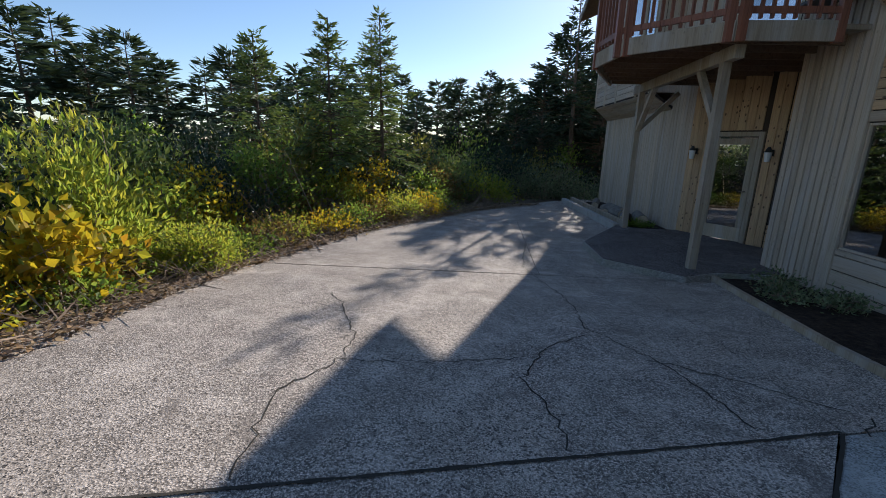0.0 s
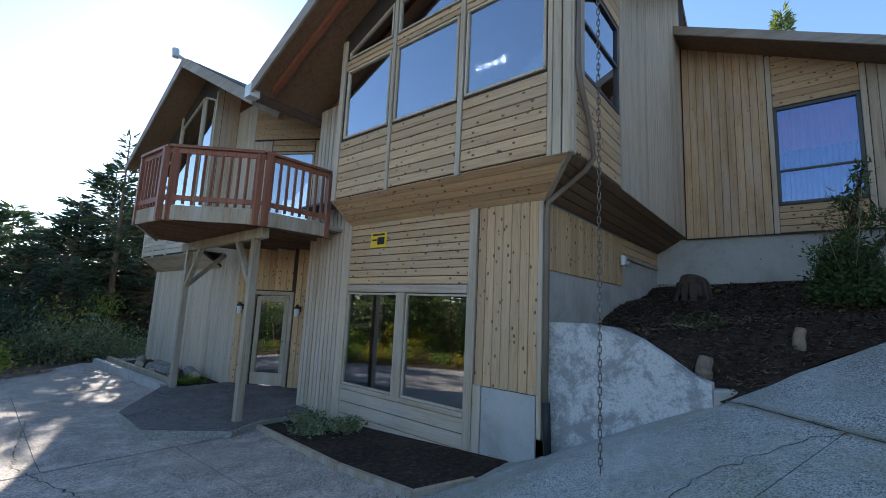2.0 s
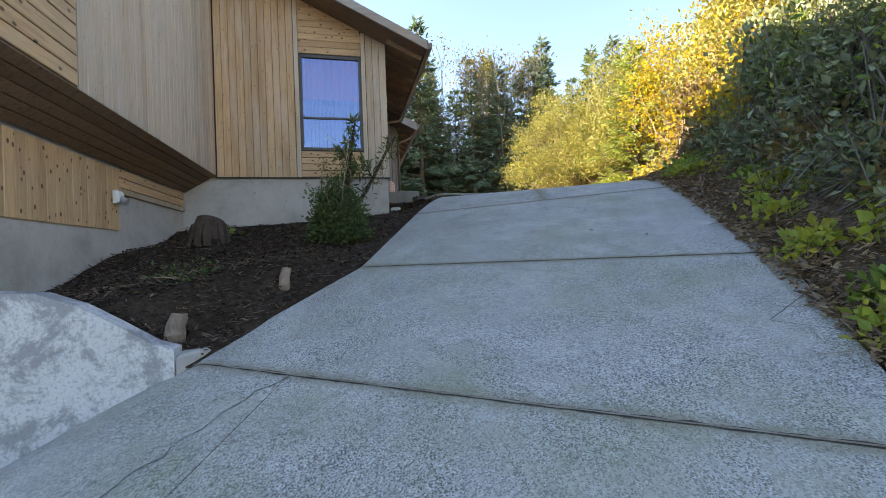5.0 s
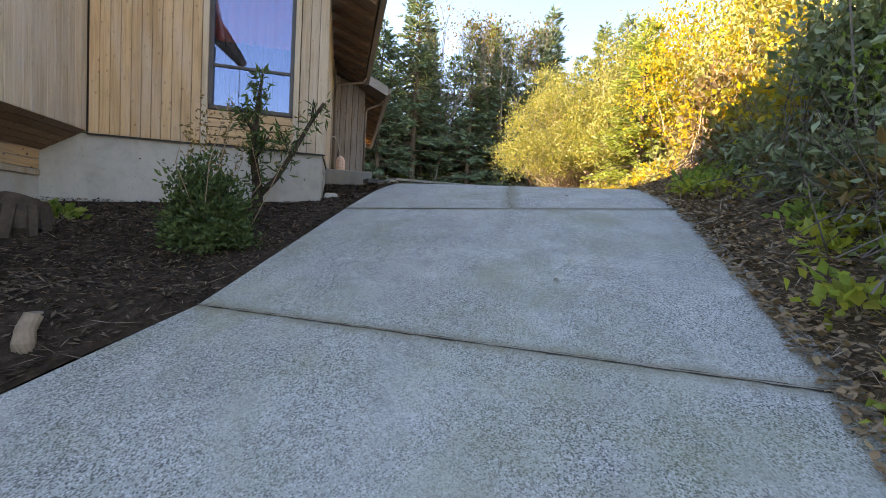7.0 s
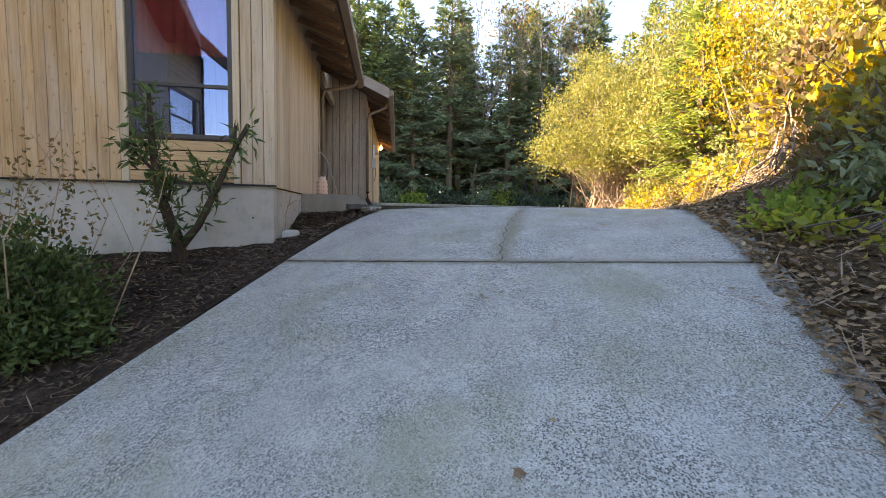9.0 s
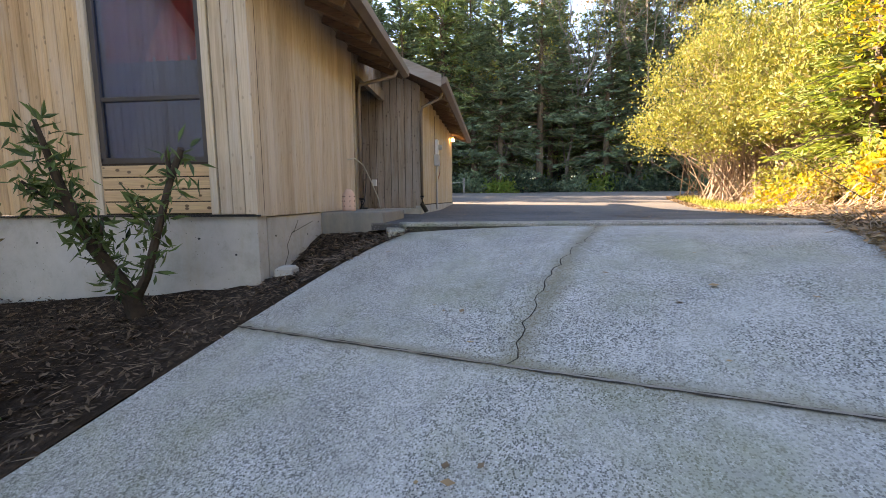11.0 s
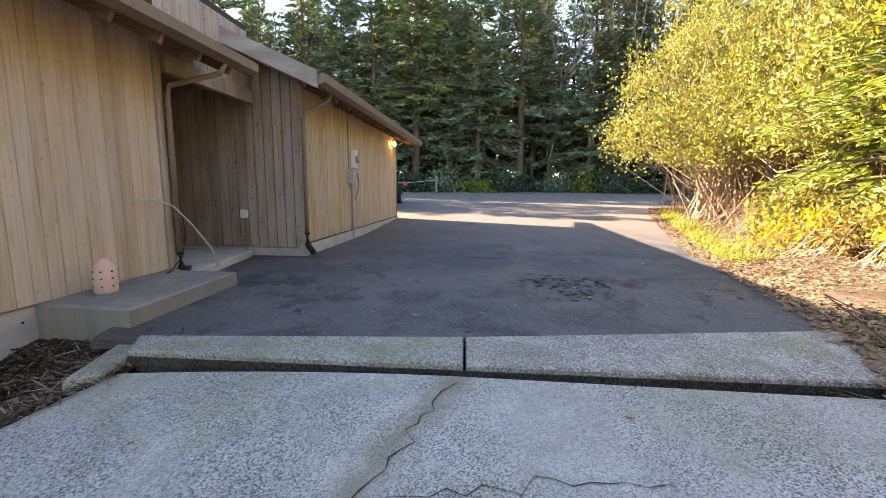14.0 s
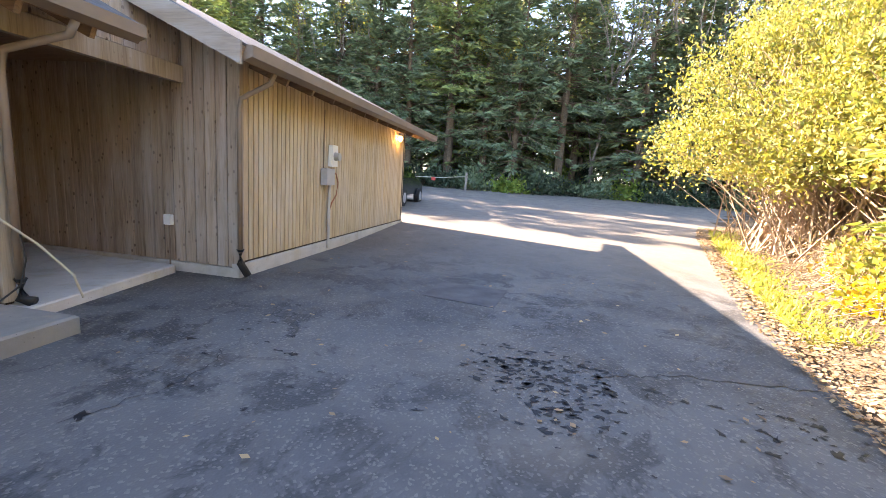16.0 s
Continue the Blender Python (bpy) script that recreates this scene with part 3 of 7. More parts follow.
def ground_z(x, y):
    """Height of the open ground round the paving."""
    x, y = np.asarray(x, float), np.asarray(y, float)
    z = drive_z(np.minimum(x, 46), np.clip(y, -30, 20)) - 0.45
    house = (x > 5.2) & (y > np.interp(x, [5.2, 12.5, 60], [0.5, -2.6, -2.6]))
    z = np.where(house & (x < 12.5), np.minimum(z, 0.25 + 0.211 * x - 0.068 * y) - 0.2, z)
    z = np.where((x > 12.5) & (y > -6), lot_z(np.minimum(x, 46), y) - 0.45, z)
    z = np.where((y > 9) & (x < 12), np.minimum(z, -0.6), z)
    d = np.interp(x, EDGE_RX, EDGE_RY) - y
    steep = np.interp(x, [-5, 2, 10, 13.5, 20], [0.25, 0.42, 0.36, 0.10, 0.05])
    top = np.interp(x, [-5, 2, 10, 13.5, 20], [1.2, 1.7, 1.3, 0.6, 0.5])
    z = z + np.where(d > 0, np.minimum(d * steep, top) + 0.43, 0)
    v = np.interp(y, VERGE_Y, VERGE_X) - x
    z = z + np.where((v > 0) & (x < 6), 0.45 - np.minimum(v, 30) * 0.03, 0)
    return np.where((x > 46) | (x < -14) | (np.abs(y) > 26), z + 0.28, z)

# ---- ground sheet, paving ----


def ground_sheet():
    def axis(lo, hi, step):
        near = np.arange(lo, hi + 0.01, step)
        a = lo - np.cumsum(np.geomspace(step, 260, 22))[::-1]
        b = hi + np.cumsum(np.geomspace(step, 260, 22))
        return np.concatenate([a, near, b])

    xs, ys = axis(-14, 50, 0.5), axis(-26, 26, 0.5)
    gx, gy = np.meshgrid(xs, ys, indexing="ij")
    z = ground_z(gx, gy)
    bump = 0.04 * np.sin(gx * 1.7) * np.cos(gy * 2.1) + 0.03 * np.sin(gx * 3.9 + gy * 2.7)
    off = (np.interp(gx, EDGE_RX, EDGE_RY) - gy > 0.3) | (np.interp(gy, VERGE_Y, VERGE_X) - gx > 0.3)
    z = z + np.where(off, bump, 0)
    v = np.stack([gx, gy, z], -1).reshape(-1, 3)
    i = np.arange(len(xs) * len(ys)).reshape(len(xs), len(ys))
    q = np.stack([i[:-1, :-1], i[1:, :-1], i[1:, 1:], i[:-1, 1:]], -1).reshape(-1, 4)
    ob = quads("ground", v, q, M_SOIL, smooth=True)
    tagged(ob, "brown forest floor with dead leaves and bare soil", "ground", kind="structure")


ground_sheet()


def patch(corners, height, step=0.35, lift=0.0, thick=0.1, gap=0.008, curve=None):
    """A slab over a four-cornered plan that follows a height, with rims that go down."""
    c = np.array(corners, float)
    mid = c.mean(0)
    c = c + (mid - c) / np.linalg.norm(mid - c, axis=1, keepdims=True) * gap
    n = int(max(2, np.ceil(max(np.linalg.norm(c[1] - c[0]), np.linalg.norm(c[2] - c[3])) / step)))
    m = int(max(2, np.ceil(max(np.linalg.norm(c[3] - c[0]), np.linalg.norm(c[2] - c[1])) / step)))
    s, t = np.meshgrid(np.linspace(0, 1, n + 1), np.linspace(0, 1, m + 1), indexing="ij")
    p = (1 - s)[..., None] * (1 - t)[..., None] * c[0] + s[..., None] * (1 - t)[..., None] * c[1] + s[..., None] * t[..., None] * c[2] + (1 - s)[..., None] * t[..., None] * c[3]
    z = height(p[..., 0], p[..., 1]) + lift
    v = np.concatenate([p, z[..., None]], -1).reshape(-1, 3)
    i = np.arange((n + 1) * (m + 1)).reshape(n + 1, m + 1)
    q = np.stack([i[:-1, :-1], i[1:, :-1], i[1:, 1:], i[:-1, 1:]], -1).reshape(-1, 4)
    rim = np.concatenate([i[:, 0], i[-1, 1:], i[::-1, -1][1:], i[0, ::-1][1:-1]])
    low = v[rim] - (0, 0, thick)
    k = np.arange(len(rim))
    k2 = np.roll(k, -1)
    side = np.stack([rim[k], len(v) + k, len(v) + k2, rim[k2]], -1)
    v = np.concatenate([v, low])
    q = np.concatenate([q, side])
    if (c[1] - c[0])[0] * (c[3] - c[0])[1] - (c[1] - c[0])[1] * (c[3] - c[0])[0] < 0:
        q = q[:, ::-1]
    return v, q


def crack(name, line, height, width, material, parent, lift=0.004, rough=0.06):
    """A ragged thin strip along a line on the paving."""
    p = np.array(line, float)
    seg = np.concatenate([[0], np.cumsum(np.linalg.norm(np.diff(p, axis=0), axis=1))])
    n = max(4, int(seg[-1] / 0.07))
    s = np.linspace(0, seg[-1], n)
    x, y = np.interp(s, seg, p[:, 0]), np.interp(s, seg, p[:, 1])
    d = np.stack([np.gradient(x), np.gradient(y)], -1)
    d /= np.linalg.norm(d, axis=1, keepdims=True) + 1e-9
    nrm = np.stack([-d[:, 1], d[:, 0]], -1)
    wob = (RNG.normal(0, rough, n) * 0.4)[:, None] * nrm if rough else 0
    w = width * RNG.uniform(0.5, 1.2, n)[:, None] if rough else np.full((n, 1), width)
    a = np.stack([x, y], -1) + wob + nrm * w / 2
    b = np.stack([x, y], -1) + wob - nrm * w / 2
    va = np.concatenate([a, (height(a[:, 0], a[:, 1]) + lift)[:, None]], 1)
    vb = np.concatenate([b, (height(b[:, 0], b[:, 1]) + lift)[:, None]], 1)
    v = np.concatenate([va, vb])
    k = np.arange(n - 1)
    q = np.stack([k, k + 1, n + k + 1, n + k], -1)[:, ::-1]
    return quads(name, v, q, material, parent)


driveway = thing("driveway", (4.0, -2.0, 0.0), "steep pale concrete driveway in jointed slabs with cracks", "driveway")
driveway["kind"] = "structure"


def slab(corners, material, height=drive_z, lift=0.0, name="slab", gap=0.008):
    v, q = patch(corners, height, lift=lift, gap=gap)
    return quads(name, v, q, material, driveway)


# expansion strips fill the gaps between the slabs
slab([J1L, J2L, J2R, J1R], M_RAMP)
slab([J2L, J3L, J3R, J2R], M_RAMP)
slab([J3L, (11.66, -3.5), (11.67, -5.88), J3X], M_RAMP, gap=0.0)
slab([J3X, (11.67, -5.88), (11.60, -8.75), J3R], M_RAMP, gap=0.0)
slab([J1X, J1L, (5.0, 3.2), (2.45, 2.52)], M_RAMP)
slab([(1.2, 1.15), J1X, (2.45, 2.52), (2.40, 2.50)], M_RAMP)
slab([(-3.0, -3.3), J1R, J1X, (1.2, 1.15)], M_RAMP)
slab([(-5.2, -3.4), (-3.0, -3.3), (1.2, 1.15), (-4.6, 0.6)], M_AGG, gap=0.0)
slab([(-4.6, 0.6), (1.2, 1.15), (2.40, 2.53), (-4.5, 0.945)], M_AGG, gap=0.0)
slab([(-4.5, 0.95), (2.45, 2.54), (2.6, 6.4), (-3.5, 6.4)], M_AGG)
slab([(2.45, 2.53), (5.0, 3.2), (4.9, 6.4), (2.6, 6.4)], M_AGG)
slab([(-3.55, 6.41), (1.2, 6.41), (1.4, 11.5), (-1.1, 11.5)], M_AGG)
slab([(1.2, 6.41), (5.0, 6.41), (5.0, 11.5), (1.4, 11.5)], M_AGG)
slab([(-1.1, 11.51), (5.0, 11.51), (6.0, 18.0), (3.6, 16.6)], M_AGG)
for line, wd, mt in [
    ([J1L, J1X, J1R], 0.06, M_JOINTWOOD), ([J2L, J2R], 0.06, M_JOINTWOOD), ([J3L, J3X, J3R], 0.06, M_JOINTWOOD),
    ([(-4.5, 0.947), (-1.02, 1.75), (0.66, 2.14), (2.42, 2.54)], 0.026, M_JOINT), ([(1.2, 1.15), (2.42, 2.52)], 0.026, M_JOINT),
    ([(-3.5, 6.4), (5.0, 6.4)], 0.012, M_JOINT),
]:
    if mt is M_JOINTWOOD:
        crack("joint_gap", line, drive_z, 0.028, M_JOINT, driveway, 0.005, 0.006)
        wd = 0.016
    crack("expansion_joint", line, drive_z, wd, mt, driveway, 0.007, 0.004)
for line in [
    [J1X, (4.21, -0.21), (3.8, 0.18), (3.4, 0.35)], [(3.4, 0.35), (3.1, 1.4), (2.5, 2.4)],
    [J3X, (9.3, -4.9), (10.0, -5.2), (10.56, -5.54), (11.1, -5.75), (11.58, -5.9)],
    [(10.53, -5.55), (10.62, -5.94), (10.69, -6.36), (10.72, -6.85)],
    [(-1.6, 5.0), (-1.26, 4.41), (-0.97, 3.71), (-0.97, 3.15), (-1.22, 2.69), (-1.19, 2.37), (-1.1, 1.8)],
    [(-0.97, 3.2), (-0.2, 3.2), (0.5, 3.4)], [(1.4, 9.4), (1.0, 7.0), (1.1, 6.4), (1.36, 4.95), (1.3, 4.2), (1.72, 3.47), (1.91, 2.54)],
    [(0.69, 2.2), (0.64, 2.65), (0.49, 3.02), (0.82, 3.7), (1.3, 4.0)], [(2.78, 2.75), (2.55, 2.5)], [(1.72, 3.47), (2.3, 3.1), (2.7, 2.8)],
]:
    crack("crack", line, drive_z, 0.009 if line[0] == J3X else 0.007 if line[0][0] > 3.3 else 0.013, M_JOINT, driveway, 0.005, 0.045)

# asphalt lot above, kerb beam and drain slot at the head of the ramp
lot = thing("parking_lot", (20, -6, 3.37), "worn dark asphalt yard with stains and scattered leaves", "asphalt yard")
lot["kind"] = "structure"


def yard(corners):
    v, q = patch(corners, lambda x, y: lot_z(x, y) + 0.0 * x, 0.8, 0.0, 0.08, 0.0)
    return quads("asphalt", v, q, M_ASPHALT, lot)


yard([(12.05, -2.9), (16.4, -1.7), (16.6, -10.1), (12.8, -9.25)])
yard([(16.4, -1.7), (25.0, -2.0), (26.5, -13.0), (16.6, -10.1)])
yard([(25.0, -2.0), (46, 14), (46, -24), (26.5, -13.0)])
yard([(25.0, -2.0), (25.0, 8.0), (46, 16), (46, 14)])


def crazed(cx, cy, rx, ry, n, seed):
    """Black alligator cracking: many short ragged patches."""
    r = np.random.default_rng(seed)
    v, q = [], []
    for _ in range(n):
        x, y = cx + r.normal(0, rx), cy + r.normal(0, ry)
        k = 9
        ang = np.sort(r.uniform(0, 6.28, k))
        rad = r.uniform(0.004, 0.05, k) * r.uniform(0.4, 1.5)
        e = r.uniform(0.6, 2.6)
        o = len(v)
        v += [(x + a * e * 0.5, y + b, float(lot_z(x, y)) + 0.0045) for a, b in zip(rad * np.cos(ang), rad * np.sin(ang) * 1.2)]
        q.append(tuple(range(o, o + k)))
    ob = part("tar_stain", (v, q), M_TAR, lot)
    ob["kind"] = "stuff"


M_TAR = plain("tar", (0.012, 0.011, 0.012), 0.55, 0, 0.4, 0.3)
crazed(14.6, -7.15, 0.28, 0.40, 190, 3)
crazed(14.1, -7.3, 0.3, 0.25, 60, 6)
crazed(14.2, -9.0, 0.25, 0.3, 40, 4)
crazed(14.3, -4.6, 0.7, 0.5, 30, 5)
crack("crack", [(14.7, -7.6), (15.0, -8.4), (15.1, -9.6)], lot_z, 0.02, M_TAR, lot)
crack("crack", [(12.9, -4.2), (13.6, -4.5), (14.6, -4.3)], lot_z, 0.006, M_TAR, lot)
M_PATCH = plain("dark_asphalt_patch", (0.085, 0.082, 0.082), 0.75, 0, 0.3, 0.3)
part("repair_patch", prism([(16.6, -5.6, 3.374), (17.5, -5.7, 3.374), (17.4, -6.75, 3.374), (16.4, -6.6, 3.374)], (0, 0, 1), 0.003), M_PATCH, lot)

kerb = thing("drain_kerb", (12.0, -6.0, 3.35), "mossy concrete kerb beam above a drain slot", "kerb")
kerb["kind"] = "structure"
part("kerb_beam", prism([(11.80, -3.45, 2.95), (12.12, -3.28, 2.95), (12.36, -5.93, 2.95), (11.80, -5.95, 2.95)], (0, 0, 1), 0.45, 0.015), M_KERB, kerb)
part("kerb_beam", prism([(11.80, -5.97, 2.95), (12.36, -5.95, 2.95), (12.86, -9.2, 2.95), (11.80, -9.02, 2.95)], (0, 0, 1), 0.45, 0.015), M_KERB, kerb)
part("kerb_beam", prism([(11.45, -3.28, 2.95), (12.1, -3.1, 2.95), (12.12, -3.27, 2.95), (11.8, -3.44, 2.95), (11.55, -3.46, 2.95)], (0, 0, 1), 0.375, 0.015), M_KERB, kerb)
# thin sheet over the kerb's face, painted dark for the slot's shade
part("kerb_face", prism([(11.797, -3.46, 2.95), (11.797, -9.0, 2.95), (11.785, -9.0, 2.95), (11.785, -3.46, 2.95)], (0, 0, 1), 0.405), M_KERBFACE, kerb, "mossy face above the drain slot, slot shade painted in")
part("drain_bed", prism([(11.3, -3.47, 2.9), (11.82, -3.47, 2.9), (11.82, -9.0, 2.9), (11.3, -9.0, 2.9)], (0, 0, 1), 0.04), M_JOINT, kerb)

# mulch bed between ramp and house


def mulch_bed():
    xs = np.linspace(5.12, 12.45, 48)
    v, rows = [], []
    for x in xs:
        y0 = np.interp(x, EDGE_LX, EDGE_LY) - 0.02
        y1 = np.interp(x, [5.1, 10.55, 10.62, 12.5], [2.03, 2.03, -2.0, -2.0])
        t = np.linspace(0, 1, 22)
        yy = y0 + (y1 - y0) * t
        zz = mulch_z(np.full_like(yy, x), yy) + 0.015 + RNG.normal(0, 0.012, len(yy))
        zz[0] = drive_z(x, y0) - 0.01
        v.append(np.stack([np.full_like(yy, x), yy, zz], -1))
    v = np.array(v)
    i = np.arange(v.shape[0] * v.shape[1]).reshape(v.shape[:2])
    q = np.stack([i[:-1, :-1], i[1:, :-1], i[1:, 1:], i[:-1, 1:]], -1).reshape(-1, 4)
    ob = quads("mulch_bed", v.reshape(-1, 3), q, M_MULCH, smooth=True)
    tagged(ob, "dark bark mulch bed on a slope beside the house", "mulch bed", kind="structure")


mulch_bed()

# ---- house ----
house = thing("house", (7.5, 6.0, -0.3), "large cedar-sided house with gables and an overhanging upper storey", "house")


def wall(face, polys, label="", material=None, thick=0.16):
    w = part("wall", core(face, polys[:1], thick), material or M_BACK, house, label)
    for p in polys[1:]:
        part("wall_panel", core(face, [p], thick), material or M_BACK, w)
    return w


# lower front wall of the bay
fb = Face((5.01, 0), (5.01, 1), (-1, 0))
WIN_A, WIN_B = (3.19, 4.44, 0.40, 2.02), (4.64, 5.93, 0.40, 2.02)
w = wall(fb, around(2.02, 5.93, -0.6, 3.5, [WIN_A, WIN_B]) + [rect(5.93, 7.3, -0.6, 5.9)], "knotty cedar board wall with a pair of fixed windows")
upright_boards(fb, w, 6.06, 7.3, -0.45, 5.9, 0.125, M_PALE_Z, 0.02)
level_boards(fb, w, 3.20, 5.95, 2.17, 3.30, 0.128, M_CEDAR_Y)
level_boards(fb, w, 3.20, 5.95, -0.30, 0.32, 0.2, M_PALE_Y)
upright_boards(fb, w, 2.09, 3.03, 0.80, 3.27, 0.135, M_CEDAR_Z)
part("concrete_panel", fb.plate(rect(2.10, 2.90, -0.45, 0.79), -0.02, 0.03, 0.006), M_CONC, w, "bare grey concrete panel")
for u0, u1, z0, z1 in [(3.05, 3.19, -0.4, 3.32), (2.91, 3.04, -0.4, 0.80), (2.02, 2.085, 0.3, 3.25), (5.94, 6.05, -0.35, 3.34), (4.45, 4.63, 0.36, 2.03)]:
    part("trim_board", fb.plate(rect(u0, u1, z0, z1), -0.02, 0.042, 0.006), M_TRIM, w)
for z0, z1 in [(2.035, 2.16), (0.325, 0.395)]:
    part("trim_board", fb.plate(rect(3.2, 5.93, z0, z1), -0.02, 0.04, 0.006), M_PALE_Y, w)
for a, b, c, d in (WIN_A, WIN_B):
    window(fb, w, rect(a, b, c, d), M_TRIM, M_GLASS_LO, width=0.03)
# return wall of the bay at the entry
fr = Face((5.01, 7.3), (6.8, 7.3), (0, 1))
w = wall(fr, [rect(0.03, 1.8, -0.5, 5.9)])
upright_boards(fr, w, 0.0, 1.8, -0.45, 5.9, 0.14, M_PALE_Z)

# low side wall under the overhang
fs = Face((5.0, 2.0), (10.6, 2.0), (0, -1))
w = part("wall", fs.plate(rect(0.03, 5.6, -0.5, 3.3), -0.22, 0.20), M_CONC, house, "grey concrete stem wall with a cedar panel above")
upright_boards(fs, w, 0.06, 3.14, 2.36, 3.22, 0.145, M_CEDAR_Z)
part("trim_board", fs.plate(rect(3.15, 5.58, 2.88, 2.96), -0.02, 0.04, 0.005), M_BEAM, w)
level_boards(fs, w, 3.15, 5.58, 2.97, 3.25, 0.14, M_CEDAR_X)

# sloping soffit under the upper storey, front and side
wedge = part("soffit", join(prism([(5.03, 1.98, 3.28), (5.03, 5.98, 3.28), (4.43, 5.8, 3.63), (4.43, 1.42, 3.63)], (0.5, 0, 1), 0.05),
                            prism([(5.03, 1.98, 3.28), (10.6, 1.98, 3.28), (10.6, 1.42, 3.63), (4.43, 1.42, 3.63)], (0, 0.5, 1), 0.05)), M_BACK, house, "sloping boarded soffit")
for i in range(5):
    a, b = i / 5 + 0.008, (i + 1) / 5 - 0.008

    def pf(s, y):
        return (5.02 - 0.6 * s, y, 3.27 + 0.35 * s)

    part("board", prism([pf(a, 2.0 - 0.58 * a), pf(a, 5.97 - 0.17 * a), pf(b, 5.97 - 0.17 * b), pf(b, 2.0 - 0.58 * b)], (-0.5, 0, -0.86), 0.02, 0.005), M_CEDAR_Y, wedge)
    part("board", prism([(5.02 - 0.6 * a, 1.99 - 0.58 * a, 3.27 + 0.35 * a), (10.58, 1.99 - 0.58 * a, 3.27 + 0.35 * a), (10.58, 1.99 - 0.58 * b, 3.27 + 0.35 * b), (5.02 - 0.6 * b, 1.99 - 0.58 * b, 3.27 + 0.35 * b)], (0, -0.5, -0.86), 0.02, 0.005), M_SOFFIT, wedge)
part("trim_board", bar((5.0, 1.985, 3.26), (4.40, 1.40, 3.61), 0.06, 0.05), M_BEAM, wedge)
part("trim_board", prism([(5.03, 5.97, 3.28), (4.4, 5.8, 3.62), (5.03, 5.8, 3.62)], (0, 1, 0), 0.06), M_TRIM, wedge)

# upper storey, front
fu = Face((4.40, 0), (4.40, 1), (-1, 0))


def front_rake(y):
    """Underside of the front gable roof."""
    return 7.50 + 0.487 * (4.15 - y) if y >= 2.4 else 8.352 - 0.82 * (2.4 - y)


PANES = [[(1.72, 4.68), (2.93, 4.68), (2.93, 5.97), (1.72, 5.97)], [(3.07, 4.68), (4.34, 4.68), (4.34, 5.97), (3.07, 5.97)], [(4.47, 4.68), (5.60, 4.68), (5.60, 5.97), (4.47, 5.97)],
         [(3.07, 6.20), (4.34, 6.20), (4.34, 6.80), (3.07, 6.80)], [(4.47, 6.20), (5.60, 6.20), (5.60, 6.32), (4.47, 6.82)]]
pieces = [rect(1.40, 5.80, 3.6, 4.68), rect(1.40, 1.72, 4.68, 5.97), rect(2.93, 3.07, 4.68, 5.97), rect(4.34, 4.47, 4.68, 5.97), rect(5.60, 5.80, 4.68, 5.97), rect(1.40, 5.80, 5.97, 6.20),
          [(1.40, 6.20), (3.07, 6.20), (3.07, front_rake(3.07)), (2.4, front_rake(2.4)), (1.40, front_rake(1.40))], rect(4.34, 4.47, 6.2, 7.1), [(5.60, 6.2), (5.80, 6.2), (5.80, front_rake(5.8)), (5.60, front_rake(5.6))],
          [(3.07, 6.80), (4.34, 6.80), (4.34, front_rake(4.34)), (4.15, front_rake(4.15)), (3.07, front_rake(3.07))], [(4.47, 6.82), (5.60, 6.32), (5.60, front_rake(5.6)), (4.34, front_rake(4.34)), (4.34, 6.9)]]
w = wall(fu, pieces, "cedar clapboard gable wall with tall reflecting windows")
for a, b in ((1.70, 2.95), (3.05, 4.36), (4.45, 5.68)):
    level_boards(fu, w, a, b, 3.62, 4.64, 0.146, M_CEDAR_Y)
    level_boards(fu, w, a, b, 5.99, 6.18, 0.10, M_CEDAR_Y)
for i in range(8):
    z0 = 6.20 + i * 0.14
    part("board", fu.plate(rect(1.70, 2.95, z0 + 0.004, z0 + 0.136), -0.02, 0.021, 0.005), M_CEDAR_Y, w)
for u0, u1, z1 in [(1.40, 1.50, 7.45), (1.52, 1.62, 7.5), (1.63, 1.69, 7.5), (2.96, 3.04, 6.9), (4.37, 4.44, 7.3), (5.69, 5.80, 6.6)]:
    part("trim_board", fu.plate(rect(u0, u1, 3.58, z1), -0.02, 0.04, 0.006), M_TRIM, w)
for p in PANES:
    window(fu, w, p, M_TRIM, M_GLASS_HI, width=0.035, inset=0.03)
# upper storey, left return towards the balcony
fl = Face((4.40, 5.80), (5.0, 5.80), (0, 1))
w = wall(fl, [rect(0.03, 0.6, 3.62, 6.6)])
upright_boards(fl, w, 0, 0.6, 3.62, 6.6, 0.14, M_PALE_Z)


# upper storey, side
def side_rake(x):
    return 5.40 + 0.597 * (x - 3.68)


ft = Face((0, 1.40), (1, 1.40), (0, -1))
SIDEWIN = (4.76, 6.10, 4.70, 6.05)
w = wall(ft, [rect(4.42, 4.76, 3.6, 7.45), rect(4.76, 6.10, 3.6, 4.70), rect(4.76, 6.10, 6.05, 7.45),
              [(6.10, 3.6), (10.7, 3.6), (10.7, side_rake(10.7)), (6.10, side_rake(6.1))], [(10.7, 6.2), (11.3, 6.2), (11.3, side_rake(11.3)), (10.7, side_rake(10.7))]], "tall cedar side wall under a rising roof edge")
level_boards(ft, w, 4.50, 6.12, 3.62, 4.67, 0.15, M_CEDAR_X)
for i in range(9):
    z0 = 6.07 + i * 0.15
    part("board", ft.plate(rect(4.5, 6.12, z0 + 0.004, z0 + 0.144), -0.02, 0.021, 0.005), M_CEDAR_X, w)
upright_boards(ft, w, 6.14, 10.58, 3.60, side_rake, 0.15, M_PALE_Z)
part("trim_board", ft.plate(rect(4.41, 4.50, 3.58, 7.45), -0.02, 0.04, 0.006), M_TRIM, w)
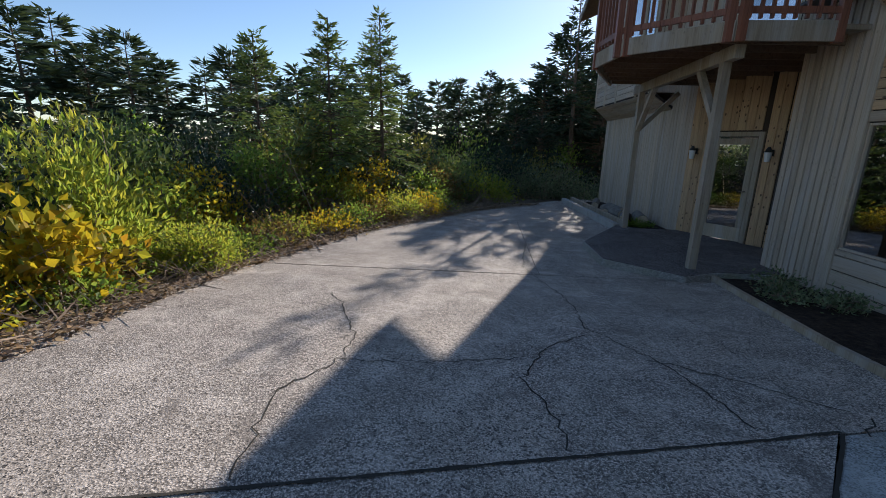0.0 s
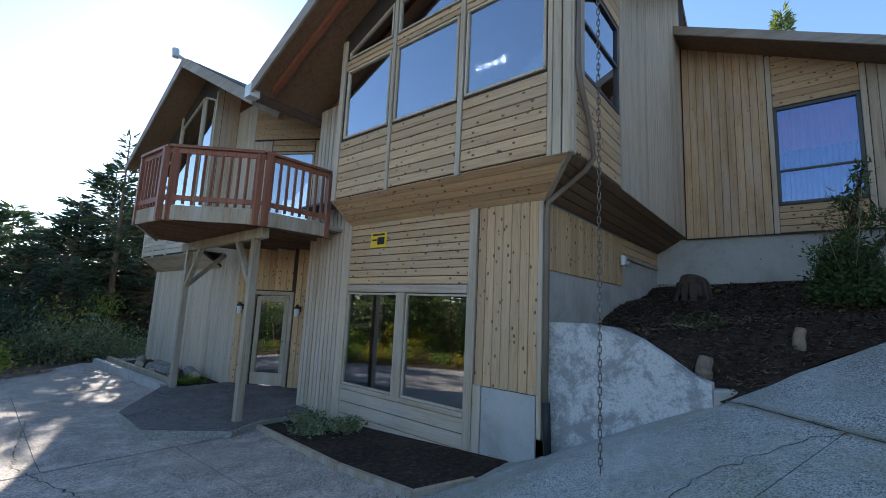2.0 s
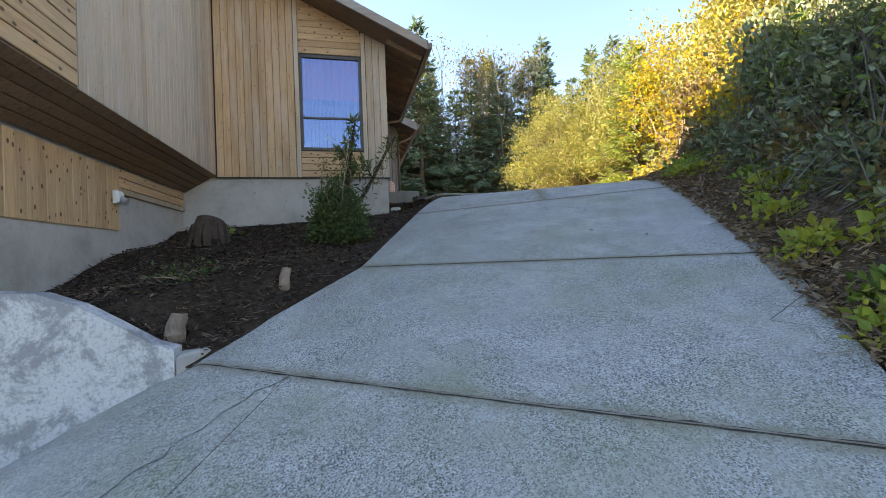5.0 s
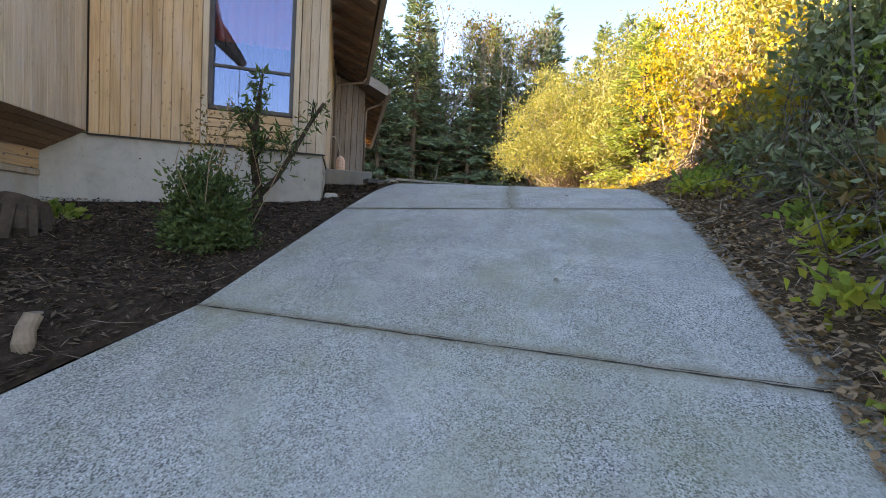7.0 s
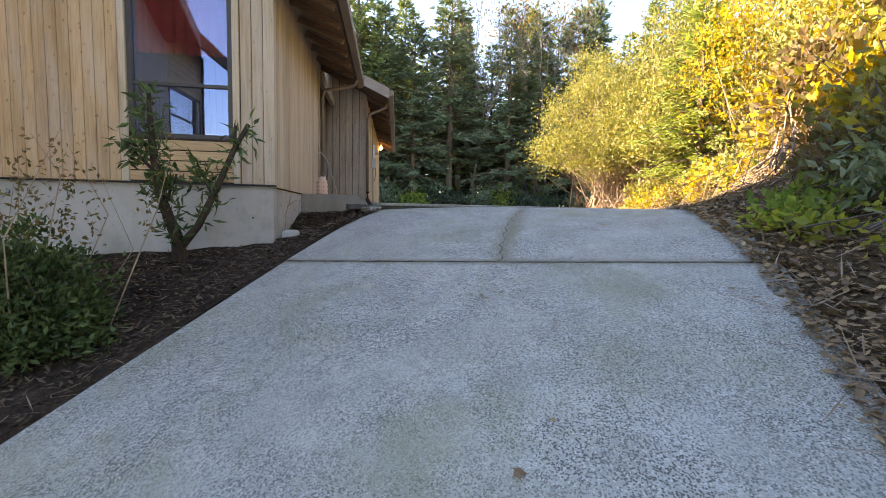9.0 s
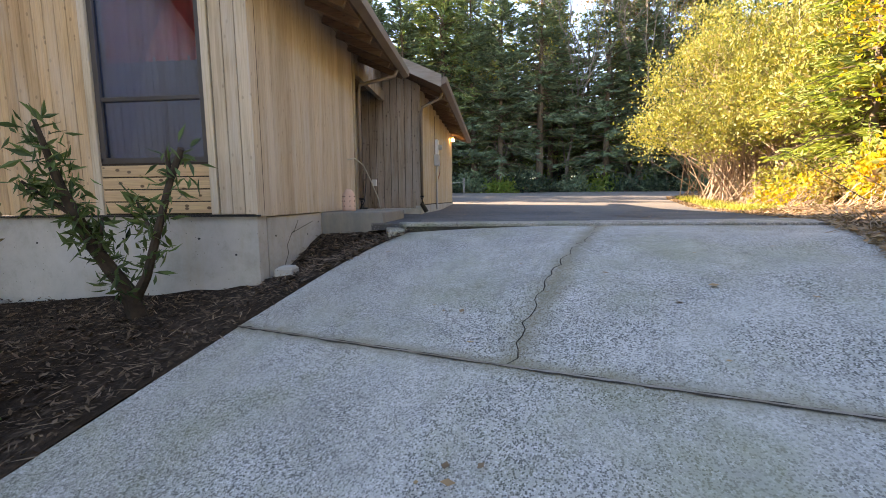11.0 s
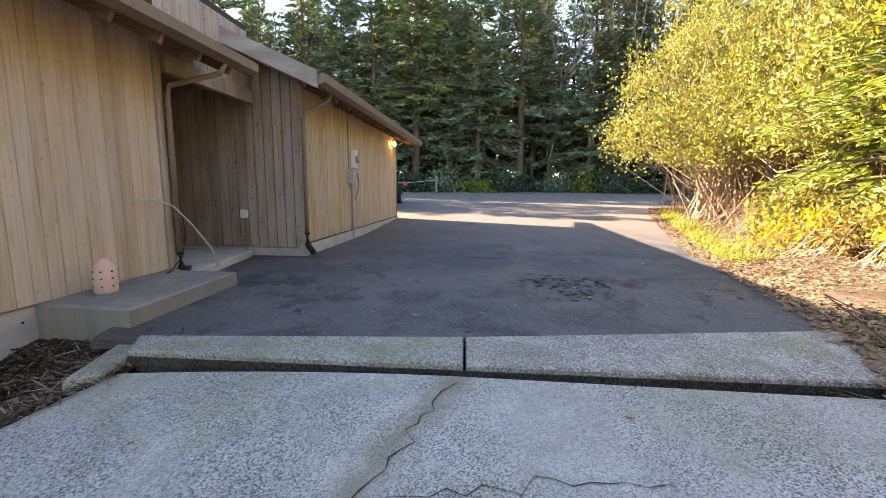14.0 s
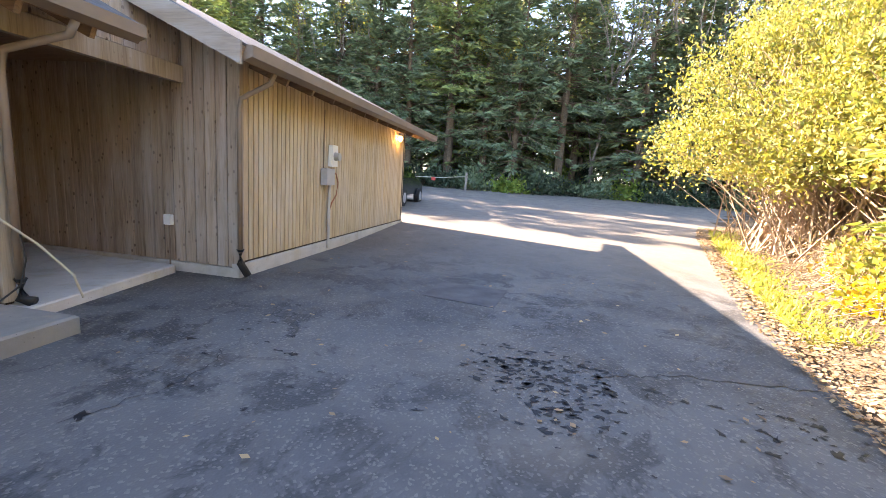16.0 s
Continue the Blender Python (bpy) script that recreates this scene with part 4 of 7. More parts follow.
part("trim_board", ft.plate(rect(4.62, 4.74, 4.6, 6.0), -0.02, 0.038, 0.006), M_TRIM, w)
window(ft, w, rect(*SIDEWIN), M_FRAME, M_GLASS_HI, bars=(5.42,), width=0.05)

# wing with the double-hung window
fw = Face((10.58, 0), (10.58, 1), (-1, 0))


def wing_rake(y):
    return 6.14 + 0.47 * (y + 2.77)


W2 = (-1.52, -0.24, 4.14, 6.16)
w = wall(fw, [[(-2.05, 3.57), (-1.52, 3.57), (-1.52, wing_rake(-1.52)), (-2.05, wing_rake(-2.05))], rect(-1.52, -0.24, 3.57, 4.14), [(-1.52, 6.16), (-0.24, 6.16), (-0.24, wing_rake(-0.24)), (-1.52, wing_rake(-1.52))],
              [(-0.24, 3.57), (1.40, 3.57), (1.40, wing_rake(1.4)), (-0.24, wing_rake(-0.24))]], "upright cedar board wall with one window")
upright_boards(fw, w, -0.14, 1.38, 3.57, wing_rake, 0.138, M_CEDAR_FINE)
upright_boards(fw, w, -2.05, -1.62, 3.57, wing_rake, 0.145, M_PALE_Z)
level_boards(fw, w, -1.52, -0.24, 3.58, 4.12, 0.135, M_CEDAR_Y)
for i in range(9):
    z0, z1 = 6.183 + i * 0.14, 6.317 + i * 0.14
    ua, ub = (max(-1.52, (z - 6.14) / 0.47 - 2.77) for z in (z0, z1))
    if ua < -0.3:
        part("board", fw.plate([(ua, z0), (-0.24, z0), (-0.24, min(z1, wing_rake(-0.24))), (min(ub, -0.245), min(z1, wing_rake(-0.24)))], -0.02, 0.021, 0.004), M_CEDAR_Y, w)
for u0, u1, z1 in [(-0.235, -0.15, wing_rake(-0.24)), (-1.61, -1.525, wing_rake(-1.6))]:
    part("trim_board", fw.plate(rect(u0, u1, 3.57, z1), -0.02, 0.04, 0.006), M_TRIM, w)
window(fw, w, rect(*W2), M_FRAME, M_GLASS_W, bars=(4.83,), width=0.06)
part("foundation", box(10.61, 10.80, -2.02, 2.2, 1.4, 3.56), M_CONC, house, "grey concrete foundation wall")
part("foundation", box(10.82, 14.2, -2.02, -1.82, 2.2, 3.53), M_CONC, house, "cracked concrete foundation wall")
for y, z in ((-1.75, 3.12), (-1.32, 3.3), (-0.85, 3.1), (-0.4, 3.3), (0.1, 3.08), (0.7, 3.25)):
    part("tie_hole", tube([(10.612, y, z), (10.606, y, z)], 0.013, 6), M_BLACK, house)
for x, z in ((11.0, 3.3), (11.9, 3.25), (12.3, 3.4)):
    part("tie_hole", tube([(x, -2.018, z), (x, -2.025, z)], 0.013, 6), M_BLACK, house)
part("flashing", box(10.55, 10.60, -2.07, 1.40, 3.545, 3.565), M_BLACK, house)

for k, pts in enumerate([[(11.18, 2.9), (11.3, 3.05), (11.28, 3.16), (11.42, 3.3), (11.5, 3.33), (11.62, 3.46)], [(11.42, 3.3), (11.75, 3.36), (12.1, 3.42)]]):
    for a, b in zip(pts, pts[1:]):
        part("crack", bar((a[0], -2.022, a[1]), (b[0], -2.022, b[1]), 0.004, 0.005), M_JOINT, house)

# wing, side towards the ramp
fd = Face((0, -2.05), (1, -2.05), (0, -1))
w = wall(fd, [rect(10.62, 14.2, 3.54, 6.45)], "upright pale cedar board wall")
upright_boards(fd, w, 10.57, 14.08, 3.54, 6.45, 0.155, M_PALE_Z, 0.004)
part("trim_board", fd.plate(rect(14.09, 14.20, 3.52, 6.45), -0.02, 0.045, 0.006), M_BEAM, w)

# covered entry between wing and garage
fa = Face((14.22, -2.03), (14.22, 1.5), (1, 0))
w = wall(fa, [rect(0.0, 3.5, 3.4, 6.5)])
upright_boards(fa, w, 0.02, 3.5, 3.5, 6.4, 0.17, M_GREY_Z)
fa2 = Face((14.3, 1.5), (16.4, 1.5), (0, -1))
w = wall(fa2, [rect(0.0, 2.1, 3.4, 7.0)])
upright_boards(fa2, w, 0.0, 2.1, 3.5, 6.6, 0.17, M_GREY_Z)
part("beam", box(14.21, 16.33, -2.12, -2.02, 6.02, 6.24, 0.006), M_BEAM, house, "grey timber header beam")
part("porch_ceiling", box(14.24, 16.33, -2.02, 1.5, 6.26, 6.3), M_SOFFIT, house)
fh = Face((14.2, -2.05), (16.35, -2.05), (0, -1))
w = wall(fh, [rect(0.0, 2.13, 6.26, 7.3)])
upright_boards(fh, w, 0.0, 2.13, 6.26, 7.2, 0.17, M_GREY_Z)

# left wing, lower wall, angled entry wall
fk = Face((5.0, 0), (5.0, 1), (-1, 0))
w = wall(fk, [rect(10.3, 16.5, -0.8, 3.7)], "pale weathered upright board wall")
upright_boards(fk, w, 10.3, 16.5, -0.6, 3.6, 0.15, M_PALE_Z)
fe = Face((5.0, 10.3), (6.7, 7.3), (-1, -0.6))
DOOR = (0.52, 1.44, -0.22, 1.93)
SIDE = (1.88, 2.55, 0.28, 2.0)
GLZ = (0.55, 1.72, 3.3, 5.6)
w = wall(fe, around(0.0, 3.45, -0.6, 3.0, [DOOR, SIDE]) + around(0.0, 3.45, 3.0, 5.95, [GLZ]), "knotty cedar entry wall set at an angle")
upright_boards(fe, w, 0.0, 0.50, -0.3, 3.1, 0.16, M_CEDAR_Z)
upright_boards(fe, w, 0.50, 1.46, 2.06, 3.1, 0.16, M_CEDAR_Z)
upright_boards(fe, w, 1.56, 1.86, -0.3, 3.1, 0.15, M_CEDAR_Z)
upright_boards(fe, w, 1.88, 2.55, 2.04, 3.1, 0.16, M_CEDAR_Z)
level_boards(fe, w, 1.88, 2.55, -0.25, 0.26, 0.17, M_CEDAR_X)
upright_boards(fe, w, 2.57, 3.4, -0.3, 3.1, 0.16, M_CEDAR_Z)
upright_boards(fe, w, 0.0, 0.53, 3.2, 5.9, 0.15, M_PALE_Z)
level_boards(fe, w, 0.55, 1.72, 5.62, 5.92, 0.15, M_CEDAR_X)
upright_boards(fe, w, 1.74, 3.4, 3.2, 5.9, 0.15, M_PALE_Z)
window(fe, w, rect(*SIDE), M_FRAME, M_GLASS_LO, width=0.04)
window(fe, w, rect(*GLZ), M_TRIM, M_GLASS_HI, width=0.05)
door = part("door", fe.plate(rect(DOOR[0] + 0.03, DOOR[1] - 0.03, -0.19, 0.09), -0.06, 0.045, 0.004), M_TRIM, house, "glazed entry door in a wooden frame")
for a, b, c, d in [(0.55, 0.67, 0.09, 1.90), (1.29, 1.41, 0.09, 1.90), (0.67, 1.29, 1.78, 1.90)]:
    part("door_rail", fe.plate(rect(a, b, c, d), -0.06, 0.045, 0.004), M_BEAM, door)
part("pane", fe.plate(rect(0.67, 1.29, 0.09, 1.78), -0.04, 0.008), M_GLASS_LO, door).visible_shadow = False
part("handle", tube([fe.at(1.35, 0.85, -0.02), fe.at(1.35, 0.85, 0.05), fe.at(1.24, 0.85, 0.05)], 0.012, 6), M_STEEL, door, "dark metal door handle")
for a, b, c, d in [(0.42, 0.52, -0.2, 2.03), (1.44, 1.54, -0.2, 2.03), (0.52, 1.44, 1.94, 2.03)]:
    part("door_frame", fe.plate(rect(a, b, c, d), -0.02, 0.05, 0.005), M_BEAM, door)

gw = part("wall_panel", core(fe, [[(0.0, 5.95), (2.5, 5.95), (0.0, 7.08)]]), M_BACK, w)
for i in range(8):
    z0, z1 = 5.953 + i * 0.135, 6.082 + i * 0.135
    if z1 < 7.0:
        part("board", fe.plate([(0.0, z0), (2.5 * (7.08 - z0) / 1.13, z0), (2.5 * (7.08 - z1) / 1.13, z1), (0.0, z1)], -0.02, 0.021, 0.004), M_CEDAR_X, gw)

# left wing, upper storey
fv = Face((4.40, 0), (4.40, 1), (-1, 0))


def left_rake(y):
    return 8.15 - 0.53 * abs(y - 12.3)


LP = [[(14.0, 4.1), (15.6, 4.1), (15.6, 6.0), (14.0, 6.0)], [(12.4, 4.1), (13.9, 4.1), (13.9, 6.9), (12.4, 7.5)], [(11.55, 4.1), (12.3, 4.1), (12.3, 7.5), (11.55, 7.2)]]
w = wall(fv, [rect(11.4, 16.1, 2.98, 4.1), rect(11.4, 11.55, 4.1, 6.0), rect(12.3, 12.4, 4.1, 7.4), rect(13.9, 14.0, 4.1, 7.0), rect(15.6, 16.1, 4.1, 6.05), [(14.0, 6.0), (15.6, 6.0), (15.6, left_rake(15.6)), (14.0, left_rake(14.0))],
              [(11.55, 7.2), (12.3, 7.5), (12.4, 7.5), (13.9, 6.9), (13.9, left_rake(13.9)), (12.3, left_rake(12.3)), (11.4, left_rake(11.4)), (11.4, 6.0), (11.55, 6.0)]], "weathered clapboard gable wall with tall windows")
for a, b in ((11.5, 12.36), (12.42, 13.92), (13.98, 15.05), (15.1, 16.1)):
    level_boards(fv, w, a, b, 3.02, 4.05, 0.15, M_PALE_Y)
for p in LP:
    window(fv, w, p, M_TRIM, M_GLASS_HI, width=0.05, inset=0.03)
for u in (11.42, 12.34, 13.93, 15.06, 16.02):
    part("trim_board", fv.plate(rect(u - 0.03, u + 0.06, 2.98, min(left_rake(u), 7.4)), -0.02, 0.04, 0.005), M_TRIM, w)
fq = Face((4.40, 11.4), (5.0, 11.4), (0, -1))
w = wall(fq, [rect(0.03, 0.6, 3.0, 7.5)])
upright_boards(fq, w, 0.0, 0.6, 3.0, 7.5, 0.15, M_PALE_Z)
fq = Face((5.0, 0), (5.0, 1), (-1, 0))
w = wall(fq, [rect(10.3, 11.4, 3.7, 7.0)])
upright_boards(fq, w, 10.3, 11.4, 3.6, 7.0, 0.15, M_PALE_Z)
fq = Face((4.40, 16.1), (9.0, 16.1), (0, 1))
wall(fq, [rect(0.0, 4.6, 3.0, 6.2)], "", M_GREY_Z)
fq = Face((5.0, 16.5), (9.0, 16.5), (0, 1))
wall(fq, [rect(0.0, 4.0, -0.8, 3.0)], "", M_GREY_Z)
sl = part("soffit", prism([(5.0, 11.4, 2.62), (5.0, 16.5, 2.62), (4.42, 16.1, 3.0), (4.42, 11.4, 3.0)], (0.5, 0, 1), 0.05), M_BACK, house, "sloping boarded soffit of the far wing")
for i in range(4):
    a, b = i / 4 + 0.01, (i + 1) / 4 - 0.01
    part("board", prism([(5.0 - 0.58 * a, 11.4, 2.61 + 0.38 * a), (5.0 - 0.58 * a, 16.45 - 0.4 * a, 2.61 + 0.38 * a), (5.0 - 0.58 * b, 16.45 - 0.4 * b, 2.61 + 0.38 * b), (5.0 - 0.58 * b, 11.4, 2.61 + 0.38 * b)], (-0.5, 0, -0.86), 0.02, 0.004), M_PALE_Y, sl)


# roofs
def roof(points, n, thick=0.16, label="", owner=None):
    """A roof slope: boarded underside, shingled top."""
    own = owner or house
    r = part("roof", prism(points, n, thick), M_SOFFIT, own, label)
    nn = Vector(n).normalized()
    part("roof_covering", prism([Vector(p) + nn * (thick + 0.002) for p in points], n, 0.03), M_ROOF, r, "dark asphalt shingles")
    return r


S1 = 0.487
r = roof([(3.6, 2.4, 8.352), (9.5, 2.4, 8.352), (9.5, 7.55, 5.84), (3.6, 7.55, 5.84)], (0, S1, 1), label="front gable roof slope with boarded soffit")
part("fascia", prism([(3.58, 2.4, 8.27), (3.58, 7.6, 5.74), (3.58, 7.6, 5.98), (3.58, 2.4, 8.55)], (-1, 0, 0), 0.04), M_FASCIA, r)
r = roof([(3.6, 2.4, 8.352), (8.5, 2.4, 8.352), (6.1, 0.75, 7.0), (3.6, 0.75, 7.0)], (0, -0.82, 1), label="front gable roof slope")
part("fascia", prism([(3.58, 2.4, 8.27), (3.58, 0.72, 6.9), (3.58, 0.72, 7.15), (3.58, 2.4, 8.55)], (-1, 0, 0), 0.04), M_FASCIA, r)
r = roof([(6.1, 0.75, 6.955), (11.4, 0.75, 10.12), (11.4, 5.0, 10.12), (6.1, 5.0, 6.955)], (-0.597, 0, 1), label="tall side gable roof slope")
part("fascia", prism([(6.1, 0.74, 6.87), (11.4, 0.74, 10.05), (11.4, 0.74, 10.35), (6.1, 0.74, 7.17)], (0, -1, 0), 0.04), M_FASCIA, r)
roof([(11.4, 1.5, 10.12), (15.0, 1.5, 7.97), (15.0, 5.0, 7.97), (11.4, 5.0, 10.12)], (0.597, 0, 1), label="tall side gable roof slope")
for x, dy in ((3.9, 0), (5.2, 0)):
    part("rafter", bar((x, 7.3, 5.90), (x, 4.2, 7.40), 0.09, 0.14), M_REDWOOD, house, "red-brown exposed rafter")
S2 = 0.53
r = roof([(x, y, 8.15 - S2 * (y - 12.3)) for x, y in ((3.75, 12.3), (9.5, 12.3), (9.5, 16.14), (4.42, 16.14), (3.75, 16.58))], (0, S2, 1), label="far gable roof slope")
part("fascia", prism([(3.73, 12.3, 8.07), (3.73, 16.6, 5.80), (3.73, 16.6, 6.04), (3.73, 12.3, 8.35)], (-1, 0, 0), 0.04), M_FASCIA, r)
r = roof([(3.75, 12.3, 8.15), (9.5, 12.3, 8.15), (9.5, 7.9, 5.82), (3.75, 7.9, 5.82)], (0, -S2, 1), label="far gable roof slope")
part("fascia", prism([(3.73, 12.3, 8.07), (3.73, 7.75, 5.66), (3.73, 7.75, 5.92), (3.73, 12.3, 8.35)], (-1, 0, 0), 0.04), M_FASCIA, r)
part("purlin", bar((4.6, 12.2, 7.98), (4.6, 8.3, 5.92), 0.09, 0.14), M_BEAM, house)
part("antenna", tube([(7.0, 11.2, 7.6), (7.0, 11.2, 12.6), (7.0, 11.2, 15.5)], [0.035, 0.03, 0.012], 6), M_GREYMET, house, "thin grey aerial mast")
part("gutter_box", box(3.52, 3.72, 7.50, 7.72, 5.72, 5.98, 0.01), M_WHITE, house, "pale sheet-metal rain head")
part("ridge_vent", join(tube([(3.75, 12.45, 8.38), (3.6, 12.6, 8.5)], 0.05, 8), tube([(3.6, 12.6, 8.42), (3.58, 12.62, 8.66)], 0.09, 10)), M_GREYMET, house)
# wing roof
r = roof([(9.95, -2.82, 6.12), (14.95, -2.82, 6.12), (14.95, 1.4, 8.10), (9.95, 1.4, 8.10)], (0, -0.47, 1), label="low roof slope of the wing with dark boarded eaves")
part("fascia", prism([(9.93, -2.86, 6.10), (9.93, 1.4, 8.10), (9.93, 1.4, 8.30), (9.93, -2.86, 6.28)], (-1, 0, 0), 0.04), M_FASCIA, r)
part("gutter", prism([(9.95, -2.86, 6.12), (9.95, -2.97, 6.16), (9.95, -2.98, 6.27), (9.95, -2.86, 6.27)], (1, 0, 0), 4.95), M_PIPE, r, "brown metal gutter")
for i in range(8):
    x = 10.3 + i * 0.6
    part("rafter", bar((x, -2.8, 6.09), (x, -2.06, 6.42), 0.05, 0.12), M_SOFFIT, r)

# rain chain from the low roof corner
chain = thing("rain_chain", (3.68, 0.84, 0.56), "rusty steel rain chain hanging from the roof corner to the concrete", "rain chain")
lv, lf = [], []
for i in range(12):
    a = 2 * math.pi * i / 12
    for k in range(5):
        b = 2 * math.pi * k / 5
        rr = 0.006 * math.cos(b)
        lv.append(((0.016 + rr) * math.cos(a), 0.006 * math.sin(b), (0.016 + rr) * math.sin(a) + (0.018 if math.sin(a) > 0 else -0.018)))
for i in range(12):
    for k in range(5):
        lf.append((i * 5 + k, i * 5 + (k + 1) % 5, ((i + 1) % 12) * 5 + (k + 1) % 5, ((i + 1) % 12) * 5 + k))
link_me = bpy.data.meshes.new("link")
link_me.from_pydata(lv, [], lf)
link_me.materials.append(M_STEEL)
link_me.shade_smooth()
for i in range(118):
    o = link_mesh("link", link_me, chain)
    o.matrix_basis = pose(3.68 + 0.004 * math.sin(i), 0.84, 0.60 + i * 0.0545, 0, 0, 90 * (i % 2) + 20) @ Matrix.Diagonal((0.82, 0.82, 1, 1))

# downspout of the bay corner
spout = thing("downspout", (4.98, 1.95, 0.1), "grey-brown metal downspout bent in under the bay", "downspout")
part("pipe", tube([(4.46, 1.345, 7.2), (4.46, 1.345, 4.62), (4.52, 1.34, 4.4), (4.75, 1.34, 4.08), (4.87, 1.34, 3.86), (4.88, 1.33, 3.64), (4.89, 1.42, 3.52), (4.94, 1.93, 3.20), (4.96, 1.95, 3.08), (4.97, 1.95, 0.3)], 0.035, 8), M_PIPE, spout, smooth=True)
part("shoe", tube([(4.97, 1.94, 0.75), (4.97, 1.93, 0.45), (4.93, 1.90, 0.05)], 0.05, 8), M_BLACK, spout, "black corrugated outlet", True)

sign = thing("warning_sign", (4.98, 5.17, 2.81), "small yellow warning sign on the cedar wall", "sign")
part("plate", fb.plate(rect(4.97, 5.38, 2.81, 3.08), 0.003, 0.006, 0.002), M_YELLOW, sign)
part("print", join(fb.plate(rect(5.02, 5.20, 2.86, 2.99), 0.0095, 0.002), fb.plate(rect(5.22, 5.33, 2.93, 2.96), 0.0095, 0.002), fb.plate(rect(5.02, 5.33, 3.02, 3.055), 0.0095, 0.002)), M_BLACK, sign)
vent = thing("dryer_vent", (8.0, 1.97, 2.75), "white dryer vent hood on the side wall", "vent")
part("hood", prism([(7.92, 1.975, 2.72), (8.10, 1.975, 2.72), (8.10, 1.975, 2.90), (7.92, 1.975, 2.90)], (0, -1, 0), 0.07, 0.03), M_WHITE, vent)
part("duct", tube([(8.01, 1.93, 2.78), (8.01, 1.84, 2.74)], 0.05, 12), M_GREYMET, vent)

# retaining wall with a falling top edge
fret = Face((5.05, 2.0), (5.05, 0.0), (-1, 0))
prof = [(0.0, 1.70), (0.5, 1.71), (0.85, 1.68), (1.1, 1.58), (1.35, 1.42), (1.6, 1.25), (1.75, 1.20)]
ret = part("retaining_wall", prism([fret.at(u, z) for u, z in [(0.0, -0.5), (1.75, 0.5)] + prof[::-1]], (1, 0, 0), 0.18, 0.01), M_RETAIN)
tagged(ret, "curved-top concrete retaining wall with blotchy white paint", "retaining wall")
tail = part("retaining_wall", prism([(5.06, 0.24, 0.6), (5.34, 0.07, 0.6), (5.42, 0.18, 0.6), (5.24, 0.32, 0.6)], (0, 0, 1), 0.54, 0.02), M_CONC)
tagged(tail, "short stub of concrete kerb at the wall's end", "retaining wall")

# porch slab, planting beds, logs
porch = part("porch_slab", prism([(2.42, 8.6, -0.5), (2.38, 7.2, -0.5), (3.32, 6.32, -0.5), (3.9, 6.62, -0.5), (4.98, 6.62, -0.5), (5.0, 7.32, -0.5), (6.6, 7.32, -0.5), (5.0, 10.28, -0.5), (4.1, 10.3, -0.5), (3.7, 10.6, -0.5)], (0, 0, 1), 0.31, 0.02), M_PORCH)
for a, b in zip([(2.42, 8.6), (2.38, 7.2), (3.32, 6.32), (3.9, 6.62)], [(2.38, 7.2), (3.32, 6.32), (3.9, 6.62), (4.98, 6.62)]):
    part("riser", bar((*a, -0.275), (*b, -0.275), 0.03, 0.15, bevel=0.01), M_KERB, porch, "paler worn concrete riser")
tagged(porch, "exposed-aggregate porch slab one step high, shade painted into its colour", "porch", kind="structure")
bed = thing("planting_bed", (4.3, 4.8, -0.25), "dark soil bed edged with concrete along the wall", "planting bed")
BED = [(3.88, 6.70), (3.50, 3.93), (3.46, 2.63), (4.18, 2.38)]
part("soil", prism([(x, y, float(lower_z(x, y)) - 0.25) for x, y in ((3.95, 6.58), (5.0, 6.58), (5.0, 2.44), (4.2, 2.42), (3.5, 2.66), (3.54, 3.93))], (0, 0, 1), 0.29, 0.02), M_MULCH, bed)
for a, b in zip(BED, BED[1:]):
    part("edging", bar((*a, float(lower_z(*a)) - 0.01), (*b, float(lower_z(*b)) - 0.01), 0.06, 0.17, bevel=0.012), M_BEAM, bed, "weathered timber edging")
bed2 = thing("planting_bed", (4.4, 12.5, -0.35), "log-edged bed against the far wing wall", "planting bed")
part("soil", box(4.0, 4.98, 10.7, 15.8, -0.5, -0.26), M_MULCH, bed2)
part("edging", bar((3.72, 10.6, -0.24), (3.55, 15.8, -0.24), 0.13, 0.18, bevel=0.02), M_CONC, bed2)
part("edging", bar((3.95, 10.6, -0.2), (3.85, 15.8, -0.2), 0.10, 0.2, bevel=0.02), M_BEAM, bed2)
for k, (a, b, rad) in enumerate([((4.1, 11.2), (4.5, 12.3), 0.12), ((4.3, 11.9), (4.2, 13.2), 0.13), ((4.05, 12.6), (4.4, 13.6), 0.10), ((4.5, 11.0), (4.7, 11.9), 0.14), ((4.1, 13.8), (4.5, 15.0), 0.12), ((4.6, 12.8), (4.6, 14.0), 0.11)]):
    lg = thing("log", (a[0], a[1], -0.26), "bark-covered firewood log lying in the bed", "log", "logs in the bed")
    part("bark", tube([(*a, -0.26 + rad), (*b, -0.26 + rad)], rad, 10), M_PALEBARK, lg, smooth=False)
    for e, o in ((a, b), (b, a)):
        d = (Vector(e) - Vector(o)).normalized() * 0.004
        part("cut_end", tube([(e[0], e[1], -0.26 + rad), (e[0] + d.x, e[1] + d.y, -0.26 + rad)], rad * 0.93, 10), M_TRIM, lg)

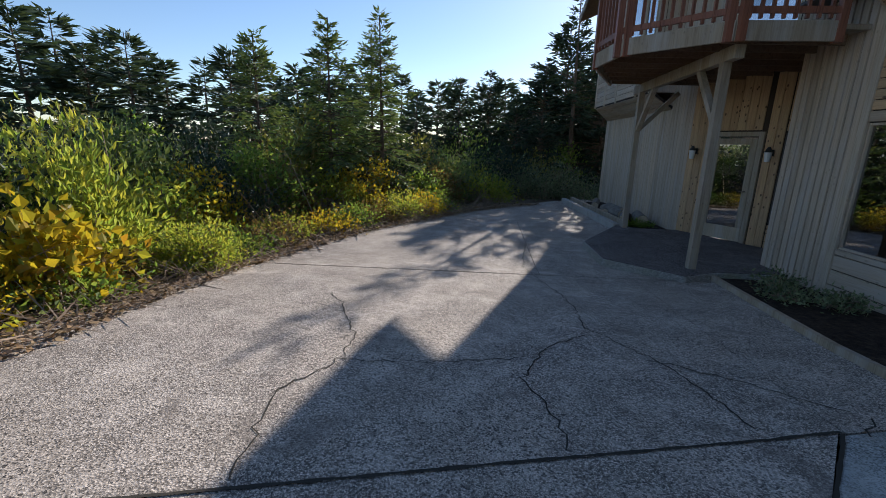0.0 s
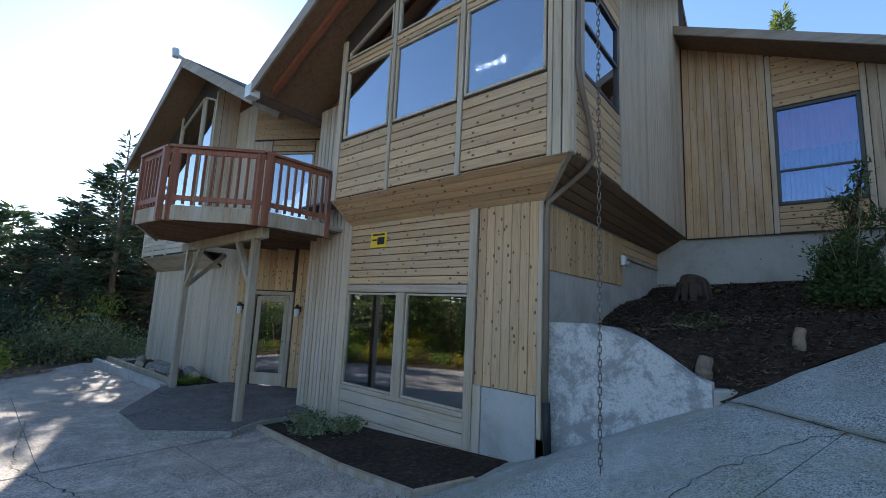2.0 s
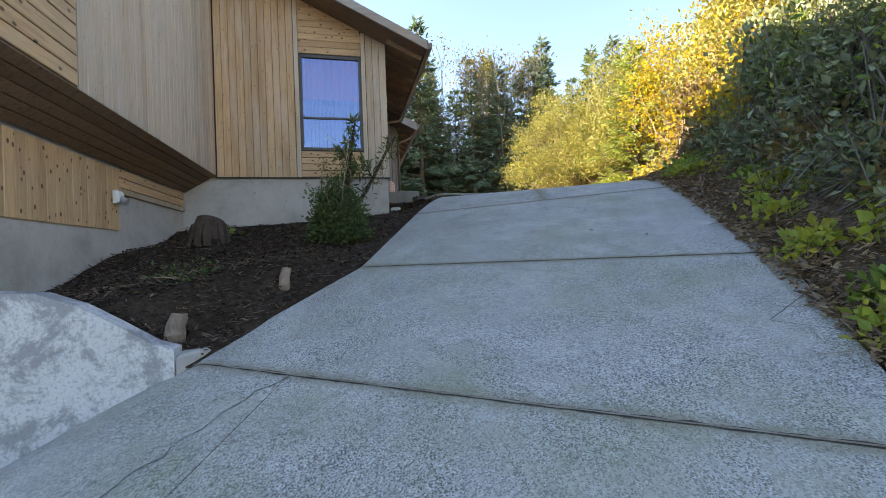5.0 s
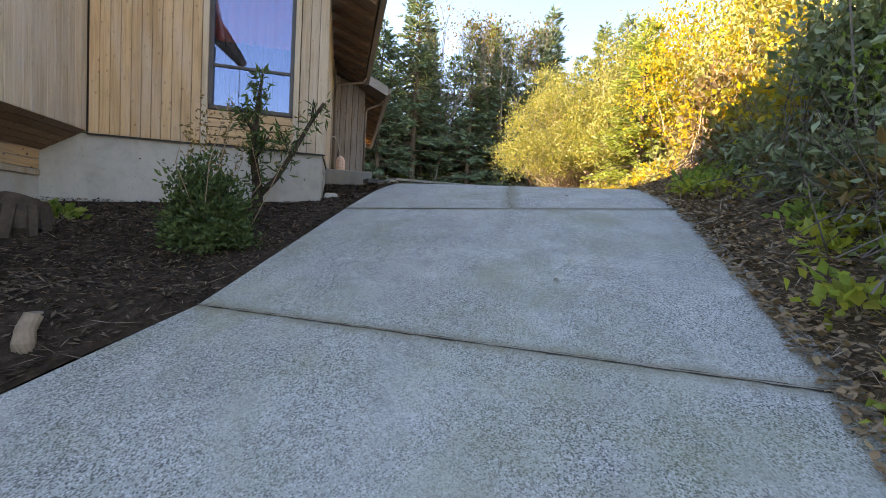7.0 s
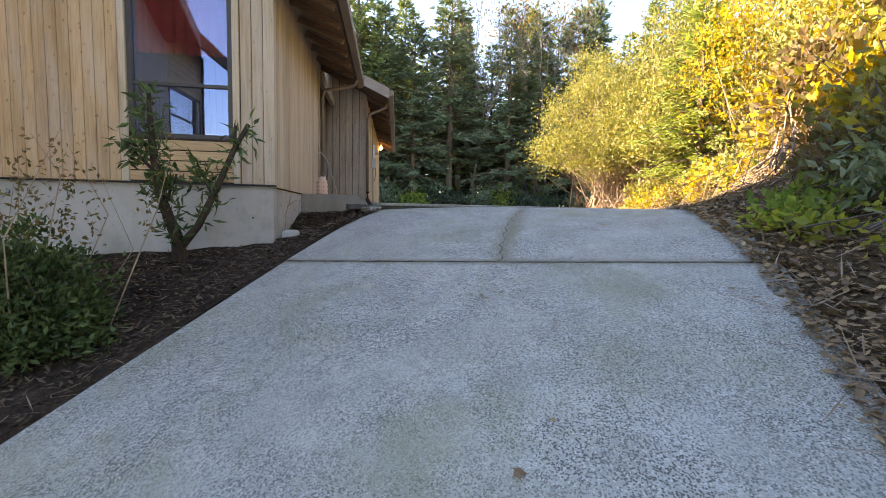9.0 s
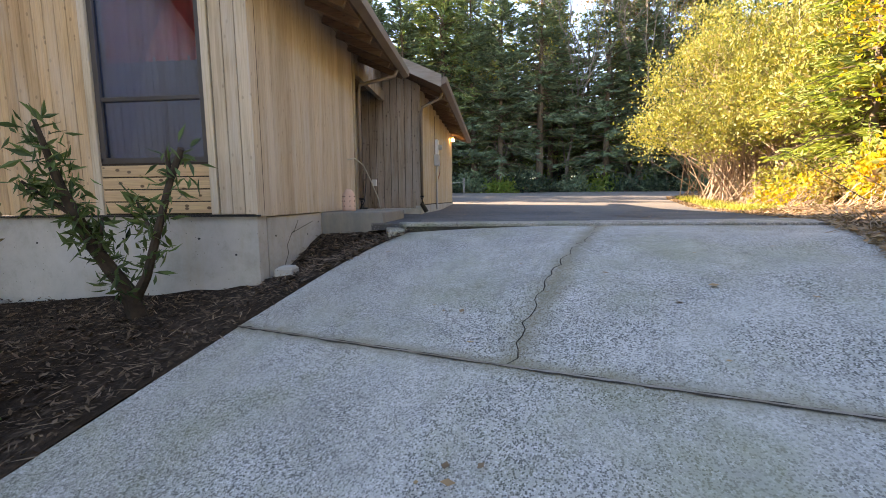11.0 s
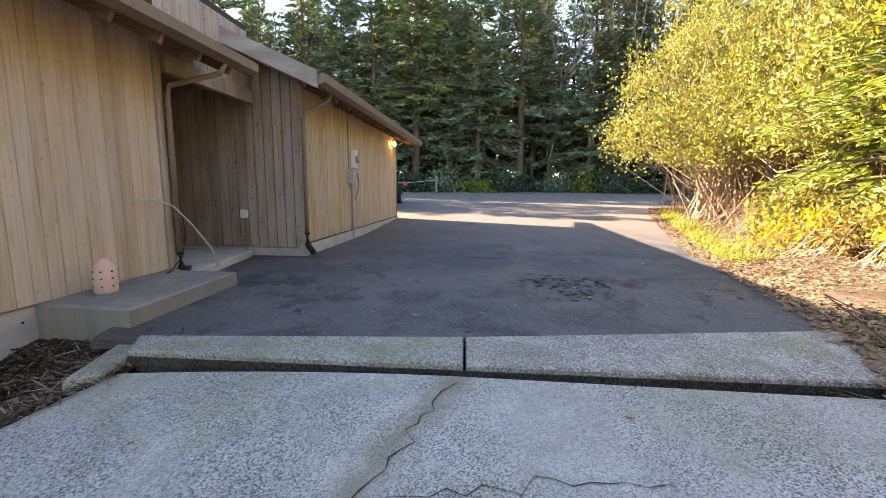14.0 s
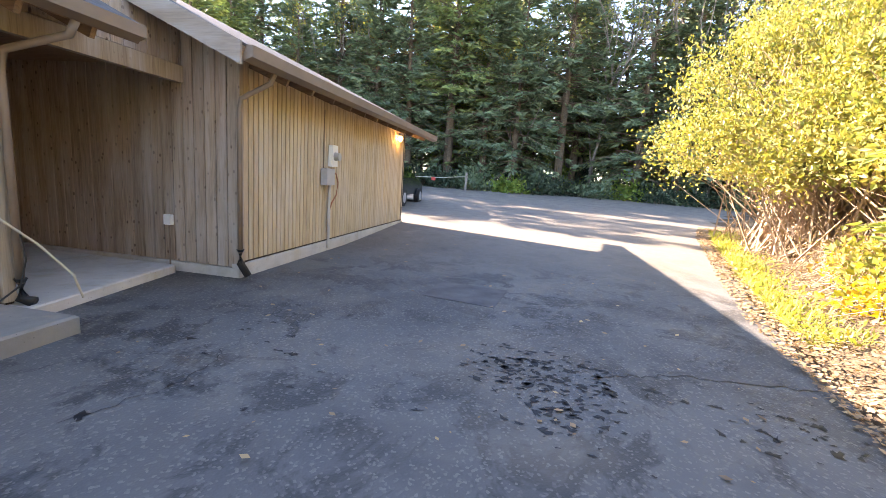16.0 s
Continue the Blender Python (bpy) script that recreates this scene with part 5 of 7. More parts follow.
# ---- balcony ----
balcony = thing("balcony", (3.5, 8.0, -0.2), "red-stained wooden balcony on timber posts over the entry", "balcony")
DK = [(2.24, 8.45), (2.32, 7.34), (3.38, 6.27), (4.62, 6.22)]
DKALL = DK + [(5.0, 6.22), (5.0, 7.32), (6.3, 7.9), (5.0, 10.28), (4.4, 10.9), (3.2, 10.6)]
part("deck", prism([(x, y, 3.16) for x, y in DKALL], (0, 0, 1), 0.06), M_BEAM, balcony, "grey deck boards seen from below")
for i in range(9):
    y = 6.45 + i * 0.48
    x0 = np.interp(y, [6.25, 7.34, 8.45, 10.6], [3.45, 2.36, 2.3, 3.2])
    x1 = np.interp(y, [6.2, 7.3, 7.35, 10.3], [4.9, 4.9, 6.2, 5.0])
    part("joist", box(float(x0) + 0.06, float(x1), y - 0.02, y + 0.02, 3.02, 3.158), M_SOFFIT, balcony)
DK2 = [(3.2, 10.6)] + DK
for a, b in zip(DK2, DK2[1:]):
    part("rim_board", bar((*a, 3.135), (*b, 3.135), 0.045, 0.24), M_BEAM, balcony, "weathered grey rim board")
    part("top_rail", bar((*a, 4.24), (*b, 4.24), 0.13, 0.045), M_REDWOOD, balcony)
    part("sub_rail", bar((*a, 4.17), (*b, 4.17), 0.04, 0.08), M_REDWOOD, balcony)
    part("bottom_rail", bar((*a, 3.38), (*b, 3.38), 0.04, 0.08), M_REDWOOD, balcony)
    L = (Vector(b) - Vector(a)).length
    n = max(2, round(L / 0.135))
    for i in range(1, n):
        p = Vector(a).lerp(Vector(b), i / n)
        part("baluster", bar((p.x, p.y, 3.28), (p.x, p.y, 4.2), 0.038, 0.038, (1, 0, 0)), M_REDWOOD, balcony)
for p, q in zip(DK, ((0.03, 0.0), (0.0, -0.02), (0.0, -0.02), (0.0, 0.0))):
    for dx, dy in ((-0.06, 0.04), (0.05, -0.05)) if p in DK[1:3] else ((0, 0),):
        part("rail_post", bar((p[0] + dx, p[1] + dy, 3.0), (p[0] + dx, p[1] + dy, 4.22), 0.09, 0.09, (1, 0, 0), 0.008), M_REDWOOD, balcony)
PR, PL = (3.62, 6.80), (3.80, 10.30)
for p in (PR, PL):
    part("post", bar((*p, -0.2), (*p, 2.86), 0.115, 0.115, (1, 0, 0), 0.008), M_BEAM, balcony, "weathered square timber post")
part("beam", bar((3.60, 6.45, 2.94), (3.84, 10.75, 2.94), 0.12, 0.18), M_BEAM, balcony)
part("brace", bar((3.63, 6.86, 2.05), (3.68, 7.6, 2.86), 0.09, 0.09), M_BEAM, balcony)
part("brace", bar((3.80, 10.24, 2.05), (3.76, 9.5, 2.86), 0.09, 0.09), M_BEAM, balcony)
part("brace", bar((3.82, 10.3, 2.05), (4.6, 10.3, 2.86), 0.09, 0.09), M_BEAM, balcony)
for at in (fe.at(0.2, 1.62, 0.0), fe.at(1.72, 1.62, 0.0)):
    lamp = thing("wall_lantern", at, "black wall lantern with frosted glass beside the entry door", "wall lamp", "entry lanterns")
    p = Vector(at) + fe.n * 0.02
    part("bracket", join(tube([p, p + fe.n * 0.12 + Vector((0, 0, 0.1))], 0.015, 6), tube([p - Vector((0, 0, .05)), p + Vector((0, 0, .07))], 0.035, 8)), M_BLACK, lamp)
    c = p + fe.n * 0.12
    part("cap", tube([c + Vector((0, 0, 0.02)), c + Vector((0, 0, 0.12))], [0.075, 0.02], 8), M_BLACK, lamp)
    part("glass", tube([c + Vector((0, 0, -0.16)), c + Vector((0, 0, 0.02))], [0.045, 0.065], 8), M_WHITE, lamp, "frosted glass")

# ---- interiors seen through the panes ----
rooms = part("interior_lining", join(box(5.3, 9.5, 2.3, 7.0, -0.35, -0.3), box(9.4, 9.5, 2.3, 7.0, -0.3, 3.3), box(5.3, 9.5, 2.2, 2.25, -0.3, 3.3), box(5.3, 9.5, 7.0, 7.05, -0.3, 3.3), box(4.65, 10.4, 1.65, 7.2, 3.66, 3.7), box(10.4, 10.45, 1.65, 7.2, 3.7, 7.2), box(4.7, 10.4, 5.72, 5.76, 3.7, 6.4)), M_ROOM)
tagged(rooms, "dim plain interior walls and floors behind the windows", "interior", kind="structure")
rooms2 = part("interior_lining", join(box(10.8, 13.9, -1.75, 1.2, 3.5, 3.55), box(13.8, 13.9, -1.75, 1.2, 3.55, 6.2), box(10.8, 13.9, 1.15, 1.2, 3.55, 6.2), box(10.8, 13.9, -1.75, 1.2, 6.22, 6.26)), M_ROOM)
tagged(rooms2, "dim plain bedroom walls behind the window", "interior", kind="structure")
tl = thing("ceiling_light", (6.83, 4.15, 6.8), "row of four bright spot bulbs on a ceiling bar", "ceiling light")
part("bar", join(box(6.8, 6.86, 3.75, 4.6, 6.88, 6.92), tube([(6.83, 4.15, 6.9), (6.83, 4.15, 7.5)], 0.015, 6)), M_WHITE, tl)
M_BULB = glow("lit_bulb", (1.0, 0.97, 0.92), 22.0)
for i in range(4):
    part("bulb", tube([(6.83, 3.86 + i * 0.2, 6.78), (6.83, 3.86 + i * 0.2, 6.80), (6.83, 3.86 + i * 0.2, 6.83), (6.83, 3.86 + i * 0.2, 6.86), (6.83, 3.86 + i * 0.2, 6.88)], [0.03, 0.055, 0.062, 0.055, 0.03], 10), M_BULB, tl)
bl = thing("window_blind", (10.72, -0.9, 4.2), "grey upright-slat blind half drawn behind the window", "blind")
for i in range(15):
    u = -1.46 + i * 0.082
    part("slat", bar((10.74, u, 4.2), (10.74, u, 5.30), 0.074, 0.004, (0.8, 0.6, 0)), M_BLIND, bl)
cur = thing("curtain", (10.78, -0.9, 5.3), "dark red curtain behind the window", "curtain")
cvv, cff = [], []
for i in range(41):
    u = -1.48 + i * 0.03
    for z in (5.25, 6.15):
        cvv.append((10.72 + 0.015 * math.sin(i * 1.3), u, z))
for i in range(40):
    cff.append((2 * i, 2 * i + 2, 2 * i + 3, 2 * i + 1))
part("cloth", (cvv, cff), M_RED, cur)

# ---- garage ----
garage = thing("garage", (20.0, 0.5, 3.37), "cedar-boarded garage with a low gable roof and gutter", "garage")


def gwall(face, polys, label=""):
    w = part("wall", core(face, polys[:1]), M_BACK, garage, label)
    for p in polys[1:]:
        part("wall_panel", core(face, [p]), M_BACK, w)
    return w


def gar_rake(y):
    return 6.14 + 0.45 * (y + 3.5)


fg = Face((16.35, 0), (16.35, 1), (-1, 0))
w = gwall(fg, [[(-2.93, 3.52), (1.5, 3.52), (1.5, gar_rake(0.4)), (0.4, gar_rake(0.4)), (-2.93, gar_rake(-2.93))]], "grey-brown upright board wall at the covered entry")
upright_boards(fg, w, -2.93, 1.4, 3.52, lambda u: gar_rake(min(u, 0.4)), 0.17, M_GREY_Z, 0.014)
fgs = Face((16.35, -2.93), (24.1, -3.1), (0, -1))
w = gwall(fgs, [rect(0.02, 7.75, 3.55, 6.36)], "finely boarded cedar garage wall")
upright_boards(fgs, w, 0.10, 7.72, 3.60, 6.36, 0.118, M_GARAGE_Z, 0.02)
part("trim_board", fgs.plate(rect(0.0, 0.09, 3.55, 6.36), -0.02, 0.045, 0.006), M_GREY_Z, w)
part("foundation", fgs.plate(rect(-0.02, 7.78, 3.1, 3.57), -0.1, 0.125, 0.01), M_CONC, garage, "pale concrete footing")
part("foundation", fg.plate(rect(-2.95, 1.4, 3.1, 3.51), -0.1, 0.125, 0.01), M_CONC, garage, "pale concrete footing")
fge = Face((24.1, -3.1), (24.1, 4.2), (1, 0))
gwall(fge, [[(0.0, 3.3), (7.3, 3.3), (7.3, 6.3), (3.7, 7.9), (0.0, 6.3)]])
r = roof([(15.6, -3.5, 6.16), (25.4, -3.68, 6.16), (25.4, 0.45, 7.98), (15.6, 0.45, 7.98)], (0, -0.45, 1), label="low garage roof slope with plain eaves", owner=garage)
part("fascia", prism([(15.58, -3.55, 6.10), (15.58, 0.45, 7.92), (15.58, 0.45, 8.16), (15.58, -3.55, 6.36)], (-1, 0, 0), 0.04), M_FASCIA, r)
part("gutter", prism([(15.62, -3.53, 6.16), (15.62, -3.65, 6.20), (15.62, -3.66, 6.33), (15.62, -3.53, 6.33)], (1, -0.0178, 0), 9.8), M_PIPE, r, "brown metal gutter")
roof([(15.6, 0.45, 7.98), (25.4, 0.45, 7.98), (25.4, 4.6, 6.1), (15.6, 4.6, 6.1)], (0, 0.45, 1), label="low garage roof slope", owner=garage)
for i in range(12):
    x = 16.6 + i * 0.7
    part("rafter", bar((x, -3.5 - 0.018 * (x - 15.6), 6.13), (x, -2.95, 6.36), 0.05, 0.12), M_SOFFIT, r)
for nm, pts, own_at in (("garage_downspout", [(16.32, -3.5, 6.2), (16.30, -3.45, 6.05), (16.30, -3.02, 5.85), (16.30, -2.99, 5.7), (16.30, -2.99, 3.75)], (16.3, -3.0, 3.4)),
                        ("wing_downspout", [(14.3, -2.85, 6.12), (14.28, -2.8, 6.0), (14.22, -2.16, 5.85), (14.2, -2.13, 5.7), (14.2, -2.13, 3.7)], (14.2, -2.13, 3.5))):
    dsp = thing("downspout", own_at, "brown metal downspout bent back to the wall corner", "downspout", "eave downspouts")
    part("pipe", tube(pts, 0.036, 8), M_PIPE, dsp, smooth=True)
    e = Vector(pts[-1])
    part("boot", tube([e + Vector((0, 0, 0.05)), e - Vector((0, 0, 0.15)), (e.x + 0.03, e.y - 0.1, own_at[2] + 0.02)], 0.055, 8), M_BLACK, dsp, "black rubber drain boot", True)

elp = thing("eave_light", (23.2, -3.25, 6.0), "lit warm eave lamp at the garage corner", "outdoor lamp")
part("socket", tube([(23.2, -3.2, 6.18), (23.2, -3.2, 6.08)], 0.05, 8), M_WHITE, elp)
part("bulb", tube([(23.2, -3.2, 6.08), (23.2, -3.2, 6.02), (23.2, -3.2, 5.95)], [0.04, 0.06, 0.03], 10), glow("warm_bulb", (1.0, 0.6, 0.2), 12.0), elp)
met = thing("electric_meter", (18.9, -3.0, 3.45), "grey electric meter, box and conduit on the garage wall", "electric meter")
ym = -2.99
part("box", box(18.68, 19.02, ym - 0.14, ym - 0.01, 4.70, 5.02, 0.015), M_GREYMET, met, "pale grey steel box")
part("socket", box(18.98, 19.22, ym - 0.10, ym - 0.01, 5.06, 5.48, 0.015), M_WHITE, met)
part("dial", tube([(19.1, ym - 0.10, 5.26), (19.1, ym - 0.20, 5.26)], [0.085, 0.075], 16), M_GREYMET, met, "round glass meter")
part("conduit", tube([(18.98, ym - 0.05, 4.75), (18.98, ym - 0.05, 3.42)], 0.03, 8), M_GREYMET, met)
part("conduit", tube([(18.74, ym - 0.03, 5.02), (18.74, ym - 0.03, 6.1)], 0.012, 6), M_PIPE, met)
part("cable", tube([(18.95, ym - 0.1, 4.98), (19.12, ym - 0.12, 4.92), (19.22, ym - 0.12, 4.75), (19.15, ym - 0.12, 4.5), (19.02, ym - 0.09, 4.35), (18.99, ym - 0.06, 4.2)], 0.014, 6), plain("red_cable", (0.30, 0.12, 0.07), 0.6), met, "coiled reddish cable")
out = thing("outlet", (16.32, -1.83, 3.8), "white weatherproof outlet on the board wall", "outlet")
part("cover", box(16.27, 16.335, -1.89, -1.78, 4.05, 4.20, 0.008), M_WHITE, out)
part("conduit", tube([(16.31, -1.835, 4.05), (16.31, -1.835, 3.45)], 0.012, 6), M_PIPE, out)

# landing, alcove slab, can, hose
ld = part("landing", prism([(12.42, -2.02, 3.0), (14.05, -2.05, 3.0), (14.05, -2.98, 3.0), (12.35, -3.0, 3.0)], (0, 0, 1), 0.54, 0.02), M_LANDING)
tagged(ld, "weathered concrete landing beside the wing wall", "landing", kind="structure")
al = part("entry_slab", prism([(14.07, 1.45, 3.2), (14.07, -2.32, 3.2), (16.22, -2.0, 3.2), (16.22, 1.45, 3.2)], (0, 0, 1), 0.29, 0.015), M_CONC)
tagged(al, "smooth concrete slab of the covered entry", "slab", kind="structure")
can = thing("clay_pot_lantern", (12.86, -2.32, 3.54), "pierced terracotta lantern standing on the landing", "lantern")
part("body", tube([(12.86, -2.32, 3.54), (12.86, -2.32, 3.58), (12.86, -2.32, 3.78), (12.86, -2.32, 3.84), (12.86, -2.32, 3.89)], [0.10, 0.105, 0.10, 0.075, 0.03], 14), M_TERRA, can, smooth=True)
part("pierced_pattern", join(*[tube([(12.86 + 0.09 * math.cos(a), -2.32 + 0.09 * math.sin(a), z), (12.86 + 0.107 * math.cos(a), -2.32 + 0.105 * math.sin(a), z)], 0.010, 6) for a in np.arange(0, 6.2, 0.9) for z in (3.62, 3.70, 3.77)]), M_BLACK, can, "dark pierced holes")["kind"] = "stuff"
hose = thing("hose", (14.1, -2.2, 3.5), "thin pale stiff hose arching from the wall to the slab", "hose")
part("tube", tube([(13.55, -2.10, 4.42), (13.75, -2.16, 4.46), (14.0, -2.24, 4.36), (14.25, -2.3, 4.1), (14.5, -2.38, 3.75), (14.55, -2.42, 3.5)], 0.012, 6), M_STRAW, hose, smooth=True)
part("tube", tube([(14.15, -2.25, 4.2), (14.2, -2.22, 3.95), (14.15, -2.2, 3.7), (13.9, -2.22, 3.56), (13.8, -2.25, 3.555)], 0.009, 6), M_BLACK, hose, "black hose end", True)

# dark car parked behind the garage
car = thing("car", (29.6, -1.75, 3.7), "dark green-black sport utility vehicle parked beside the garage", "car")
CX, CY, CZ = 27.6, -0.95, float(lot_z(29, 0))
prof = [(0.0, 0.45), (0.02, 1.05), (0.12, 1.15), (0.35, 1.75), (0.6, 1.82), (2.3, 1.80), (3.1, 1.18), (4.2, 1.02), (4.45, 0.85), (4.5, 0.45)]
part("body", prism([(CX + a, CY - 0.9, CZ + b) for a, b in prof], (0, 1, 0), 1.8, 0.06), M_CARPAINT, car)
part("side_window", prism([(CX + 0.5, CY - 0.903, CZ + 1.2), (CX + 2.75, CY - 0.903, CZ + 1.2), (CX + 2.2, CY - 0.903, CZ + 1.68), (CX + 0.68, CY - 0.903, CZ + 1.68)], (0, -1, 0), 0.01), M_GLASS_LO, car)
part("rear_window", prism([(CX + 0.14, CY - 0.7, CZ + 1.22), (CX + 0.14, CY + 0.7, CZ + 1.22), (CX + 0.31, CY + 0.62, CZ + 1.66), (CX + 0.31, CY - 0.62, CZ + 1.66)], (-1, 0, 0.4), 0.01), M_GLASS_LO, car)
part("bumper", box(CX - 0.08, CX + 0.05, CY - 0.88, CY + 0.88, CZ + 0.42, CZ + 0.66, 0.03), M_BLACK, car)
for sy in (-0.9, 0.9):
    part("tail_light", box(CX - 0.02, CX + 0.04, CY + sy * 0.95 - 0.08, CY + sy * 0.95 + 0.08, CZ + 0.85, CZ + 1.15, 0.01), M_RED, car, "red tail light")
    for wx in (0.8, 3.6):
        yy = CY + sy
        wh = part("wheel", tube([(CX + wx, yy - 0.12, CZ + 0.36), (CX + wx, yy + 0.12, CZ + 0.36)], 0.36, 20), M_TYRE, car)
        part("rim", tube([(CX + wx, yy + 0.125 * np.sign(sy), CZ + 0.36), (CX + wx, yy + 0.135 * np.sign(sy), CZ + 0.36)], 0.22, 14), M_GREYMET, wh)

# ---- plants ----


def unit(v):
    return v / (np.linalg.norm(v, axis=-1, keepdims=True) + 1e-9)


def leaf_geo(p, d, size, slim, rng, fold=0.25):
    """Folded leaf quads at p along d."""
    n = len(p)
    r = unit(rng.normal(size=(n, 3)))
    s = unit(np.cross(d, r))
    nn = np.cross(s, d)
    L = size[:, None]
    mid = p + d * L * 0.45
    W = L * slim * 0.5
    v = np.stack([p, mid + s * W + nn * W * fold, p + d * L - nn * L * 0.08, mid - s * W + nn * W * fold], 1).reshape(-1, 3)
    return v, np.arange(4 * n).reshape(n, 4)


def stems_geo(base, ends, r0, rng, sides=3, bend=0.25):
    """Bent tapering stems from base points to ends."""
    n = len(ends)
    span = np.linalg.norm(ends - base, axis=1, keepdims=True)
    mid = base * 0.45 + ends * 0.55 + rng.normal(size=(n, 3)) * span * bend * 0.4 + (0, 0, 1) * span * 0.08
    v, q = [], []
    rings = np.stack([base, mid, ends], 1)
    d = unit(ends - base)
    s = unit(np.cross(d, np.tile([0.3, 0.2, 1.0], (n, 1))))
    u = np.cross(s, d)
    out = []
    for k, f in enumerate((1.0, 0.6, 0.2)):
        for j in range(sides):
            a = 2 * math.pi * j / sides
            out.append(rings[:, k] + (s * math.cos(a) + u * math.sin(a)) * (r0 * f)[:, None])
    v = np.stack(out, 1).reshape(-1, 3)
    o = (np.arange(n) * 3 * sides)[:, None, None]
    cells = np.array([[k * sides + j, k * sides + (j + 1) % sides, (k + 1) * sides + (j + 1) % sides, (k + 1) * sides + j] for k in range(2) for j in range(sides)])
    return v, (o + cells[None]).reshape(-1, 4)


def shrub(name, label, category, at, rx, ry, h, clusters, per, leaf, slim, leafmat, stemmat, seed, group="", base=0.15, spread=0.18, low=0.08, lit=None, stem=0.012, upright=0.35, lumps=0):
    """A bush: many stems from the root, clumps of leaves at their ends, with gaps."""
    rng = np.random.default_rng(seed)
    ob = thing(name, at, label, category, group)
    a = np.array(at)
    u = unit(rng.normal(size=(clusters, 3)))
    u[:, 2] = np.abs(u[:, 2]) * rng.uniform(0.3, 1.0, clusters)
    rad = rng.uniform(0.35, 1.0, clusters) ** 0.55
    lump = 0.78 + 0.22 * np.sin(u[:, 0] * 5 + seed) * np.cos(u[:, 1] * 4 + seed * 2) + rng.normal(0, 0.08, clusters)
    c = u * (rad * lump)[:, None] * (rx, ry, h * (1 - low)) + (0, 0, h * low)
    if lumps:
        g = unit(rng.normal(size=(lumps, 3)))
        g[:, 2] = np.abs(g[:, 2])
        g *= rng.uniform(0.45, 0.78, (lumps, 1))
        off = unit(rng.normal(size=(clusters, 3))) * (rng.uniform(0.1, 1, (clusters, 1)) ** 0.4 * 0.30)
        c = g[rng.integers(0, lumps, clusters)] + off
        c[:, 2] = np.abs(c[:, 2])
        c = c * (rx, ry, h * (1 - low)) + (0, 0, h * low)
    c += a
    b = a + rng.normal(size=(clusters, 3)) * (rx * base, ry * base, 0)
    v, q = stems_geo(b - (0, 0, 0.05), c, rng.uniform(0.5, 1.4, clusters) * stem, rng)
    quads("branchwork", v, q, stemmat, ob)
    cs = spread * rng.uniform(0.6, 1.5, clusters)
    p = np.repeat(c, per, 0) + rng.normal(size=(clusters * per, 3)) * np.repeat(cs, per)[:, None] * (1, 1, 0.8)
    out = unit(p - a - (0, 0, h * 0.2))
    d = unit(out * 0.6 + rng.normal(size=p.shape) * 0.7 + (0, 0, upright))
    size = leaf * rng.uniform(0.55, 1.3, len(p))
    v, q = leaf_geo(p, d, size, slim, rng)
    quads("foliage", v, q, leafmat, ob)
    return ob


def conifer(name, label, at, h, r, seed, mat, group="conifers", first=0.12, dens=1.0, spray=0.42, trunk=M_BARK, thin=1.0):
    """A fir: tapered trunk, whorls of drooping limbs, flat needle sprays."""
    rng = np.random.default_rng(seed)
    ob = thing(name, at, label, "tree", group)
    a = np.array(at, float)
    lean = rng.normal(0, 0.015, 2)
    zz = np.linspace(-0.4, h, 9)
    part("trunk", tube([(a[0] + lean[0] * z, a[1] + lean[1] * z, a[2] + z) for z in zz], [max(0.02, 0.016 * h * (1 - max(0, z) / h) ** 0.9) for z in zz], 8, False), trunk, ob)
    n = int(h * 13 * dens)
    t = np.sort(rng.uniform(first, 0.995, n))
    az = rng.uniform(0, 2 * math.pi, n)
    L = r * (1 - t) ** 0.75 * rng.uniform(0.55, 1.15, n) * (0.75 + 0.25 * np.minimum(1, (t - first) * 6 + 0.2)) + 0.12
    up = np.interp(t, [0, 0.5, 1], [-0.22, 0.05, 0.75]) + rng.normal(0, 0.1, n)
    d = unit(np.stack([np.cos(az), np.sin(az), up], -1))
    o = np.stack([a[0] + lean[0] * t * h, a[1] + lean[1] * t * h, a[2] + t * h], -1)
    tip = o + d * L[:, None] - np.stack([0 * L, 0 * L, 0.10 * L], -1)
    v, q = stems_geo(o, tip, 0.012 * L + 0.006, rng, 3, 0.08)
    quads("branchwork", v, q, trunk, ob)
    per = np.maximum(5, (L / spray * 8.5 * thin).astype(int))
    idx = np.repeat(np.arange(n), per)
    s = rng.uniform(0.12, 1.0, len(idx)) ** 0.75
    p = o[idx] + (tip - o)[idx] * s[:, None]
    side = np.stack([-np.sin(az), np.cos(az), 0 * az], -1)[idx] * rng.choice([-1, 1], len(idx))[:, None]
    sd = unit(d[idx] * 0.7 + side * rng.uniform(0.2, 1.0, len(idx))[:, None] + np.stack([0 * s, 0 * s, rng.normal(-0.12, 0.22, len(idx))], -1))
    p = p + rng.normal(0, 0.05, p.shape)
    v, q = leaf_geo(p, sd, spray * rng.uniform(0.5, 1.2, len(idx)) * np.interp(s, [0, 1], [1.2, 0.75]), 0.25, rng, 0.1)
    quads("crown", v, q, mat, ob)
    return ob


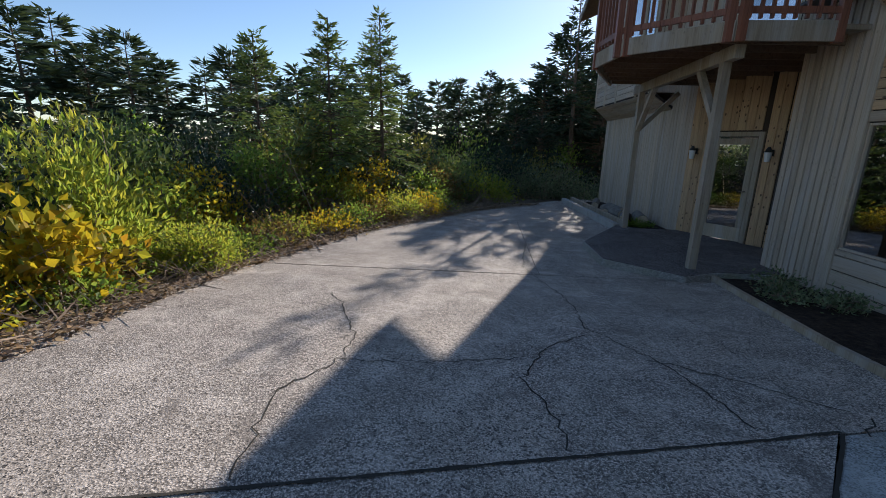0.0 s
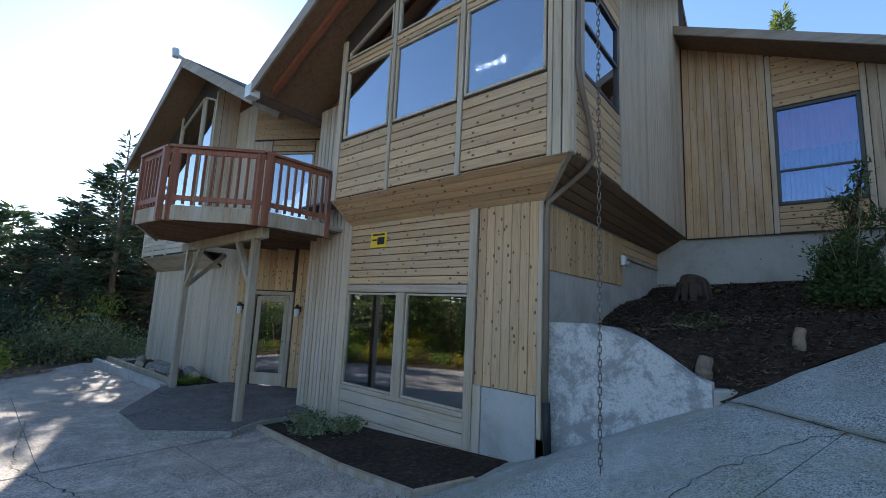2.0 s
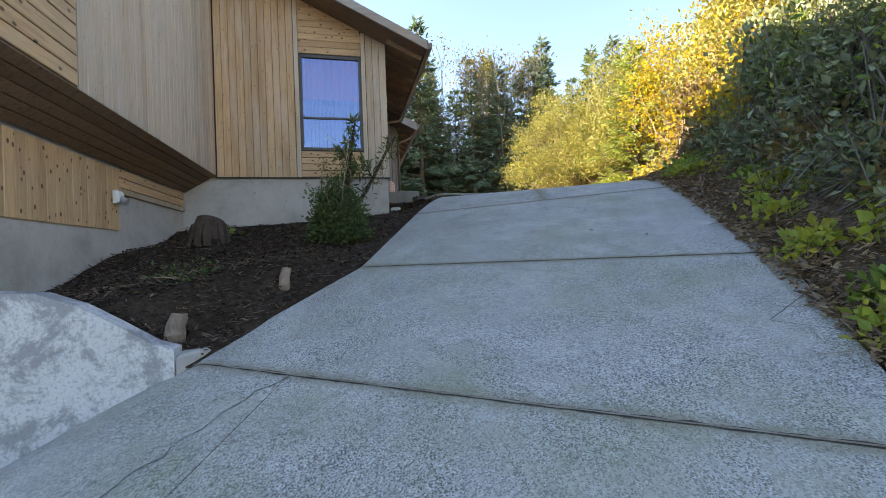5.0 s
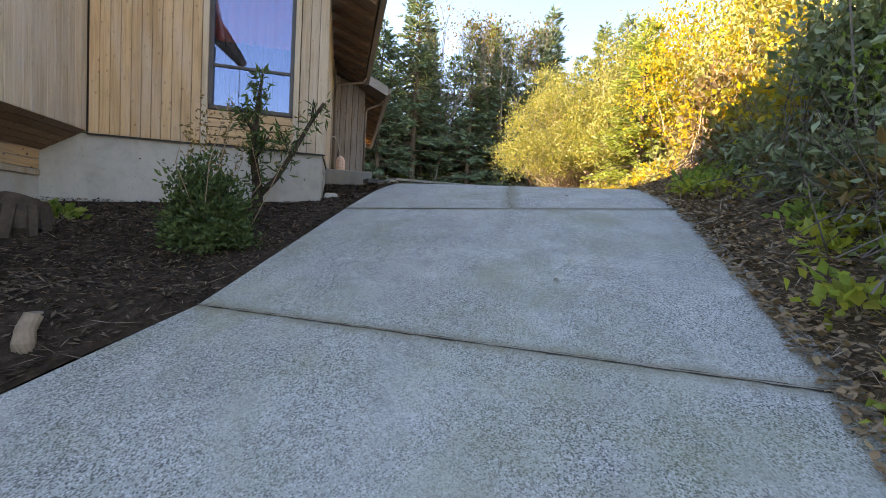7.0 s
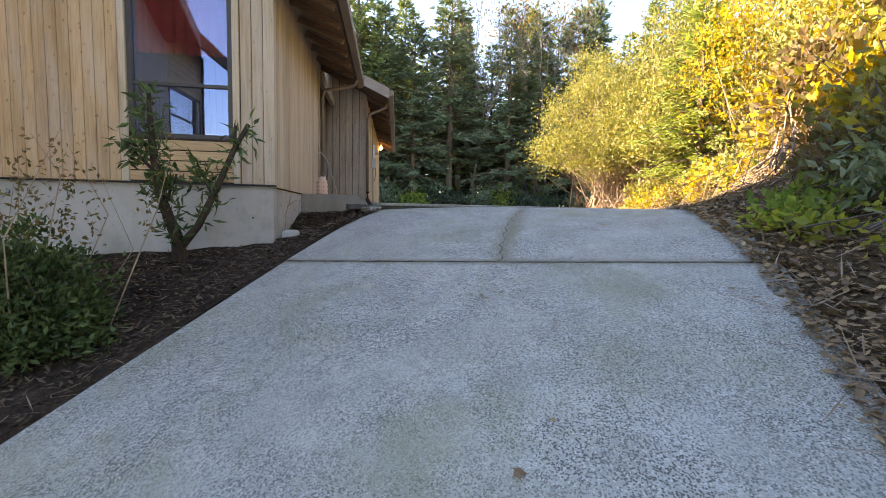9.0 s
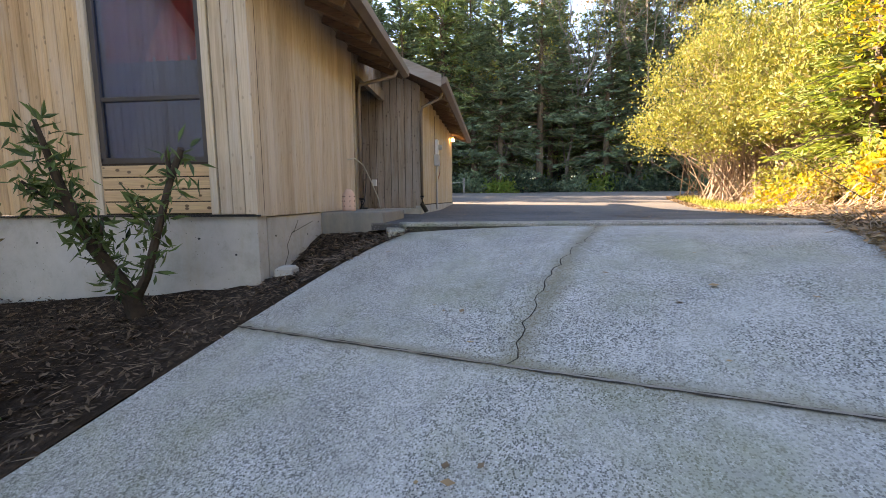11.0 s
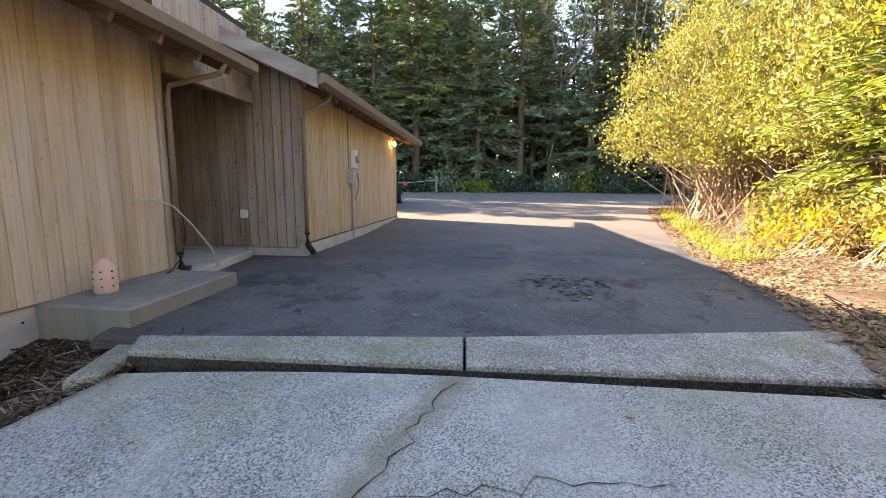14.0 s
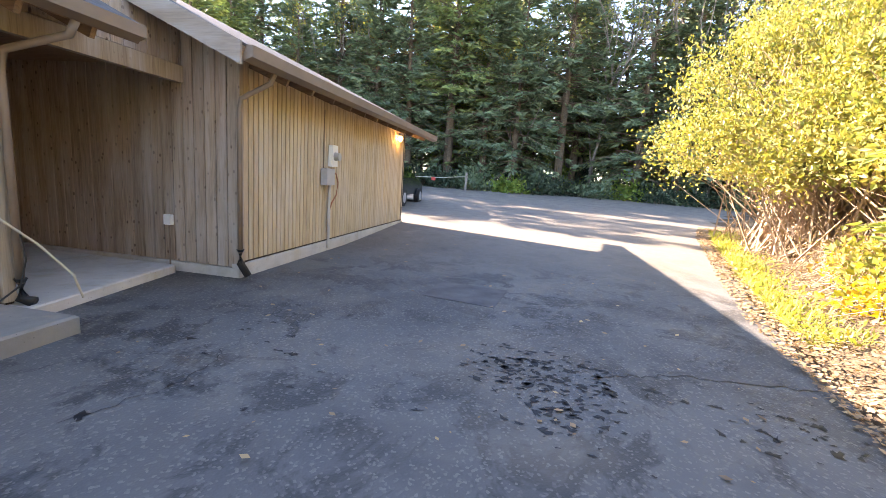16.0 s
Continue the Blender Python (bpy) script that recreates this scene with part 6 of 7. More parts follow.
def bare_tree(at, h, seed, label, leafmat=None, leaves=0, leaf=0.14, wood_mat=M_PALEBARK, group="bare trees"):
    """A thin broadleaf tree: forking limbs, few leaves."""
    rng = np.random.default_rng(seed)
    ob = thing("tree", at, label, "tree", group)
    a = np.array(at, float)
    lines, tips = [], []

    def grow(p, d, length, rad, level):
        q = p + d * length
        m = (p + q) / 2 + rng.normal(0, 0.05 * length, 3)
        lines.append(([p, m, q], [rad, rad * 0.85, rad * 0.65]))
        if level == 0:
            tips.append(q)
            return
        for _ in range(rng.integers(2, 4)):
            nd = unit(d + rng.normal(0, 0.34, 3) + (0, 0, 0.25))
            grow(q, nd, length * rng.uniform(0.55, 0.82), rad * 0.62, level - 1)

    for _ in range(3):
        d = unit(np.array([rng.normal(0, 0.16), rng.normal(0, 0.16), 1.0]))
        grow(a + (rng.normal(0, 0.3), rng.normal(0, 0.3), -0.2), d, h * 0.36, 0.007 * h, 4)
    v, f = join(*[tube(p, r, 4, False) for p, r in lines])
    part("branchwork", (v, f), wood_mat, ob)
    if leaves:
        t = np.array(tips)
        i = rng.integers(0, len(t), leaves)
        p = t[i] + rng.normal(0, 0.028 * h, (leaves, 3))
        v, q = leaf_geo(p, unit(rng.normal(size=(leaves, 3)) + (0, 0, 0.2)), leaf * rng.uniform(0.6, 1.3, leaves), 0.6, rng)
        quads("foliage", v, q, leafmat, ob)
    return ob


def scatter(name, label, category, n, pick, size, slim, mat, seed, flat=0.15, lift=0.01):
    """Loose leaves or chips lying on a surface."""
    rng = np.random.default_rng(seed)
    x, y, z = pick(rng, n)
    p = np.stack([x, y, z + lift + rng.uniform(0, 0.02, len(x))], -1)
    a = rng.uniform(0, 6.28, len(x))
    d = unit(np.stack([np.cos(a), np.sin(a), rng.normal(0, flat, len(x))], -1))
    L = size * rng.uniform(0.4, 1.4, len(x))
    s = np.stack([-np.sin(a), np.cos(a), rng.normal(0, flat, len(x))], -1)
    W = (L * slim * 0.5)[:, None]
    mid = p + d * L[:, None] * 0.5
    v = np.stack([p, mid + s * W, p + d * L[:, None], mid - s * W], 1).reshape(-1, 3)
    ob = quads(name, v, np.arange(4 * len(x)).reshape(-1, 4), mat)
    return tagged(ob, label, category, kind="stuff")


def gz(x, y):
    return float(ground_z(x, y))


# loose cover
def on_mulch(rng, n):
    x = rng.uniform(5.2, 12.3, n)
    y0 = np.interp(x, EDGE_LX, EDGE_LY)
    y1 = np.where(x < 10.55, 2.0, -2.05)
    y = y0 + (y1 - y0) * rng.uniform(0, 1, n)
    return x, y, mulch_z(x, y) + 0.015


def on_bank(rng, n):
    x = rng.uniform(1.0, 13.0, n)
    y = np.interp(x, EDGE_RX, EDGE_RY) + 0.15 - rng.exponential(0.9, n)
    return x, y, np.maximum(ground_z(x, y), np.where(y > np.interp(x, EDGE_RX, EDGE_RY), drive_z(x, y), -9)) + 0.02


def on_verge(rng, n):
    y = rng.uniform(0.5, 15, n)
    x = np.interp(y, VERGE_Y, VERGE_X) + 0.15 - rng.exponential(0.6, n)
    return x, y, np.maximum(ground_z(x, y), np.where(x > np.interp(y, VERGE_Y, VERGE_X), drive_z(x, y), -9)) + 0.02


def on_lotside(rng, n):
    x = rng.uniform(12.5, 30, n)
    y = np.interp(x, EDGE_RX, EDGE_RY) + 0.3 - rng.exponential(1.6, n)
    return x, y, np.maximum(ground_z(x, y), np.where(y > np.interp(x, EDGE_RX, EDGE_RY), lot_z(x, y), -9)) + 0.01


scatter("bark_chips", "dark bark chips and twigs covering the slope bed", "bark chips", 24000, on_mulch, 0.065, 0.3, M_CHIP, 11, 0.3)
scatter("twigs", "thin pale twigs lying on the bark bed", "twigs", 1900, on_mulch, 0.2, 0.05, M_TWIG, 12, 0.15)
scatter("leaf_litter", "brown fallen leaves under the bank shrubs", "fallen leaves", 20000, on_bank, 0.058, 0.6, M_LITTER, 13, 0.35)
scatter("twigs", "dry sticks on the bank", "twigs", 2000, on_bank, 0.32, 0.026, M_TWIG, 14, 0.3, 0.04)
scatter("leaf_litter", "brown fallen leaves along the verge", "fallen leaves", 9000, on_verge, 0.07, 0.6, M_LITTER, 15, 0.35)
scatter("twigs", "dry sticks and canes along the verge", "twigs", 2200, on_verge, 0.5, 0.022, M_TWIG, 20, 0.5, 0.05)
scatter("leaf_litter", "orange-brown fallen leaves beside the asphalt", "fallen leaves", 24000, on_lotside, 0.06, 0.6, M_LITTER, 16, 0.3)
scatter("grass", "sunlit yellow-green grass beside the asphalt", "grass", 9000, lambda r, n: (lambda x, y: (x, y, ground_z(x, y) + 0.01))(*(lambda t, o: (16.5 + t * 12, np.interp(16.5 + t * 12, EDGE_RX, EDGE_RY) - 0.15 - o))(r.uniform(0, 1, n), np.abs(r.normal(0, 0.4, n)))), 0.13, 0.12, M_GRASS, 17, 1.2)
scatter("loose_leaves", "a few dry leaves on the concrete and asphalt", "fallen leaves", 45, lambda r, n: (lambda x, y: (x, y, drive_z(x, y) + 0.002))(r.uniform(5.5, 11.4, n), r.uniform(-7.0, -3.2, n)), 0.055, 0.6, M_LITTER, 18, 0.1)
scatter("loose_leaves", "a few dry leaves on the asphalt", "fallen leaves", 160, lambda r, n: (lambda x, y: (x, y, lot_z(x, y) + 0.002))(r.uniform(12.8, 24, n), r.uniform(-9.5, -3.4, n)), 0.06, 0.6, M_LITTER, 19, 0.1)

# stumps, stones and shrubs of the slope bed
for x, y, rad, hh, nm, lab in [(8.42, 0.95, 0.22, 0.34, "tree_stump", "dark rotten tree stump in the bark bed"), (6.22, -0.42, 0.055, 0.22, "branch_stub", "pale sawn branch stub in the bark bed"), (5.42, 0.37, 0.075, 0.20, "branch_stub", "pale sawn branch stub at the wall's end")]:
    z = float(mulch_z(x, y))
    st = thing(nm, (x, y, z), lab, "stump")
    rr = np.random.default_rng(int(x * 10))
    pts = [(x, y, z - 0.15), (x, y, z + 0.05), (x + 0.02, y, z + hh * 0.6), (x + 0.03 + hh * 0.15, y - 0.02, z + hh)]
    part("trunk", tube(pts, [rad * 1.35, rad * 1.12, rad, rad * 0.96], 12), M_DARKBARK if rad > 0.2 else M_STUB, st)
    part("cut", tube([(pts[3][0], pts[3][1], z + hh), (pts[3][0], pts[3][1], z + hh + 0.012)], rad * 0.85, 12), M_STUB, st, "sawn top")
    if rad > 0.2:
        for i in range(11):
            a = i * 0.571 + rr.uniform(-0.1, 0.1)
            ca, sa = math.cos(a), math.sin(a)
            top = hh * rr.uniform(0.75, 1.12)
            part("bark_ridge", bar((x + 0.3 * ca, y + 0.3 * sa, z - 0.05), (x + 0.05 + 0.215 * ca, y + 0.215 * sa, z + top), rr.uniform(0.06, 0.11), 0.05, (ca, sa, 0), 0.012), M_DARKBARK, st)
rk = thing("rock", (10.9, -2.2, 2.86), "small pale stone against the foundation", "rock")
part("stone", prism([(10.78, -2.3, 2.82), (11.0, -2.28, 2.82), (11.02, -2.1, 2.82), (10.8, -2.08, 2.82)], (0.1, 0, 1), 0.13, 0.03), M_CONC, rk)

shrub("shrub", "small-leaved evergreen shrub with loose upright shoots", "shrub", (8.05, -0.98, float(mulch_z(8.05, -0.98))), 0.43, 0.43, 1.3, 440, 34, 0.06, 0.5, M_EVERGREEN, M_BARK, 21, spread=0.07, low=0.06, stem=0.006)
shoots = thing("shrub", (8.05, -0.95, float(mulch_z(8.05, -0.95))), "tall thin shoots rising from the evergreen shrub", "shrub")
r_ = np.random.default_rng(3)
b_ = np.array([8.05, -0.95, float(mulch_z(8.05, -0.95))]) + r_.normal(0, 0.12, (9, 3)) * (1, 1, 0)
e_ = b_ + np.stack([r_.normal(0, 0.22, 9), r_.normal(0, 0.22, 9), r_.uniform(1.2, 1.75, 9)], -1)
quads("branchwork", *stems_geo(b_, e_, np.full(9, 0.008), r_), M_TWIG, shoots)
k_ = r_.integers(0, 9, 420)
t_ = r_.uniform(0.55, 1.0, 420)
p_ = b_[k_] + (e_ - b_)[k_] * t_[:, None] + r_.normal(0, 0.035, (420, 3))
quads("foliage", *leaf_geo(p_, unit(r_.normal(size=(420, 3)) + (0, 0, 0.4)), np.full(420, 0.05), 0.45, r_), M_BROWNLEAF, shoots)


def pruned_shrub():
    z = float(mulch_z(9.95, -1.12))
    ob = thing("pruned_shrub", (9.95, -1.12, z), "hard-pruned shrub with thick crooked stems and narrow leaves", "shrub")
    L = [[(9.95, -1.12, z - 0.1), (9.80, -1.16, z + 0.28), (9.5, -1.14, z + 0.75), (9.2, -1.22, z + 1.25), (8.97, -1.32, z + 1.72)], [(9.85, -1.15, z + 0.18), (9.72, -1.42, z + 0.45), (9.6, -1.66, z + 0.85), (9.5, -1.9, z + 1.3), (9.44, -2.07, z + 1.56)],
         [(9.5, -1.9, z + 1.3), (9.46, -1.93, z + 1.55)], [(9.55, -1.14, z + 0.65), (9.4, -1.35, z + 1.0)], [(9.35, -1.18, z + 1.0), (9.1, -1.0, z + 1.3)], [(9.62, -1.62, z + 0.8), (9.65, -1.45, z + 1.15)]]
    R = [[0.10, 0.07, 0.05, 0.035, 0.015], [0.055, 0.04, 0.034, 0.028, 0.024], [0.02, 0.016], [0.02, 0.01], [0.02, 0.01], [0.02, 0.01]]
    part("trunk", join(*[tube(p, r, 8) for p, r in zip(L, R)]), M_DARKBARK, ob)
    rng = np.random.default_rng(8)
    pts = []
    for line, n in ((L[0], 300), (L[3], 50), (L[4], 80), (L[5], 70), (L[1], 120)):
        q = np.array(line)
        s = rng.uniform(0.25, 1, n) * (len(q) - 1)
        i = np.minimum(s.astype(int), len(q) - 2)
        pts.append(q[i] + (q[i + 1] - q[i]) * (s - i)[:, None] + rng.normal(0, 0.065, (n, 3)))
    p = np.concatenate(pts)
    d = unit(rng.normal(size=p.shape) + (0, 0, 0.15))
    quads("foliage", *leaf_geo(p, d, 0.155 * rng.uniform(0.6, 1.2, len(p)), 0.25, rng), M_EVERGREEN, ob)


pruned_shrub()
shrub("plant", "low broad-leaved plant in the bark bed", "plant", (9.3, 1.05, float(mulch_z(9.3, 1.05))), 0.22, 0.22, 0.16, 16, 4, 0.15, 0.7, M_GREEN, M_TWIG, 23, low=0.3, spread=0.05)
shrub("plant", "low weeds in the bark bed", "plant", (6.2, 0.55, float(mulch_z(6.2, 0.55))), 0.4, 0.4, 0.12, 34, 7, 0.05, 0.5, M_EVERGREEN, M_TWIG, 24, low=0.2, spread=0.06)
for i, (x, y) in enumerate([(4.5, 6.1), (4.2, 5.5), (4.6, 5.2)]):
    shrub("plant", "low dark ground-cover plant in the soil bed", "plant", (x, y, float(lower_z(x, y)) + 0.03), 0.34, 0.34, 0.26, 70, 9, 0.06, 0.5, M_DARK, M_TWIG, 30 + i, "bed plants", spread=0.06)
shrub("grass_tuft", "short green grass tuft beside the porch", "grass", (4.3, 10.95, -0.26), 0.45, 0.3, 0.18, 120, 6, 0.14, 0.08, M_GREEN, M_GREEN, 35, spread=0.03)

# bank shrubs along the ramp, in the house's shade; taller sunlit ones behind
def edge_y(x):
    return float(np.interp(x, EDGE_RX, EDGE_RY))


def vine_tangle(x, y, rx, h, n, seed):
    """Dead stems and vines arching over the bank."""
    rng = np.random.default_rng(seed)
    z = gz(x, y)
    ob = thing("dead_vines", (x, y, z), "tangle of grey leafless vines and dry stems on the bank", "vines", "bank vines")
    b = np.array([x, y, z - 0.05]) + rng.normal(size=(n, 3)) * (rx, rx * 0.6, 0.0)
    e = b + np.stack([rng.normal(0, 0.26, n), rng.normal(0.05, 0.22, n), rng.uniform(0.05, 1.0, n) ** 1.3 * h], -1)
    quads("branchwork", *stems_geo(b, e, rng.uniform(0.003, 0.009, n), rng, 3, 1.1), M_VINE, ob)


r_ = np.random.default_rng(40)
for i in range(12):
    x = 1.2 + i * 0.52
    y = edge_y(x) - 1.95 - r_.uniform(0, 0.5)
    shrub("bank_shrub", ("dense dark-green shrub with bare lower stems", "dark green bramble thicket with broad leaves", "dense evergreen shrub on the bank")[i % 3], "shrub", (x, y, gz(x, y)), 1.05, 0.95, r_.uniform(2.2, 3.0), 240, 15, (0.09, 0.12, 0.08)[i % 3], (0.5, 0.6, 0.45)[i % 3], (M_DARK, M_GREEN, M_DARK, M_DARK)[i % 4], M_VINE, 50 + i, "bank shrubs", spread=0.15, low=0.16, stem=0.011, base=0.4, lumps=11)
for i in range(14):
    x = 1.7 + i * 0.5
    y = edge_y(x) - 1.15 - r_.uniform(0, 0.3)
    shrub("bank_shrub", "low dark evergreen shrub with tangled vines and dry stems", "shrub", (x, y, gz(x, y)), 0.65, 0.55, r_.uniform(0.7, 1.2), 90, 12, (0.08, 0.11)[i % 2], 0.5, (M_DARK, M_BROWNLEAF, M_DARK)[i % 3], M_VINE, 660 + i, "low bank shrubs", spread=0.12, low=0.1, stem=0.007, base=0.6)
for i in range(17):
    x = 1.3 + i * 0.52
    vine_tangle(x, edge_y(x) - 1.0 - r_.uniform(0, 0.7), 0.45, 1.2 if x < 7.5 else 0.5, 40, 900 + i)
for i in range(14):
    x = 1.5 + i * 0.72
    y = edge_y(x) - 3.3 - r_.uniform(0, 1.0)
    shrub("bank_shrub", "tall yellow-leaved autumn shrub behind the bank", "shrub", (x, y, gz(x, y)), 1.7, 1.5, r_.uniform(4.8, 6.4) + max(0, x - 7.5) * 0.35, 300, 24, 0.105, 0.65, (M_YLEAF, M_LIME, M_BROWNLEAF, M_LIME)[i % 4], M_TWIG, 80 + i, "tall bank shrubs", spread=0.2, low=0.12, base=0.3, lumps=16)
for i in range(7):
    x = 7.1 + i * 0.8
    y = edge_y(x) - 1.75 - r_.uniform(0, 0.4)
    shrub("bramble", "sunlit yellow bramble at the head of the ramp", "shrub", (x, y, gz(x, y)), 0.9, 0.75, r_.uniform(1.0, 2.0), 150, 13, 0.12, 0.75, (M_YLEAF, M_LIME, M_YLEAF, M_BROWNLEAF)[i % 4], M_TWIG, 72 + i, "ramp brambles", spread=0.15, base=0.5, lumps=9)
for i in range(46):
    x = 1.5 + r_.uniform(0, 6.8)
    y = edge_y(x) - r_.uniform(0.1, 1.2)
    shrub("plant", "low yellow-green sprout at the ramp's edge", "plant", (x, y, gz(x, y)), 0.22, 0.22, r_.uniform(0.15, 0.38), 20, 5, (0.11, 0.10, 0.08)[i % 3], 0.65, (M_BRIGHT, M_GREEN, M_BRIGHT)[i % 3], M_TWIG, 110 + i, "edge plants", spread=0.06)

# sunlit thicket beside the yard
for i, (x, y, rx, hh, mt, nc, pc, lf) in enumerate([(24.2, -15.5, 5.3, 9.0, M_LIME, 850, 92, 0.115), (20.2, -16.4, 4.6, 9.6, M_LIME, 560, 60, 0.135), (28.2, -18.6, 3.6, 7.5, M_LIME, 300, 30, 0.18), (15.6, -15.2, 3.2, 8.4, M_YLEAF, 380, 34, 0.14), (12.6, -14.2, 2.6, 7.6, M_LIME, 330, 34, 0.14), (10.0, -14.0, 2.6, 7.6, M_BROWNLEAF, 260, 30, 0.15)]):
    shrub("broadleaf_tree", ("rounded yellow-green autumn tree with many thin stems", "billowing golden autumn tree on thin dry stems")[i % 2], "tree", (x, y, gz(x, y)), rx, rx, hh, nc, pc, lf, 0.6, mt, M_TWIG, 140 + i, "yard thicket", spread=0.30, low=0.22, base=0.2, stem=0.022, lumps=30)
for i, (x, y, hh) in enumerate([(17.4, -13.6, 7.0), (18.6, -14.6, 8.0)]):
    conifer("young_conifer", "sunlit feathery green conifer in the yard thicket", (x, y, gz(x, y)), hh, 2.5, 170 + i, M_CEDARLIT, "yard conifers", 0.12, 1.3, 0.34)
for i in range(10):
    x = 12.2 + i * 0.95
    y = edge_y(x) - 2.0 - r_.uniform(0, 0.8)
    shrub("bramble", "sunlit yellow bramble with dry stems", "shrub", (x, y, gz(x, y)), 0.9, 0.75, r_.uniform(0.7, 1.7), 120, 10, 0.12, 0.7, (M_YLEAF, M_LIME, M_BROWNLEAF)[i % 3], M_TWIG, 160 + i, "yard brambles", spread=0.16, stem=0.01, base=0.5, lumps=8)
for i in range(15):
    x = 14.6 + i * 0.85
    y = edge_y(x) - 2.3 - r_.uniform(0, 0.7)
    shrub("dry_bush", "tangle of dry straw-coloured stems", "shrub", (x, y, gz(x, y)), 0.9, 0.8, r_.uniform(1.5, 2.6), 110, 2, 0.09, 0.4, M_BROWNLEAF, M_TWIG, 180 + i, "dry stems", stem=0.010, base=0.6)

# forest beyond the yard
r_ = np.random.default_rng(60)
LOT_FAR = float(lot_z(46, 0))
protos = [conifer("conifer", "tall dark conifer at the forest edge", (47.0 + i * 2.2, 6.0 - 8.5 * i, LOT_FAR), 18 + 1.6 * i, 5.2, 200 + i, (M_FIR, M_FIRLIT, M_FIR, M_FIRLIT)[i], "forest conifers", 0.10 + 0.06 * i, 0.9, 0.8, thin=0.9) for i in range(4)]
for i in range(36):
    row = i % 2
    x = 47.5 + row * 6.0 + r_.uniform(-1.8, 1.8)
    y = 28 - (i // 2) * 3.5 + r_.uniform(-1.6, 1.6)
    s = r_.uniform(0.86, 1.12) * (0.9 if y < -26 else 1.0)
    copy_thing(protos[i % 4], pose(x + max(0, -y - 12) * -0.25, y, LOT_FAR - 0.1, 0, 0, r_.uniform(0, 360)) @ Matrix.Diagonal((s, s, s, 1)))
copy_thing(protos[3], pose(46.6, -0.4, LOT_FAR - 0.1, 0, 0, 15) @ Matrix.Diagonal((1.1, 1.1, 1.15, 1)))
for i, (x, y, s) in enumerate([(34.5, 17.0, 0.8), (37.0, 15.4, 0.8), (40.0, 17.8, 0.8), (43.0, 17.0, 0.78), (37.5, 21.0, 0.85), (45.0, 21.0, 0.9)]):
    copy_thing(protos[i % 4], pose(x, y, float(lot_z(x, 0)) - 0.5, 0, 0, 57 * i) @ Matrix.Diagonal((s, s, s, 1)))
for i in range(8):
    copy_thing(protos[i % 2], pose(62 + r_.uniform(-2, 2) - max(0, 4.3 * i - 24) * 0.6, 30 - i * 8.6, LOT_FAR - 0.2, 0, 0, 40 * i) @ Matrix.Diagonal((1.6, 1.6, 1.1, 1)))
for i in range(7):
    x, y = 53.0 + r_.uniform(-2, 3) - max(0, i - 5) * 3, 14 - i * 6.4 + r_.uniform(-1, 1)
    shrub("broad_tree", "tall rounded evergreen tree in the forest edge", "tree", (x, y, LOT_FAR), 4.2, 4.0, r_.uniform(10, 15), 300, 18, 0.55, 0.4, (M_FIR, M_FIRLIT, M_GREEN)[i % 3], M_PALEBARK, 700 + i, "forest broad trees", spread=0.7, low=0.2, base=0.1, stem=0.04, lumps=12)
for i, (y, hh, mt, n) in enumerate([(10, 14, M_LIME, 900), (2, 13, M_BROWNLEAF, 700), (-6, 12, M_LIME, 800), (-12.5, 17, M_LIME, 700), (-18.2, 21, M_BROWNLEAF, 1800), (-20.5, 19, M_BROWNLEAF, 1200), (-24, 12, M_LIME, 500)]):
    bare_tree((48.0 + r_.uniform(0, 2) - max(0, -y - 16) * 0.25, y, LOT_FAR), hh, 300 + i, "slender pale-barked tree with few leaves at the forest edge", mt, n, 0.26, M_PALEBARK, "forest edge trees")
for i in range(44):
    y = 22 - (i % 22) * 2.3 + r_.uniform(-0.6, 0.6)
    x = 44.9 + (i // 22) * 6 + r_.uniform(-0.6, 1.8) - max(0, -y - 14) * 0.35
    # M_FIRDARK puts the shade low in the forest into the leaves
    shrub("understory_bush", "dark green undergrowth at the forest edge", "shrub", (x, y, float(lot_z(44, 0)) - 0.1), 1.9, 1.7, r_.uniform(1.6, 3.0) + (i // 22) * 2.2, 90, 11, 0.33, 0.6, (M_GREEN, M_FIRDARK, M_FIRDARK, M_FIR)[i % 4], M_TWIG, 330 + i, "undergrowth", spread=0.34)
fp = thing("fence_post", (43.0, -2.6, float(lot_z(43, 0))), "grey wooden post with a slack rope at the yard's far edge", "post")
part("post", bar((43.0, -2.6, 4.1), (43.0, -2.6, 5.5), 0.16, 0.16, (1, 0, 0), 0.01), M_PALEBARK, fp)
part("rope", tube([(43.0, -2.6, 5.2), (42.8, -0.8, 5.0), (42.6, 1.2, 4.95)], 0.025, 5), M_STRAW, fp)
part("flag", prism([(42.72, -0.3, 4.75), (42.72, 0.0, 4.75), (42.72, 0.0, 5.0), (42.72, -0.3, 5.0)], (-1, 0, 0), 0.02), M_RED, fp)

# thicket beyond the lower drive's verge
r_ = np.random.default_rng(70)


def verge_x(y):
    return float(np.interp(y, VERGE_Y, VERGE_X))


shrub("shrub", "tall green shrub with lance-shaped leaves", "shrub", (-5.2, 5.5, gz(-5.2, 5.5)), 1.0, 0.9, 2.5, 320, 16, 0.14, 0.32, M_BRIGHT, M_TWIG, 400, spread=0.14, upright=0.9)
shrub("shrub", "tall green shrub with lance-shaped leaves", "shrub", (-6.7, 6.9, gz(-6.7, 6.9)), 1.3, 1.2, 3.0, 320, 14, 0.16, 0.32, M_BRIGHT, M_TWIG, 401, spread=0.16, upright=0.9)
shrub("bush", "round bright green bush at the pavement's edge", "shrub", (-3.95, 6.0, gz(-3.95, 6.0)), 0.75, 0.75, 0.95, 280, 22, 0.06, 0.5, M_BRIGHT, M_TWIG, 402, spread=0.10, low=0.05)
